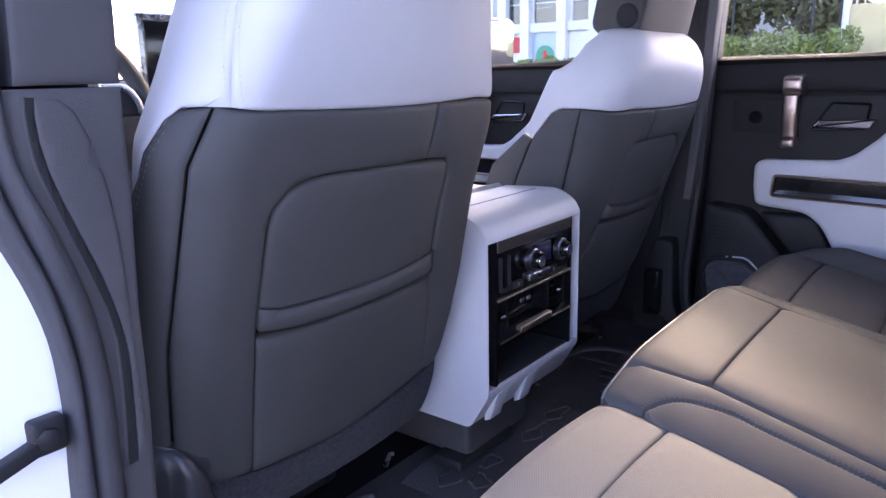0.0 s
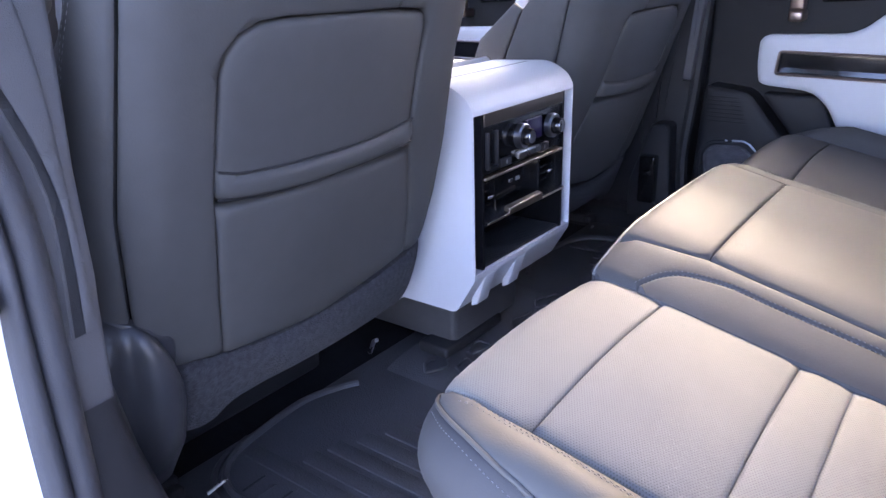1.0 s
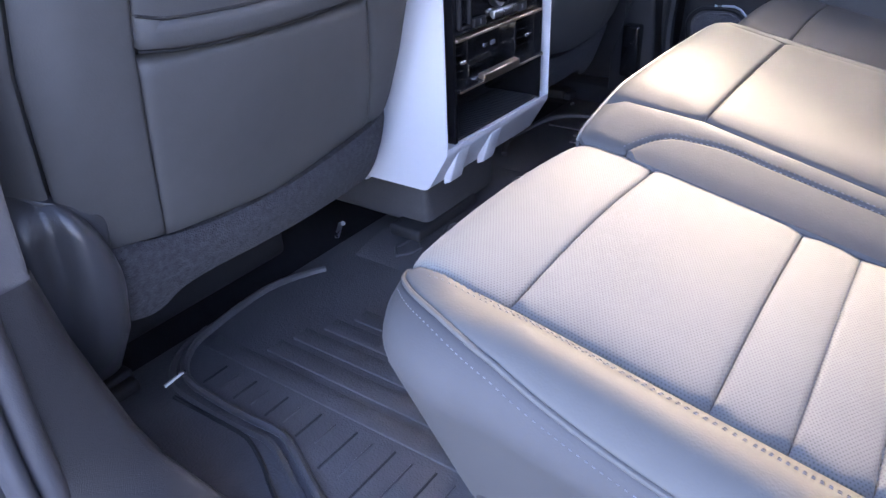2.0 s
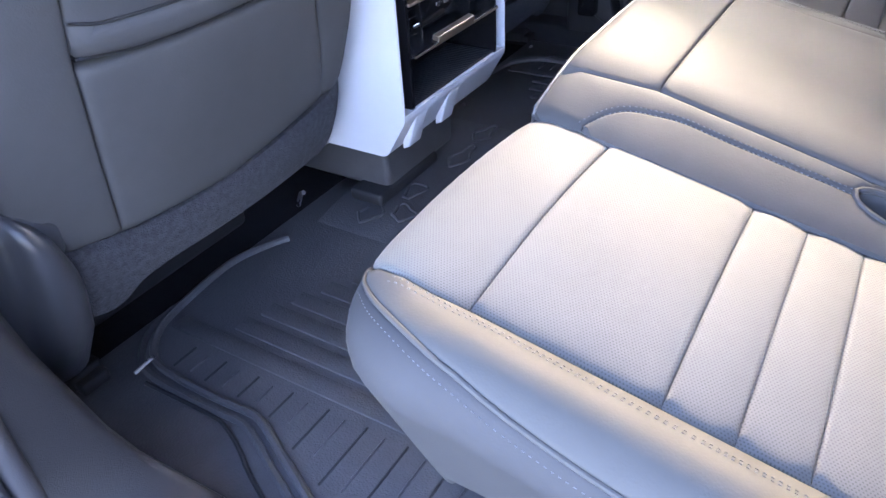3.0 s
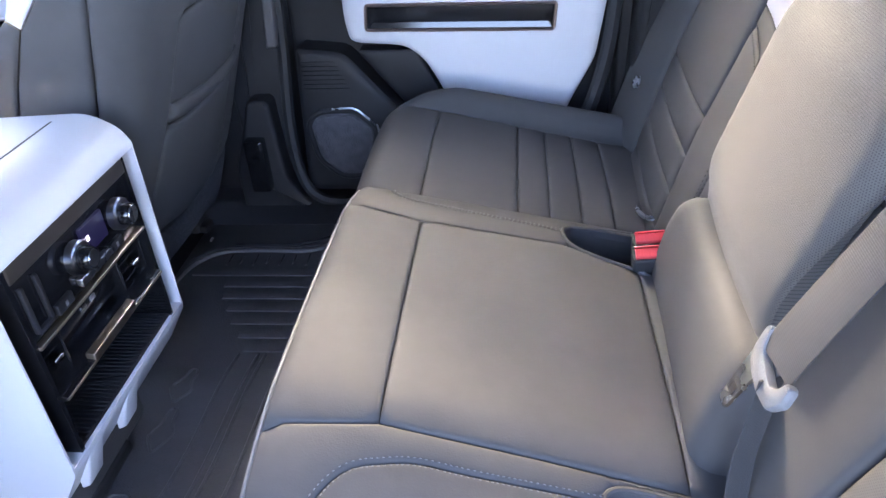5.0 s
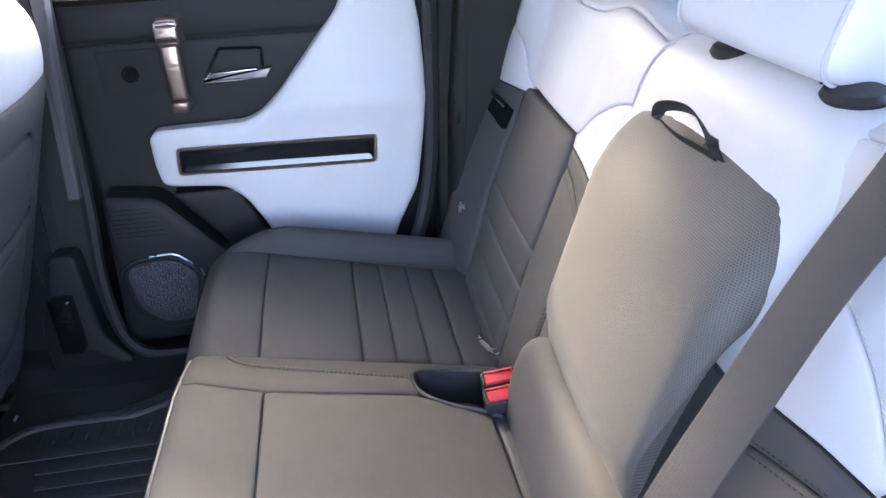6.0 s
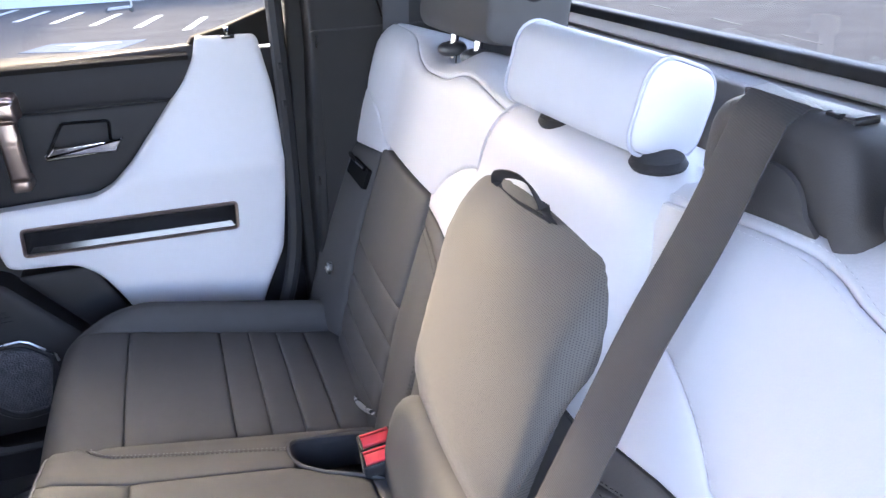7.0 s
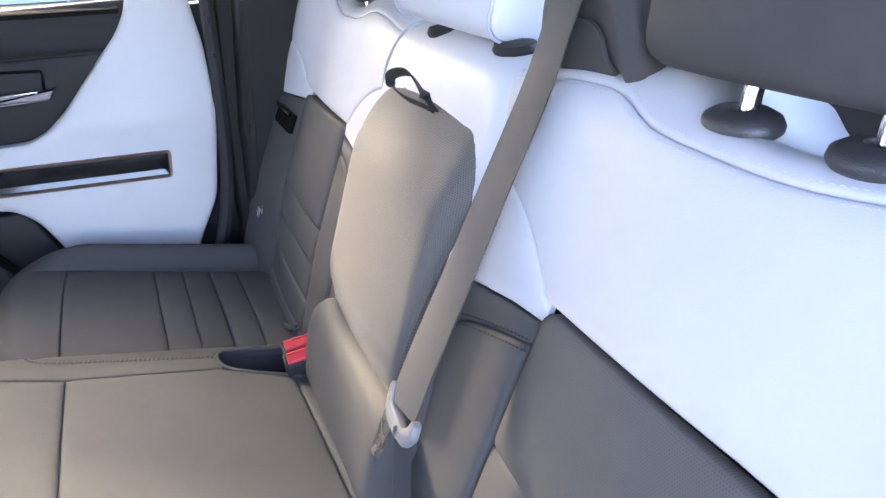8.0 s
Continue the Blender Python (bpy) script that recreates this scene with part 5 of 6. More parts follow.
# ---- right doors: one trim design, front and rear ----
def right_door(name, dx, rear, label):
    rd = thing(name, (dx, 0.80, 0.0), label, "door", kind="structure")
    DY = plane_surf((0, 0.800, 0), (1, 0, 0), (0, 0, 1), (0, -1, 0))
    ARM = plane_surf((0, 0.745, 0), (1, 0, 0), (0, 0, 1), (0, -1, 0), bulge=lambda u, v: -0.050 * min(max((v - 0.47) / 0.20, 0), 1) ** 1.3 + 0.006 * math.exp(-((v - 0.48) / 0.03) ** 2) - 0.02 * max(0.0, 0.32 - v))
    part("door_core", box(-0.30, 0.36, 0.806, 0.87, 0.0, 0.67, 0.004), TRIM, rd)
    part("upper_trim", panel([(-0.285, 0.600), (0.185, 0.600), (0.222, 0.688), (-0.285, 0.668)], plane_surf((0, 0.792, 0), (1, 0, 0), (0, 0, 1), (0, -1, 0), bulge=lambda u, v: -0.25 * max(0, v - 0.64)), puff=0.008, edge=0.014), TRIM_SOFT, rd, "soft dark upper trim")
    part("mid_trim", panel([(-0.285, 0.24), (0.05, 0.24), (0.20, 0.5955), (-0.285, 0.5955)], DY, puff=0.004, edge=0.008), TRIM, rd)
    part("sill_cap", prism([(0.782, 0.672), (0.80, 0.678), (0.87, 0.682), (0.87, 0.66), (0.80, 0.655)], "x", -0.30, 0.199, 0.003), SILL_EDGE, rd, "dark window sill")
    white_out = [(-0.150, 0.451), (0.005, 0.455), (0.035, 0.468), (0.075, 0.503), (0.13, 0.566), (0.183, 0.628), (0.205, 0.665), (0.215, 0.700), (0.320, 0.697), (0.334, 0.60), (0.336, 0.488), (0.330, 0.425), (0.312, 0.303), (0.27, 0.22), (0.25, 0.17), (0.05, 0.17), (0.018, 0.25), (-0.014, 0.309), (-0.048, 0.336), (-0.085, 0.340), (-0.140, 0.344), (-0.156, 0.350), (-0.163, 0.385), (-0.163, 0.438)]
    if not rear:
        white_out = [(a, max(b, 0.342)) for a, b in white_out if not 0.02 < a < 0.26 or b > 0.34]
    part("armrest_panel", panel(rounded(white_out, [0.02] + [0.012] * 6 + [0.006, 0.012] + [0.02] * 15), ARM, puff=0.012, edge=0.018, lip=0.028, step=0.014), WHITE, rd, "pale leather armrest panel")
    # grip slot with its bronze frame
    slot = rounded([(-0.120, 0.372), (0.232, 0.364), (0.236, 0.412), (-0.116, 0.418)], 0.006, 3)
    part("slot_plate", panel(slot, ARM, puff=0.001, edge=0.004, sink=-0.0135), GLOSS, rd, "gloss black slot plate")
    part("slot_frame", tube([ARM(a, b, 0.0155) for a, b in slot], 0.0032, 8, closed=True), BRONZE, rd, "bronze slot frame")
    bev = ARM(-0.112, 0.3765, 0.0175), ARM(0.228, 0.369, 0.0175), ARM(0.222, 0.379, 0.0150), ARM(-0.105, 0.386, 0.0150)
    chamfer = bmesh.new()
    vs = [chamfer.verts.new(q) for q in bev] + [chamfer.verts.new(q + Vector((0, 0.004, 0))) for q in bev]
    for f in ((0, 1, 2, 3), (4, 7, 6, 5), (0, 4, 5, 1), (2, 6, 7, 3), (1, 5, 6, 2), (0, 3, 7, 4)):
        chamfer.faces.new([vs[i] for i in f])
    bmesh.ops.recalc_face_normals(chamfer, faces=chamfer.faces[:])
    part("slot_chamfer", chamfer, GLOSS, rd, "gloss lower chamfer")
    # pull handle, release handle, tweeter
    part("pull_handle", prism(rounded([(0.744, 0.606), (0.740, 0.560), (0.743, 0.498), (0.766, 0.494), (0.764, 0.606)], 0.004), "x", -0.113, -0.083, 0.006, 3), BRONZE, rd, "bronze pull handle")
    part("pull_cap", prism(rounded([(0.737, 0.634), (0.735, 0.602), (0.742, 0.594), (0.800, 0.594), (0.800, 0.640)], 0.008), "x", -0.117, -0.077, 0.007, 3), BRONZE, rd, "brushed bronze handle cap")
    part("pull_foot", box(-0.116, -0.085, 0.748, 0.800, 0.477, 0.500, 0.007, 3), BRONZE, rd)
    cup = rounded([(-0.062, 0.517), (0.044, 0.521), (0.050, 0.573), (-0.024, 0.576)], 0.006, 3)
    part("release_cup", panel(cup, DY, puff=0.001, edge=0.005, sink=-0.003), TRIM, rd, "dark handle cup")
    part("release_frame", tube([DY(a, b, 0.006) for a, b in cup], 0.0032, 6, closed=True), GLOSS, rd)
    part("release_handle", prism(rounded([(-0.060, 0.523), (-0.044, 0.539), (0.067, 0.543), (0.053, 0.522)], 0.002), "y", 0.776, 0.792, 0.003, 3), CHROME, rd, "chrome release handle")
    part("tweeter_plate", panel(rounded([(-0.235, 0.505), (-0.125, 0.505), (-0.125, 0.585), (-0.235, 0.585)], 0.004), DY, puff=0.002, edge=0.004, sink=-0.003), TRIM_SOFT, rd)
    part("tweeter", lathe([(0.0001, 0.003), (0.009, 0.003), (0.011, 0.005), (0.0135, 0.005), (0.015, 0.0)], (-0.182, 0.794, 0.542), (0, -1, 0), 24), GLOSS, rd, "small round tweeter")
    part("corner_trim", prism([(0.196, 0.676), (0.210, 0.698), (0.240, 0.7045), (0.275, 0.714), (0.345, 0.738), (0.352, 0.676)], "y", 0.803, 0.840, 0.004), SILL_EDGE, rd, "dark rising window corner trim")
    part("lock_pin", merged(box(0.259, 0.281, 0.776, 0.796, 0.694, 0.7000, 0.001), lathe([(0.005, 0), (0.0045, 0.006), (0.006, 0.008), (0.005, 0.013), (0.0001, 0.014)], (0.270, 0.786, 0.699), (0, 0, 1), 12)), GLOSS, rd, "black lock pin")
    if rear:
        # speaker pod low at the front of the door
        POD = plane_surf((0, 0.735, 0), (1, 0, 0), (0, 0, 1), (0, -1, 0))
        part("speaker_pod", panel(rounded([(-0.285, 0.03), (-0.115, 0.03), (-0.06, 0.20), (-0.170, 0.330), (-0.265, 0.340)], [0.03, 0.02, 0.02, 0.02, 0.01]), POD, puff=0.012, edge=0.018, lip=0.07), TRIM, rd, "moulded speaker pod")
        for i in range(7):
            z = 0.262 + i * 0.009
            part("pod_rib", merged(tube([POD(-0.255, z, 0.013), POD(-0.165 - i * 0.004, z - 0.001, 0.012)], 0.0010, 6)), TRIM, rd)
        part("map_tray", panel(rounded([(-0.150, 0.325), (-0.03, 0.325), (0.03, 0.20), (-0.05, 0.20)], 0.01), plane_surf((0, 0.760, 0), (1, 0, 0), (0, 0, 1), (0, -1, 0)), puff=0.006, edge=0.012, lip=0.04), TRIM, rd)
        grl = rounded([(-0.261, 0.188), (-0.236, 0.213), (-0.163, 0.2166), (-0.1175, 0.176), (-0.1425, 0.0714), (-0.2017, 0.0666), (-0.2474, 0.1074)], 0.020, 4)
        part("speaker_grille", panel(grl, POD, puff=0.004, edge=0.012, sink=-0.010), GRILLE, rd, "fine mesh speaker grille")
        part("grille_ring", tube([POD(-0.186 + (a + 0.186) * 0.86, 0.142 + (b - 0.142) * 0.86, 0.0155) for a, b in grl], 0.0016, 6, closed=True), GRILLE, rd)
        part("grille_rim", tube([POD(a, b, 0.012) for a, b in grl], 0.006, 8, closed=True), TRIM, rd)
        # Bright sliver laid along the grille's upper edge as its highlight.
        part("grille_glint", tube([POD(a, b, 0.0165) for a, b in ((-0.205, 0.2205), (-0.165, 0.222), (-0.152, 0.2165), (-0.116, 0.183), (-0.114, 0.170))], 0.0022, 8), SATIN, rd, "satin metal sliver added as the glint on the grille edge")
    w = part("window_pane", prism([(0.83, 0.66), (0.834, 0.66), (0.800, 1.12), (0.796, 1.12)], "x", -0.30, 0.40), GLASS, rd, "clear side window")
    w.visible_shadow = False
    for ob in rd.children:
        ob.matrix_parent_inverse = Matrix.Translation((0, -0.80, 0))


right_door("door_1", 0.0, True, "dark rear door trim with pale armrest panel")
right_door("door_2", -0.86, False, "dark front door trim with pale armrest panel")

# ---- right side pillars and sills ----
pr = thing("pillar_right", (-0.32, 0.78, 0.0), "dark grey door pillar trim with belt", "pillar", kind="structure")
part("pillar_core", prism(rounded([(-0.40, -0.02), (-0.305, -0.02), (-0.290, 0.34), (-0.278, 0.68), (-0.25, 1.13), (-0.34, 1.13), (-0.36, 0.68), (-0.42, 0.34)], 0.01), "y", 0.735, 0.84, 0.01), TRIM, pr)
part("pillar_infill", box(-0.53, -0.40, 0.765, 0.84, -0.02, 0.665, 0.004), TRIM, pr)
part("pillar_upper", prism(rounded([(-0.312, 0.35), (-0.292, 0.35), (-0.262, 0.672), (-0.240, 1.12), (-0.27, 1.12), (-0.285, 0.672)], 0.004), "y", 0.705, 0.745, 0.004), GREY_TRIM, pr, "grey pillar trim")
part("pillar_lower", prism(rounded([(-0.42, 0.0), (-0.26, 0.0), (-0.315, 0.08), (-0.325, 0.25), (-0.37, 0.25), (-0.42, 0.10)], 0.015), "y", 0.69, 0.76, 0.008), TRIM, pr)
part("seal", tube(spline([(-0.262, 0.745, 1.0), (-0.272, 0.74, 0.68), (-0.288, 0.735, 0.36), (-0.300, 0.725, 0.15), (-0.265, 0.705, 0.035), (-0.15, 0.70, 0.015), (0.15, 0.70, 0.015)], 0.02), 0.012, 8), SEAL, pr, "black door seal")
part("belt_anchor", merged(box(-0.385, -0.345, 0.665, 0.70, 0.06, 0.175, 0.006), box(-0.375, -0.355, 0.655, 0.668, 0.13, 0.14, 0.002)), GLOSS, pr, "gloss black belt anchor")
sr = thing("sill_right", (0, 0.74, 0), "black plastic door sill", "sill", kind="structure")
part("sill_plate", prism(rounded([(0.62, -0.012), (0.70, 0.02), (0.80, 0.02), (0.80, -0.10), (0.62, -0.10)], 0.01), "x", -1.1, 0.40), TRIM, sr)

# rear quarter trim behind the right door, with its belt
pq = thing("quarter_right", (0.45, 0.76, 0.0), "dark quarter pillar trim beside the rear seat", "pillar", kind="structure")
part("quarter_core", prism(rounded([(0.352, -0.02), (0.352, 0.45), (0.372, 0.80), (0.36, 1.13), (0.78, 1.13), (0.78, -0.02)], 0.01), "y", 0.745, 0.84, 0.008), QUARTER, pq)
part("quarter_face", prism(rounded([(0.365, 0.10), (0.375, 0.45), (0.395, 0.69), (0.40, 1.12), (0.70, 1.12), (0.70, 0.10)], 0.01), "y", 0.665, 0.76, 0.012), QUARTER, pq)
part("trim_line", box(0.394, 0.70, 0.6635, 0.668, 0.706, 0.709), SEAL, pq)
part("seal", tube(spline([(0.352, 0.75, 1.05), (0.350, 0.745, 0.72), (0.345, 0.742, 0.45), (0.330, 0.735, 0.30), (0.29, 0.72, 0.18), (0.22, 0.71, 0.10)], 0.02), 0.014, 8), SEAL, pq, "black door seal")
for z in (0.575, 0.64):
    part("striker", box(0.343, 0.352, 0.728, 0.742, z, z + 0.012, 0.002), TRIM, pq)
bs = thing("seat_belt", (0.55, 0.645, 0.6), "dark grey seat belt webbing on the rear quarter", "seat belt", "rear seat belts")
part("webbing", ribbon([(0.56, 0.655, 1.08), (0.548, 0.655, 0.85), (0.536, 0.655, 0.66), (0.52, 0.652, 0.50), (0.46, 0.640, 0.30)], (1, 0, -0.2), 0.046, 0.0014), WEB, bs)

# ---- left door pillar, close to the camera ----
pl = thing("pillar_left", (-0.27, -0.76, 0.0), "dark grey door pillar trim with rubber seal and white jamb", "pillar", kind="structure")
PX = plane_surf((-0.262, 0, 0), (0, 1, 0), (0, 0, 1), (1, 0, 0), bulge=lambda u, v: -0.55 * max(0.0, -0.775 - u))
part("upper_trim", panel([(-0.776, 0.6555), (-0.698, 0.6555), (-0.680, 1.13), (-0.745, 1.13)], PX, puff=0.004, edge=0.006, lip=0.06), GREY_TRIM, pl, "grey upper pillar trim")
trim_edge = [(-0.793, 1.05), (-0.790, 0.80), (-0.784, 0.66), (-0.783, 0.62), (-0.779, 0.592), (-0.7652, 0.5559), (-0.7504, 0.5091), (-0.7417, 0.4606), (-0.7388, 0.4112), (-0.7400, 0.3614), (-0.741, 0.31), (-0.742, 0.25), (-0.742, 0.12), (-0.735, 0.02)]
fold = [(-0.811, 1.05), (-0.808, 0.80), (-0.800, 0.66), (-0.796, 0.61), (-0.7867, 0.5626), (-0.7747, 0.5188), (-0.765, 0.4675), (-0.762, 0.4214), (-0.7629, 0.3645), (-0.763, 0.25), (-0.763, 0.12), (-0.757, 0.02)]
jamb_edge = [(-0.827, 1.05), (-0.824, 0.80), (-0.816, 0.66), (-0.812, 0.61), (-0.7997, 0.5587), (-0.7852, 0.5113), (-0.7763, 0.469), (-0.7737, 0.4265), (-0.7742, 0.3903), (-0.777, 0.3437), (-0.779, 0.25), (-0.779, 0.12), (-0.772, 0.02)]
groove_out = [(-0.7703, 0.6484), (-0.7715, 0.6377), (-0.7711, 0.618), (-0.7688, 0.5978), (-0.7626, 0.5764), (-0.7557, 0.5542), (-0.7406, 0.5067), (-0.7332, 0.4817), (-0.7290, 0.4564), (-0.7296, 0.4075), (-0.7341, 0.3455)]
groove_in = [(-0.764, 0.6478), (-0.7656, 0.6373), (-0.7651, 0.6175), (-0.7619, 0.597), (-0.7559, 0.5754), (-0.7484, 0.5528), (-0.7323, 0.5047), (-0.7220, 0.4541), (-0.7217, 0.4046), (-0.7249, 0.3464)]
rib_edge = [(-0.7472, 0.6459), (-0.7371, 0.6374), (-0.7318, 0.6251), (-0.7273, 0.6143), (-0.7221, 0.5924), (-0.7161, 0.5472), (-0.7144, 0.5006), (-0.714, 0.4523), (-0.7136, 0.402), (-0.7141, 0.3473)]


def flow(line, d=0.0):
    return [(p.x + d, p.y) for p in spline([(a, b, 0) for a, b in line], 0.014)]


part("lower_trim", panel([(-0.784, 0.654), (-0.698, 0.654), (-0.700, 0.57), (-0.706, 0.47), (-0.707, 0.39), (-0.710, 0.345), (-0.713, 0.276), (-0.757, 0.262)] + [q for q in flow(trim_edge, -0.006) if 0.27 < q[1] < 0.65][::-1], PX, puff=0.002, edge=0.006, lip=0.06), GREY_TRIM, pl, "grey lower pillar trim")
part("raised_rib", panel(flow(groove_in) + flow(rib_edge)[::-1], PX, puff=0.002, edge=0.0045, sink=-0.003, lip=0.008), GREY_TRIM, pl, "raised moulding on the pillar")
# Raised dark strip; its colour gives the recess beside the rib its shade.
part("rib_groove_shade", panel(flow(groove_out) + flow(groove_in, 0.0006)[::-1], PX, puff=0.0004, edge=0.001, sink=-0.0024, lip=0.004), SEAL, pl, "dark strip painted for the recess shade beside the moulding")
part("groove_lip", tube([PX(a, b, 0.0022) for a, b in flow(groove_out, -0.0006)], 0.0013, 6), GREY_TRIM, pl)


def band(line_a, line_b, h0, rise):
    """A rounded rubber band between two lines on the pillar's face."""
    A, B = flow(line_a), flow(line_b)
    zs = np.linspace(1.05, 0.02, 70)
    ya = np.interp(-zs, [-q[1] for q in A], [q[0] for q in A])
    yb = np.interp(-zs, [-q[1] for q in B], [q[0] for q in B])
    bm = bmesh.new()
    rows = []
    for z, a, b in zip(zs, ya, yb):
        row = [PX(a, z, -0.02)]
        for k in range(9):
            f = k / 8
            row.append(PX(a + (b - a) * (0.5 - 0.5 * math.cos(math.pi * f)), z, h0 + rise * math.sin(math.pi * f)))
        row.append(PX(b, z, -0.02))
        rows.append([bm.verts.new(q) for q in row])
    for R, Q in zip(rows, rows[1:]):
        for k in range(len(R) - 1):
            bm.faces.new((R[k], R[k + 1], Q[k + 1], Q[k]))
    bmesh.ops.recalc_face_normals(bm, faces=bm.faces[:])
    return bm


part("seal", band(trim_edge, fold, 0.003, 0.012), DOOR_SEAL, pl, "thick black door seal", smooth=75)
part("seal_lip", band(fold, jamb_edge, 0.003, 0.010), DOOR_SEAL, pl, smooth=75)
jam = flow(jamb_edge, 0.003)
part("jamb", panel([(a, b) for a, b in jam if b > 0.17] + [(-0.98, 0.17), (-0.98, 1.05)], PX, puff=0.001, edge=0.01, lip=0.05, sink=0.010), PAINT, pl, "white painted door jamb")
part("jamb_foot", panel([(-0.760, 0.169), (-0.760, 0.02), (-0.98, 0.02), (-0.98, 0.169)], PX, puff=0.001, edge=0.01, lip=0.05, sink=0.012), TRIM, pl)
part("pillar_core", box(-0.40, -0.30, -0.80, -0.70, -0.05, 1.13, 0.01), TRIM, pl)
cs = thing("check_strap", (-0.28, -0.80, 0.40), "black metal door check strap on the jamb", "hinge")
c = PX(-0.790, 0.398, 0.004)
part("bracket", moved(box(-0.006, 0.010, -0.013, 0.013, -0.014, 0.014, 0.004), Matrix.Translation(c)), SEAL, cs)
part("bolt", lathe([(0.009, 0), (0.009, 0.005), (0.006, 0.007), (0.0001, 0.007)], c + Vector((0.009, -0.002, 0.0)), (1, -0.3, 0), 6), TRIM, cs)
part("arm", moved(box(-0.006, 0.006, -0.075, 0.0, -0.006, 0.006, 0.002), Matrix.Translation(c + Vector((0.004, -0.008, -0.006))) @ Matrix.Rotation(0.28, 4, "X")), SEAL, cs)

# left sill sweeping up to the pillar
sl = thing("sill_left", (0, -0.70, 0), "black plastic door sill moulding", "sill", kind="structure")
bm = bmesh.new()
rows = []
# the moulding comes down the foot of the pillar, turns through a wide curve and runs back along the sill
spine = [(-0.2615, 0.285, -0.712, -0.758), (-0.262, 0.22, -0.702, -0.762), (-0.261, 0.17, -0.690, -0.765), (-0.257, 0.125, -0.680, -0.766), (-0.247, 0.088, -0.668, -0.767), (-0.228, 0.058, -0.654, -0.768), (-0.198, 0.036, -0.643, -0.769), (-0.155, 0.023, -0.637, -0.770), (-0.10, 0.018, -0.635, -0.770), (0.05, 0.017, -0.640, -0.770), (0.25, 0.017, -0.645, -0.770), (0.45, 0.017, -0.650, -0.770)]
for x, z, yi, yo in spine:
    k = min(max((z - 0.02) / 0.2, 0), 1)
    w = yo - yi
    row = [(x - 0.10 * k - 0.004, yi + 0.006, z - 0.05 + 0.05 * k), (x - 0.012 * k, yi + 0.005, z - 0.016 + 0.016 * k), (x, yi - 0.002, z), (x + 0.003 * k, yi + w * 0.15, z + 0.005 * (1 - k)), (x + 0.004 * k, yi + w * 0.5, z + 0.008 * (1 - k)), (x + 0.002 * k, yi + w * 0.85, z + 0.005 * (1 - k)), (x - 0.004 * k, yo, z - 0.004), (x - 0.03, yo - 0.006, z - 0.06)]
    rows.append([bm.verts.new(q) for q in row])
for A, B in zip(rows, rows[1:]):
    for k in range(len(A) - 1):
        bm.faces.new((A[k], A[k + 1], B[k + 1], B[k]))
bmesh.ops.subdivide_edges(bm, edges=bm.edges[:], cuts=1, smooth=0.6, use_grid_fill=True)
bmesh.ops.recalc_face_normals(bm, faces=bm.faces[:])
part("sill_moulding", bm, SILL, sl, smooth=70)
# roof side and outer body so that the cabin is closed
lw = thing("body_left", (0, -0.8, 0), "white painted car body around the doorway", "car body", kind="structure")
part("rocker", box(-1.2, 0.80, -0.90, -0.815, -0.32, -0.02, 0.02), PAINT, lw)
part("front_door", box(-1.25, -0.45, -0.87, -0.79, -0.10, 0.66, 0.02), TRIM, lw, "closed dark front door trim")
part("rear_quarter", box(0.47, 0.80, -0.87, -0.75, -0.10, 1.13, 0.02), TRIM, lw)
part("front_door_frame", box(-1.3, -0.38, -0.80, -0.76, 1.05, 1.14, 0.01), TRIM, lw)

# ---- floor mat: one moulded piece over both footwells and the tunnel ----
fm = thing("floor_mat", (-0.25, 0, 0), "one-piece black ribbed rubber floor mat with raised borders", "floor mat")
part("mat_sheet", box(-0.485, 0.10, -0.645, 0.645, -0.012, -0.003, 0.002), RUBBER, fm)
for s in (-1, 1):
    rim = [(-0.447, 0.258), (-0.460, 0.280), (-0.480, 0.345), (-0.471, 0.447), (-0.456, 0.496), (-0.418, 0.531), (-0.36, 0.539), (-0.297, 0.539), (-0.251, 0.537), (-0.221, 0.5475), (-0.163, 0.575), (-0.08, 0.610), (0.05, 0.642)]
    rims = [(p.x, s * p.y) for p in spline([(a, b, 0) for a, b in rim], 0.012)]
    part("rim", tube([(a, b, -0.001) for a, b in rims], 0.0048, 8, flat=1.2), RUBBER, fm, "raised mat border")
    part("rim_step", tube([(a - 0.006, b + s * 0.014, -0.003) for a, b in rims[14:]], 0.0050, 6), RUBBER, fm)
    edge_line = [(p.x, s * p.y) for p in spline([(-0.40, 0.562, 0), (-0.30, 0.560, 0), (-0.271, 0.5631, 0), (-0.2325, 0.5796, 0), (-0.199, 0.5983, 0), (-0.10, 0.642, 0)], 0.012)]
    part("mat_edge", tube([(a, b, -0.002) for a, b in edge_line], 0.0028, 6), SEAL, fm, "dark outer mat edge")
    # cross grooves beside the border: raised strips coloured dark as shade, fine ridges between
    for i in range(9):
        x = -0.395 + i * 0.052
        out = float(np.interp(x, [-0.25, -0.16, -0.08, 0.05], [0.526, 0.562, 0.596, 0.628]))
        lo_y, hi_y = min(s * 0.490, s * out), max(s * 0.490, s * out)
        part("groove", box(x, x + 0.0026, lo_y, hi_y, -0.004, -0.0016, 0.0004, 1), SEAL, fm)
        part("ridge", box(x + 0.025, x + 0.0272, lo_y + 0.004, hi_y - 0.004, -0.004, -0.0010, 0.0005, 1), RUBBER, fm)
    # long ribs towards the tunnel
    for i, (y, xa) in enumerate(((0.466, -0.45), (0.430, -0.375), (0.394, -0.365), (0.358, -0.345), (0.322, -0.325), (0.286, -0.30), (0.252, -0.28))):
        part("rib", box(xa, 0.06, s * y - 0.0125, s * y + 0.0125, -0.006, -0.0004, 0.0012, 2), RUBBER, fm)
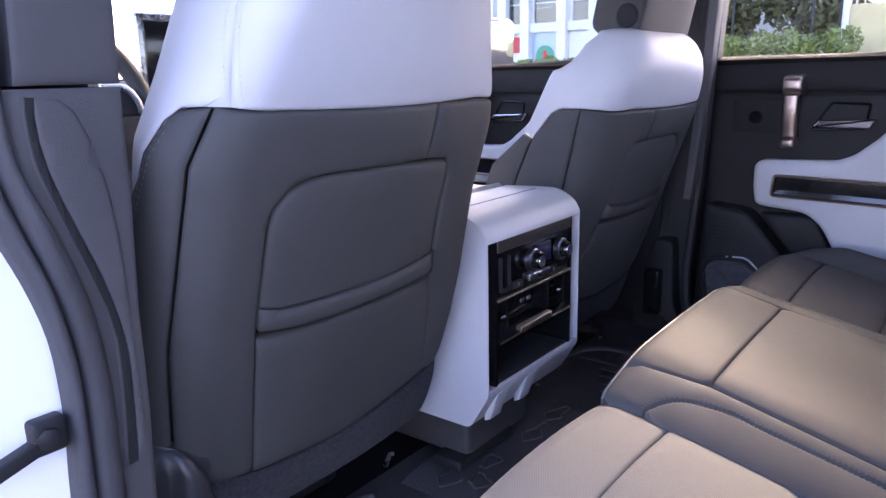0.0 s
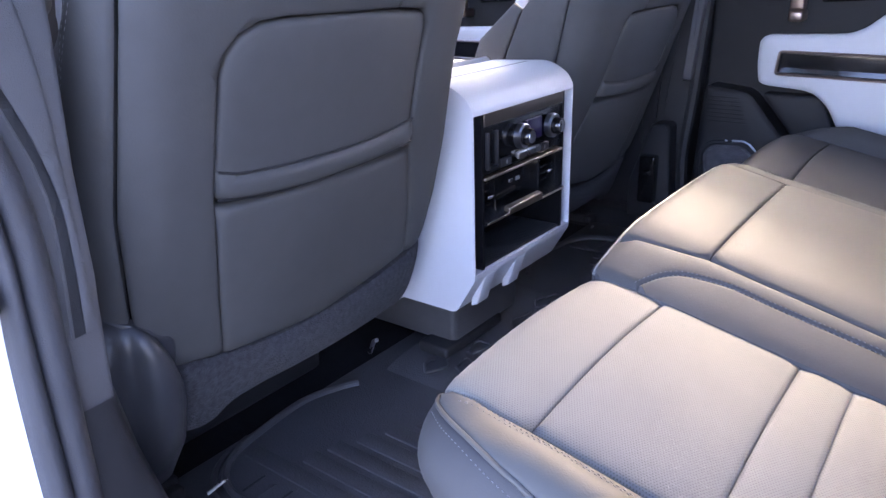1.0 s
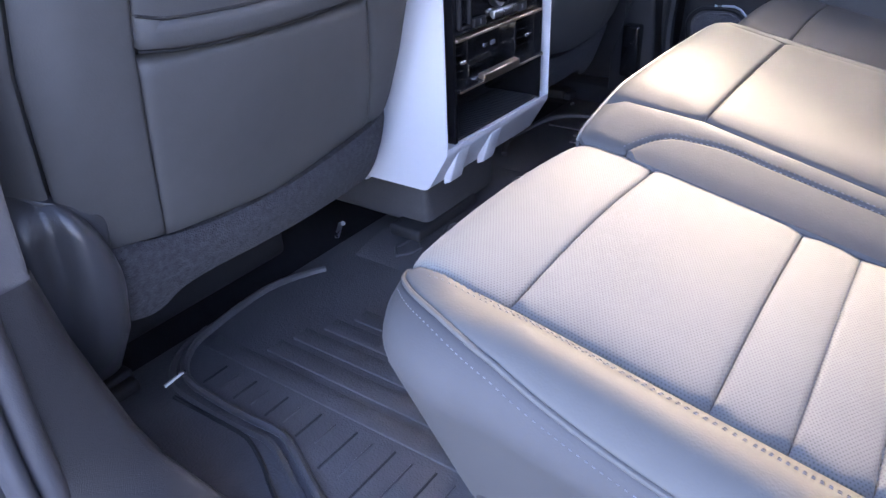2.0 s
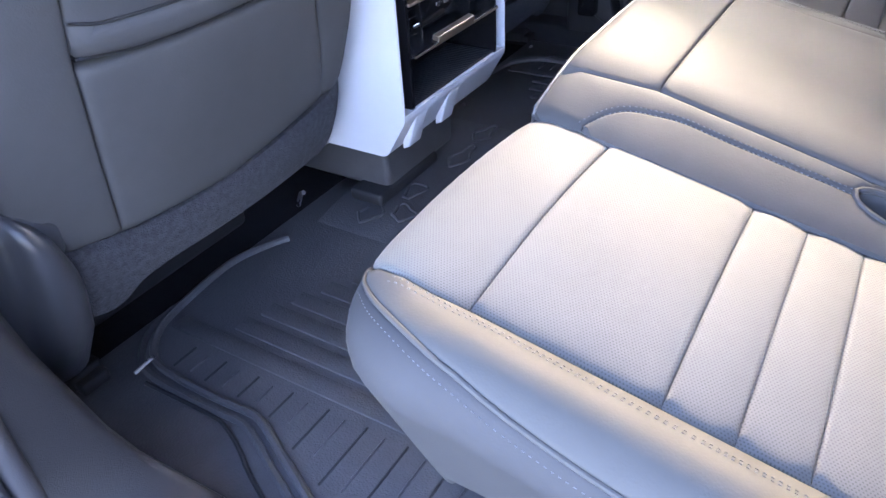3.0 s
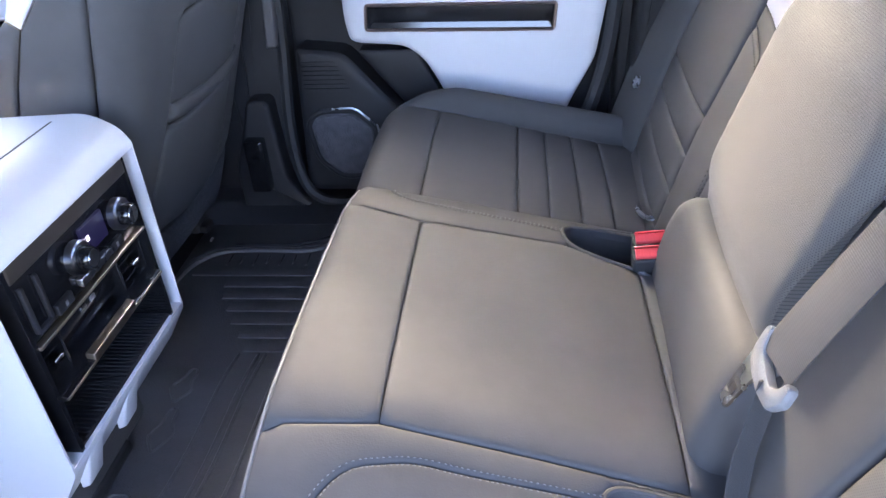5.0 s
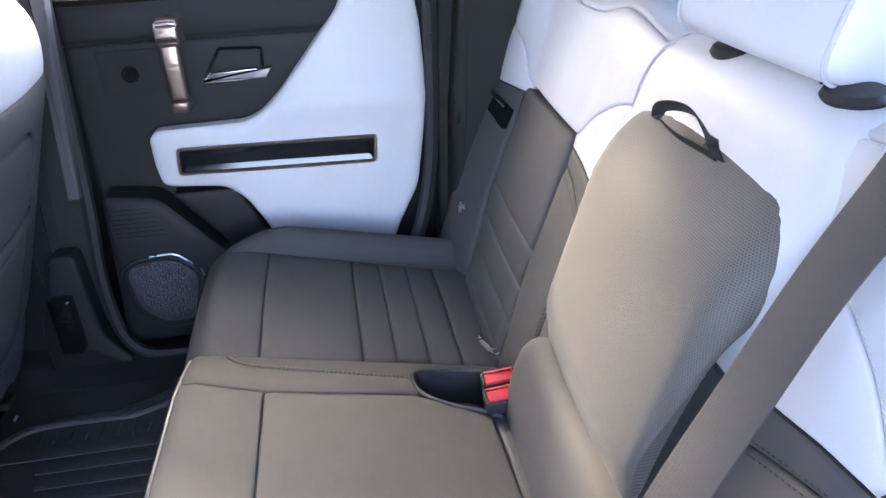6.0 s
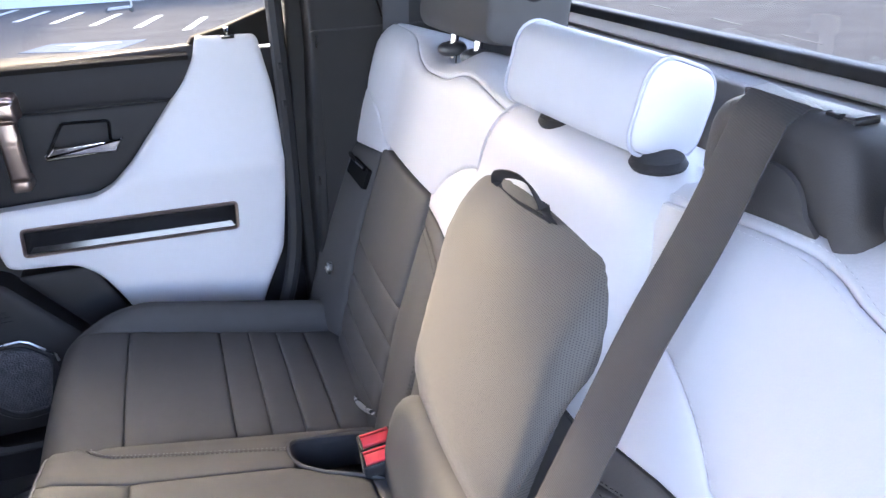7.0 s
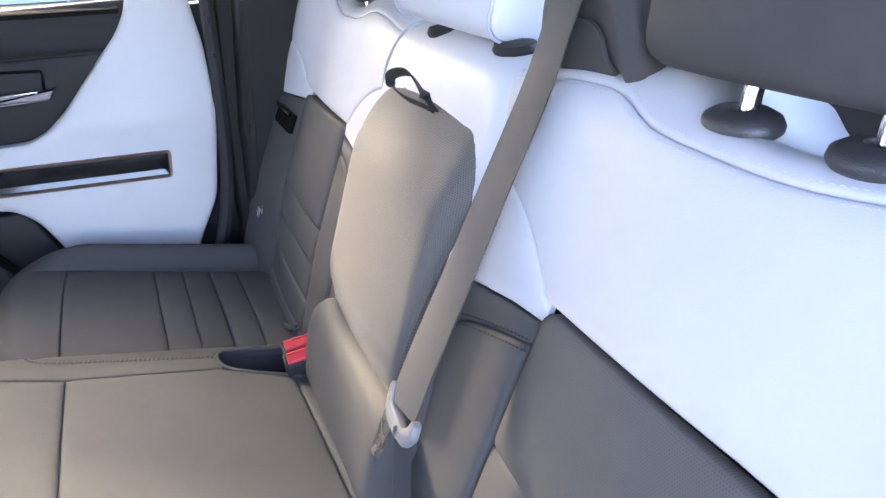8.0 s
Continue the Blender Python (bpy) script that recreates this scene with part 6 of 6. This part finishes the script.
# the tunnel's low rise and its moulded lines
part("tunnel_rise", prism(rounded([(-0.215, -0.006), (-0.150, 0.008), (0.150, 0.008), (0.215, -0.006), (0.215, -0.012), (-0.215, -0.012)], 0.03, 4), "x", -0.44, 0.09), RUBBER, fm)
for xa, xb in ((-0.300, -0.285), (-0.262, -0.252), (-0.250, -0.240), (-0.215, -0.205)):
    part("rib", tube(spline([(xa, -0.235, -0.003), (xa, -0.15, 0.008), (xb, 0.0, 0.009), (xb, 0.15, 0.008), (xb, 0.235, -0.003)], 0.02), 0.0026, 6), RUBBER, fm)
for i, (cx, cy, lx, ly) in enumerate(((-0.345, -0.075, 0.012, 0.030), (-0.325, -0.135, 0.018, 0.022), (-0.372, -0.150, 0.016, 0.030), (-0.335, 0.06, 0.014, 0.034), (-0.34, 0.15, 0.014, 0.030))):
    ringp = [(cx + (lx + 0.005 * math.sin(3 * a + i)) * math.cos(a), cy + (ly + 0.008 * math.cos(2 * a + i)) * math.sin(a), 0.0085) for a in np.linspace(0, math.tau, 30, endpoint=False)]
    part("moulded_ring", tube(ringp, 0.0024, 6, closed=True), RUBBER, fm)

# ---- buckles ----
def buckle(x, y, z, length, width, tilt, n, label):
    """Upright buckles, side by side, with the red release on top."""
    ob = thing("belt_buckle", (x, y, z), label, "belt buckle", "belt buckles")
    a, b = length / 2, width / 2
    for i in range(n):
        M = Matrix.Translation((x + i * 0.004, y + i * 0.031, z + i * 0.002)) @ Matrix.Rotation(tilt, 4, "X") @ Matrix.Rotation(-0.10, 4, "Y")
        part("body", moved(box(-a - 0.001, a + 0.001, -b - 0.001, b + 0.001, -0.085, -0.002, 0.004), M), SEAL, ob, "black buckle body")
        part("release", moved(prism(rounded([(-b + 0.0015, -0.004), (b - 0.009, -0.004), (b - 0.009, 0.006), (-b + 0.0015, 0.003)], 0.0015), "x", -a + 0.003, a - 0.003, 0.001, 2), M), RED, ob, "red release button")
        part("release_edge", moved(box(-a + 0.003, a - 0.003, b - 0.0045, b - 0.0015, -0.004, 0.003, 0.001, 2), M), RED, ob)
        part("slot", moved(box(-a + 0.006, a - 0.006, b - 0.010, b - 0.004, -0.006, 0.0005, 0.001), M), GLOSS, ob, "dark tongue slot")
        rimp = rounded([(-a, -b), (a, -b), (a, b), (-a, b)], 0.004, 3)
        part("rim", moved(tube([(p, q, -0.001) for p, q in rimp], 0.0014, 6, closed=True), M), SEAL, ob)
    return ob


buckle(0.306, -0.246, 0.244, 0.032, 0.024, 0.30, 1, "black belt buckle with red release in its pocket")
buckle(0.328, 0.136, 0.260, 0.043, 0.023, 0.22, 2, "pair of black belt buckles with red releases")
part_anchor = thing("belt_anchor_wire", (0.35, 0.26, 0.22), "bright metal child seat anchor bar", "anchor")
part("wire", tube(spline([(0.345, 0.372, 0.203), (0.344, 0.340, 0.204), (0.346, 0.288, 0.221), (0.348, 0.246, 0.243)], 0.006), 0.0036, 8), SATIN, part_anchor)

# ---- middle belt from its tower down to the tongue ----
tw = thing("belt_tower", (0.60, -0.21, 0.66), "dark plastic belt guide tower behind the backrest", "belt guide")
shape = rounded([(-0.186, 0.60), (-0.184, 0.718), (-0.192, 0.745), (-0.214, 0.7525), (-0.282, 0.7505), (-0.300, 0.741), (-0.314, 0.705), (-0.318, 0.60)], [0.01, 0.02, 0.014, 0.012, 0.016, 0.016, 0.03, 0.01], 3)
mid = Vector((-0.250, 0.66))
bm = bmesh.new()
rows = [[bm.verts.new((x + (0.65 * max(0.0, 0.695 - z) if x < 0.53 else 0.0), mid.x + (y - mid.x) * (1 - d / 0.066), mid.y + (z - mid.y) * (1 - d / 0.092))) for y, z in shape] for x, d in ((0.4935, 0.0165), (0.4945, 0.0115), (0.4970, 0.0065), (0.5005, 0.0030), (0.5055, 0.0008), (0.512, 0.0), (0.531, 0.0005), (0.540, 0.003), (0.550, 0.008), (0.557, 0.016), (0.60, 0.030))]
for A, B in zip(rows, rows[1:]):
    for k in range(len(A)):
        bm.faces.new((A[k], A[(k + 1) % len(A)], B[(k + 1) % len(A)], B[k]))
bm.faces.new(rows[0])
bm.faces.new(rows[-1][::-1])
bmesh.ops.recalc_face_normals(bm, faces=bm.faces[:])
part("housing", bm, TOWER, tw, smooth=60)
part("front_recess", panel(rounded([(-0.290, 0.62), (-0.284, 0.690), (-0.275, 0.712), (-0.260, 0.720), (-0.210, 0.720), (-0.205, 0.62)], [0.01, 0.02, 0.02, 0.015, 0.01, 0.01], 4), plane_surf((0.4935, 0, 0), (0, 1, 0), (0, 0, 1), (-1, 0, 0), bulge=lambda u, v: -0.65 * max(0.0, 0.695 - v)), puff=0.0012, edge=0.012, lip=0.004), TOWER, tw)
part("slot_cover", prism(rounded([(-0.288, 0.7470), (-0.288, 0.7509), (-0.204, 0.7530), (-0.204, 0.7490)], 0.001), "x", 0.511, 0.530, 0.0012, 2), TOWER, tw, "flush belt slot cover")
for y in (-0.219, -0.247, -0.275):
    part("cover_notch", prism(rounded([(y - 0.005, 0.7480), (y - 0.005, 0.7536 + 0.024 * (y + 0.204)), (y + 0.005, 0.7539 + 0.024 * (y + 0.204)), (y + 0.005, 0.7480)], 0.001), "x", 0.5085, 0.5135, 0.001, 2), SEAL, tw)
belt = thing("seat_belt", (0.46, -0.17, 0.5), "dark grey seat belt webbing with grey tongue", "seat belt", "rear seat belts")
path = [(0.533, -0.240, 0.744), (0.518, -0.240, 0.7535), (0.505, -0.240, 0.7545), (0.494, -0.239, 0.746), (0.4885, -0.236, 0.728), (0.474, -0.222, 0.665), (0.447, -0.208, 0.590), (0.410, -0.209, 0.515), (0.369, -0.214, 0.440), (0.347, -0.2175, 0.397)]
run = spline(path, 0.012)
part("webbing", ribbon(run, [(0.20 - 0.20 * i / len(run), 1.0, 0.10) for i in range(len(run))], 0.049, 0.0016), WEB, belt)
part("lower_webbing", ribbon(spline([(0.346, -0.221, 0.388), (0.342, -0.224, 0.350), (0.337, -0.228, 0.31), (0.338, -0.231, 0.26), (0.342, -0.234, 0.20)], 0.012), (0.9, 0.45, 0.1), 0.024, 0.0016), WEB, belt)
# grey tongue: a bent loop that the webbing runs through, and its metal blade
ya, yb = Vector((0.346, -0.183, 0.391)), Vector((0.344, -0.253, 0.393))
ax = (yb - ya).normalized()
upv = Vector((0.42, 0.0, 0.90))
upv = (upv - ax * upv.dot(ax)).normalized()
nv = ax.cross(upv).normalized()


def tg(a, b, c=0.0):
    return (ya + yb) / 2 + ax * a + upv * b + nv * c


def plate(points, thick, bevel=0.0):
    """A flat piece in the tongue's own plane."""
    bm = prism(points, "z", -thick / 2, thick / 2, bevel, 2)
    for v in bm.verts:
        v.co = tg(v.co.x, v.co.y, v.co.z)
    return bm


hook = rounded([(0.88 * a, 0.88 * b) for a, b in ((-0.037, 0.020), (-0.029, 0.022), (-0.026, 0.014), (-0.018, 0.003), (0.018, -0.004), (0.026, 0.002), (0.030, 0.014), (0.038, 0.013), (0.041, -0.003), (0.031, -0.017), (0.008, -0.019), (-0.020, -0.015), (-0.032, -0.006), (-0.037, 0.012))], 0.003, 3)
part("tongue", plate(hook, 0.009, 0.0022), GREYPLAS, belt, "chunky grey plastic belt tongue")
blade = plate(rounded([(-0.031, -0.006), (-0.008, -0.010), (-0.011, -0.053), (-0.026, -0.053)], 0.003), 0.0024)
part("blade", blade, SATIN, belt, "metal tongue blade")
part("tongue_hole", plate(rounded([(-0.023, -0.042), (-0.014, -0.042), (-0.014, -0.033), (-0.023, -0.033)], 0.002), 0.0034), SEAL, belt)

# ---- dashboard, wheel, screen and windscreen, seen past the front seats ----
db = thing("dashboard", (-1.25, 0, 0.4), "dark moulded dashboard with upright screen", "dashboard")
part("fascia", prism(rounded([(-1.42, 0.05), (-1.16, 0.10), (-1.14, 0.60), (-1.20, 0.655), (-1.42, 0.66)], 0.03), "y", -0.76, 0.76, 0.02), DASH, db)
part("screen", box(-1.205, -1.185, -0.128, 0.20, 0.63, 0.785, 0.006), GLOSS, db, "upright gloss black screen")
part("screen_frame", box(-1.208, -1.19, -0.140, 0.212, 0.615, 0.80, 0.008), SATIN, db)
sw = thing("steering_wheel", (-1.0, -0.43, 0.62), "dark leather steering wheel with bright spoke trim", "steering wheel")
WM = Matrix.Translation((-1.0, -0.430, 0.615)) @ Matrix.Rotation(radians(-24), 4, "Y")
part("rim", moved(tube([(0, 0.182 * math.cos(a), 0.178 * math.sin(a)) for a in np.linspace(0, math.tau, 48, endpoint=False)], 0.0165, 10, closed=True), WM), BLACK, sw)
part("hub", moved(box(-0.05, 0.012, -0.085, 0.085, -0.065, 0.055, 0.025, 4), WM), DASH, sw)
for s in (-1, 1):
    part("spoke", moved(box(-0.012, 0.006, min(s * 0.07, s * 0.175), max(s * 0.07, s * 0.175), -0.02, 0.03, 0.006), WM), DASH, sw)
    part("spoke_trim", moved(tube(spline([(0.010, s * 0.10, 0.035), (0.010, s * 0.145, 0.030), (0.010, s * 0.162, 0.0), (0.010, s * 0.160, -0.02)], 0.01), 0.006, 8), WM), SATIN, sw, "bright spoke trim")
part("column", tube([(-1.02, -0.43, 0.60), (-1.20, -0.43, 0.53)], 0.045, 14), DASH, sw)
ws = thing("windscreen", (-1.1, 0, 0.9), "clear raked windscreen with dark pillars", "windscreen", kind="structure")
g = part("pane", prism([(-1.44, 0.66), (-1.434, 0.66), (-0.934, 1.14), (-0.94, 1.14)], "y", -0.74, 0.74), GLASS, ws, "clear windscreen glass")
g.visible_shadow = False
for s in (-1, 1):
    part("a_pillar", tube([(-1.46, s * 0.79, 0.60), (-1.2, s * 0.785, 0.88), (-0.93, s * 0.77, 1.15)], 0.045, 10), TRIM, ws)
part("header", box(-0.99, -0.90, -0.80, 0.80, 1.10, 1.18, 0.01), TRIM, ws)
tagged(link_mesh("wall_front", box(-1.50, -1.40, -0.84, 0.84, -0.3, 0.655), TRIM), "dark bulkhead under the windscreen", "wall", kind="structure")
hd = thing("bonnet", (-2.0, 0, 0.5), "white painted car bonnet ahead of the windscreen", "bonnet", kind="structure")
part("panel", box(-2.5, -1.47, -0.90, 0.90, 0.20, 0.60, 0.06, 4), PAINT, hd)
fl = thing("glass_left", (-0.8, -0.8, 0.8), "clear front side window", "window", kind="structure")
g = part("window_pane", prism([(-0.83, 0.66), (-0.834, 0.66), (-0.800, 1.12), (-0.796, 1.12)], "x", -1.25, -0.40), GLASS, fl)
g.visible_shadow = False
rr = thing("body_right", (0, 0.86, 0), "white painted car body on the right side", "car body", kind="structure")
part("outer_skin", box(-1.45, 0.95, 0.872, 0.93, -0.32, 0.62, 0.02), PAINT, rr)
# Out of view; brought down this far to keep sun off backrest and belt.
part("roof_rail_sun_block", box(-0.95, 0.86, 0.775, 0.83, 0.95, 1.16, 0.01), TRIM, rr)
# door mirror outside the front window
mr = thing("door_mirror", (-1.05, 1.0, 0.66), "dark square door mirror with chrome back", "door mirror")
part("shell", box(-1.12, -1.045, 0.92, 1.12, 0.665, 0.83, 0.02, 4), GLOSS, mr)
part("mirror_glass", box(-1.046, -1.040, 0.935, 1.105, 0.68, 0.815, 0.004), CHROME, mr, "mirror glass")
part("arm", box(-1.11, -1.06, 0.83, 0.95, 0.64, 0.68, 0.01), SEAL, mr)

# ---- outside: markings, walls, building, planting ----
def mark(name, pts, material, label, top=0.008):
    bm = bmesh.new()
    lo = [bm.verts.new((x, y, GROUND_Z)) for x, y in pts]
    hi = [bm.verts.new((x, y, GROUND_Z + top)) for x, y in pts]
    bm.faces.new(hi)
    for i in range(len(pts)):
        j = (i + 1) % len(pts)
        bm.faces.new((lo[i], lo[j], hi[j], hi[i]))
    bmesh.ops.recalc_face_normals(bm, faces=bm.faces[:])
    return tagged(link_mesh(name, bm, material), label, "road marking", "parking markings")


for i in range(7):
    x, y = -4.24 + i * 0.945, 21.3 - i * 1.20
    dx, dy = 0.36 + 0.03 * i, 3.0 - 0.12 * i
    mark("parking_line", [(x - 0.07, y), (x + 0.09, y), (x + dx + 0.08, y + dy), (x + dx - 0.08, y + dy)], LINE, "white painted hatch line on the asphalt")
mark("blue_patch", [(-2.3, 13.7), (-0.75, 12.9), (-0.25, 14.2), (-1.9, 14.7)], BLUE_LINE, "faded blue painted parking patch")
mark("white_symbol", [(-1.85, 14.35), (-1.35, 14.0), (-1.5, 13.5), (-1.2, 13.35), (-0.95, 13.75), (-0.65, 13.9), (-0.72, 14.2), (-1.2, 14.3)], WORN, "worn white painted parking symbol", 0.014)
for k, (x, y) in enumerate(((9.0, 9.3), (8.45, 7.1), (9.6, 12.0), (8.3, 4.6))):
    mark("parking_line", [(x, y), (x + 0.05, y), (x + 0.29, y + 1.0), (x + 0.24, y + 1.0)], FAINT, "faint worn line on the asphalt")
tagged(link_mesh("boundary_wall", box(-14, 0.3, 25.0, 25.3, GROUND_Z, 0.7), mat("blue_grey_wall", (0.26, 0.29, 0.34), rough=0.8, vary=0.1, vary_scale=1.0)), "low blue-grey wall beyond the parking lot", "wall")
# wire trolley
tr = thing("shopping_trolley", (-0.95, 21.0, GROUND_Z), "grey wire shopping trolley standing in the lot", "trolley")
for s in (-1, 1):
    part("leg", tube([(-1.25, 21 + s * 0.25, GROUND_Z + 0.08), (-0.65, 21 + s * 0.25, GROUND_Z + 0.12), (-0.60, 21 + s * 0.25, GROUND_Z + 0.95)], 0.02, 6), STEEL, tr)
    for x in (-1.25, -0.66):
        part("wheel", lathe([(0.05, -0.015), (0.06, 0), (0.05, 0.015)], (x, 21 + s * 0.25, GROUND_Z + 0.06), (0, 1, 0), 12), SEAL, tr)
for z in (0.45, 0.62, 0.80, 0.95):
    part("basket_wire", tube([(-1.2, 20.75, GROUND_Z + z), (-0.6, 20.72, GROUND_Z + z), (-0.6, 21.28, GROUND_Z + z), (-1.2, 21.25, GROUND_Z + z)], 0.012, 5, closed=True), STEEL, tr)
for i in range(6):
    x = -1.2 + i * 0.12
    for y in (20.74, 21.26):
        part("upright_wire", tube([(x, y, GROUND_Z + 0.45), (x, y, GROUND_Z + 0.95)], 0.010, 5), STEEL, tr)

# pale office building past the front of the car
BY = 45.0
ob = thing("office_building", (-26, BY + 4, GROUND_Z), "pale rendered office building with shop front", "building")
part("wall", box(-60, -12, BY, BY + 8, GROUND_Z, 16), RENDERW, ob)
for x in (-33.5, -30.5, -29.4, -27.5, -24.6, -22.2, -19.0):
    part("pilaster", box(x - 0.35, x + 0.35, BY - 0.6, BY, GROUND_Z, 16), RENDERW, ob)
part("band", box(-60, -12, BY - 0.3, BY, 3.35, 3.95), RENDERW, ob, "pale string course")
for x0, x1 in ((-32.8, -31.2), (-29.0, -27.9), (-26.9, -25.2), (-23.9, -22.8), (-21.5, -20.0)):
    for z0, z1 in ((4.0, 6.6), (7.8, 10.4), (11.5, 14.0)):
        w = part("window", box(x0, x1, BY - 0.05, BY + 0.1, z0, z1), DARKGLASS, ob)
        part("window_frame", merged(box(x0 - 0.08, x0, BY - 0.1, BY + 0.1, z0, z1), box(x1, x1 + 0.08, BY - 0.1, BY + 0.1, z0, z1), box(x0, x1, BY - 0.1, BY + 0.1, (z0 + z1) / 2 - 0.04, (z0 + z1) / 2 + 0.04)), STEEL, w)
part("shop_window", box(-27.1, -25.2, BY - 0.06, BY + 0.1, 1.1, 3.3), SHOP, ob, "pale blue shop window")
part("shop_roundel", moved(lathe([(0.7, 0), (0.7, 0.05), (0.0001, 0.05)], (0, 0, 0), (0, -1, 0), 28), Matrix.Translation((-26.1, BY - 0.07, 1.75))), SIGN_GREEN, ob, "round green window graphic")
part("shop_graphic", box(-26.2, -25.95, BY - 0.16, BY - 0.12, 1.5, 2.1), SIGN_RED, ob)
part("banner", box(-28.7, -28.0, BY - 0.12, BY - 0.06, 2.0, 3.1), SIGN_RED, ob, "red banner")
part("entrance", box(-30.2, -29.6, BY - 0.05, BY + 0.1, 0.5, 3.2), DARKGLASS, ob)


def leafy(name, boxes, count, size, material, label, category, trunk=None):
    """Foliage as many small leaves scattered in rounded volumes."""
    rnd = random.Random(7 + count)
    th = thing(name, (boxes[0][0], boxes[0][1], GROUND_Z), label, category)
    verts, faces = [], []
    for k in range(count):
        cx, cy, cz, rx, ry, rz = rnd.choice(boxes)
        while True:
            u = Vector((rnd.uniform(-1, 1), rnd.uniform(-1, 1), rnd.uniform(-1, 1)))
            if 0.35 < u.length < 1:
                break
        p = Vector((cx + u.x * rx, cy + u.y * ry, cz + u.z * rz))
        a = Vector((rnd.gauss(0, 1), rnd.gauss(0, 1), rnd.gauss(0, 1))).normalized()
        b = a.orthogonal().normalized()
        s = size * rnd.uniform(0.6, 1.4)
        i = len(verts)
        verts += [p - a * s, p + b * s * 0.5, p + a * s, p - b * s * 0.5]
        faces.append((i, i + 1, i + 2, i + 3))
    me = bpy.data.meshes.new("foliage")
    me.from_pydata(verts, [], faces)
    me.materials.append(material)
    crown = new("foliage", me)
    crown.parent = th
    crown.matrix_parent_inverse = Matrix.Translation(-th.location)
    if trunk:
        for t in trunk:
            part("branch" if t is not trunk[0] else "trunk", tube(t[0], t[1], 8), BARK, th)
    return th


leafy("hedge", [(-33 + i * 1.1, 38 + (i % 3) * 0.3, 0.55 + 0.12 * math.sin(i * 2.1), 1.0, 0.8, 0.95) for i in range(13)], 5200, 0.14, LEAF, "bright yellow-green clipped hedge before the building", "hedge")
leafy("hedge", [(-9.4 + i * 0.62, 27 + 0.2 * (i % 2), 1.25 + 0.15 * math.sin(i * 1.7), 0.62, 0.7, 0.58) for i in range(9)] + [(-9.0 + i * 0.95, 27, 0.0, 0.8, 0.7, 0.9) for i in range(6)], 4600, 0.11, LEAF, "leafy green hedge beside a fence", "hedge")
leafy("tree", [(-8.4, 31, 4.0, 1.9, 1.4, 1.7), (-6.7, 31.4, 3.4, 1.7, 1.4, 1.7), (-5.6, 31, 5.0, 1.7, 1.3, 1.7), (-7.3, 31.5, 6.0, 2.1, 1.6, 1.5), (-5.2, 31.2, 2.2, 1.2, 0.9, 1.1), (-9.6, 31.4, 2.6, 1.3, 0.9, 1.2)], 6400, 0.17, LEAF_DRY, "olive-brown leafy tree behind the hedge", "tree",
      trunk=[([(-6.9, 31.3, GROUND_Z), (-6.85, 31.3, 1.2), (-6.7, 31.35, 3.6)], [0.26, 0.2, 0.1]), ([(-6.8, 31.33, 2.0), (-7.9, 31.3, 4.2)], [0.11, 0.05]), ([(-6.8, 31.33, 2.3), (-5.6, 31.3, 4.6)], [0.11, 0.05])])
fence = thing("garden_fence", (-6.6, 28.6, GROUND_Z), "thin dark metal fence by the hedge", "fence")
for x in (-8.5, -5.72, -4.82):
    part("post", box(x - 0.035, x + 0.035, 28.55, 28.62, GROUND_Z, 3.4), SEAL, fence)
part("rail", box(-8.5, -4.82, 28.56, 28.61, 3.3, 3.36), SEAL, fence)
wl = thing("beige_wall", (-2, 29, GROUND_Z), "beige rendered wall with pale corner post and railing", "wall")
part("wall", box(-4.62, 12.0, 28.8, 29.4, GROUND_Z, 2.70), BEIGE, wl)
part("corner_post", box(-4.80, -4.58, 28.6, 29.0, GROUND_Z, 4.2), RENDERW, wl, "pale corner post")
part("rail", box(-4.55, 12.0, 29.0, 29.1, 3.2, 3.28), STEEL, wl)
for i in range(60):
    x = -4.45 + i * 0.27
    part("baluster", box(x - 0.02, x + 0.02, 29.02, 29.07, 2.70, 3.2), STEEL, wl)
part("backdrop_wall", box(-17.0, -4.9, 34.5, 34.9, GROUND_Z, 6.6), RENDERW, wl)
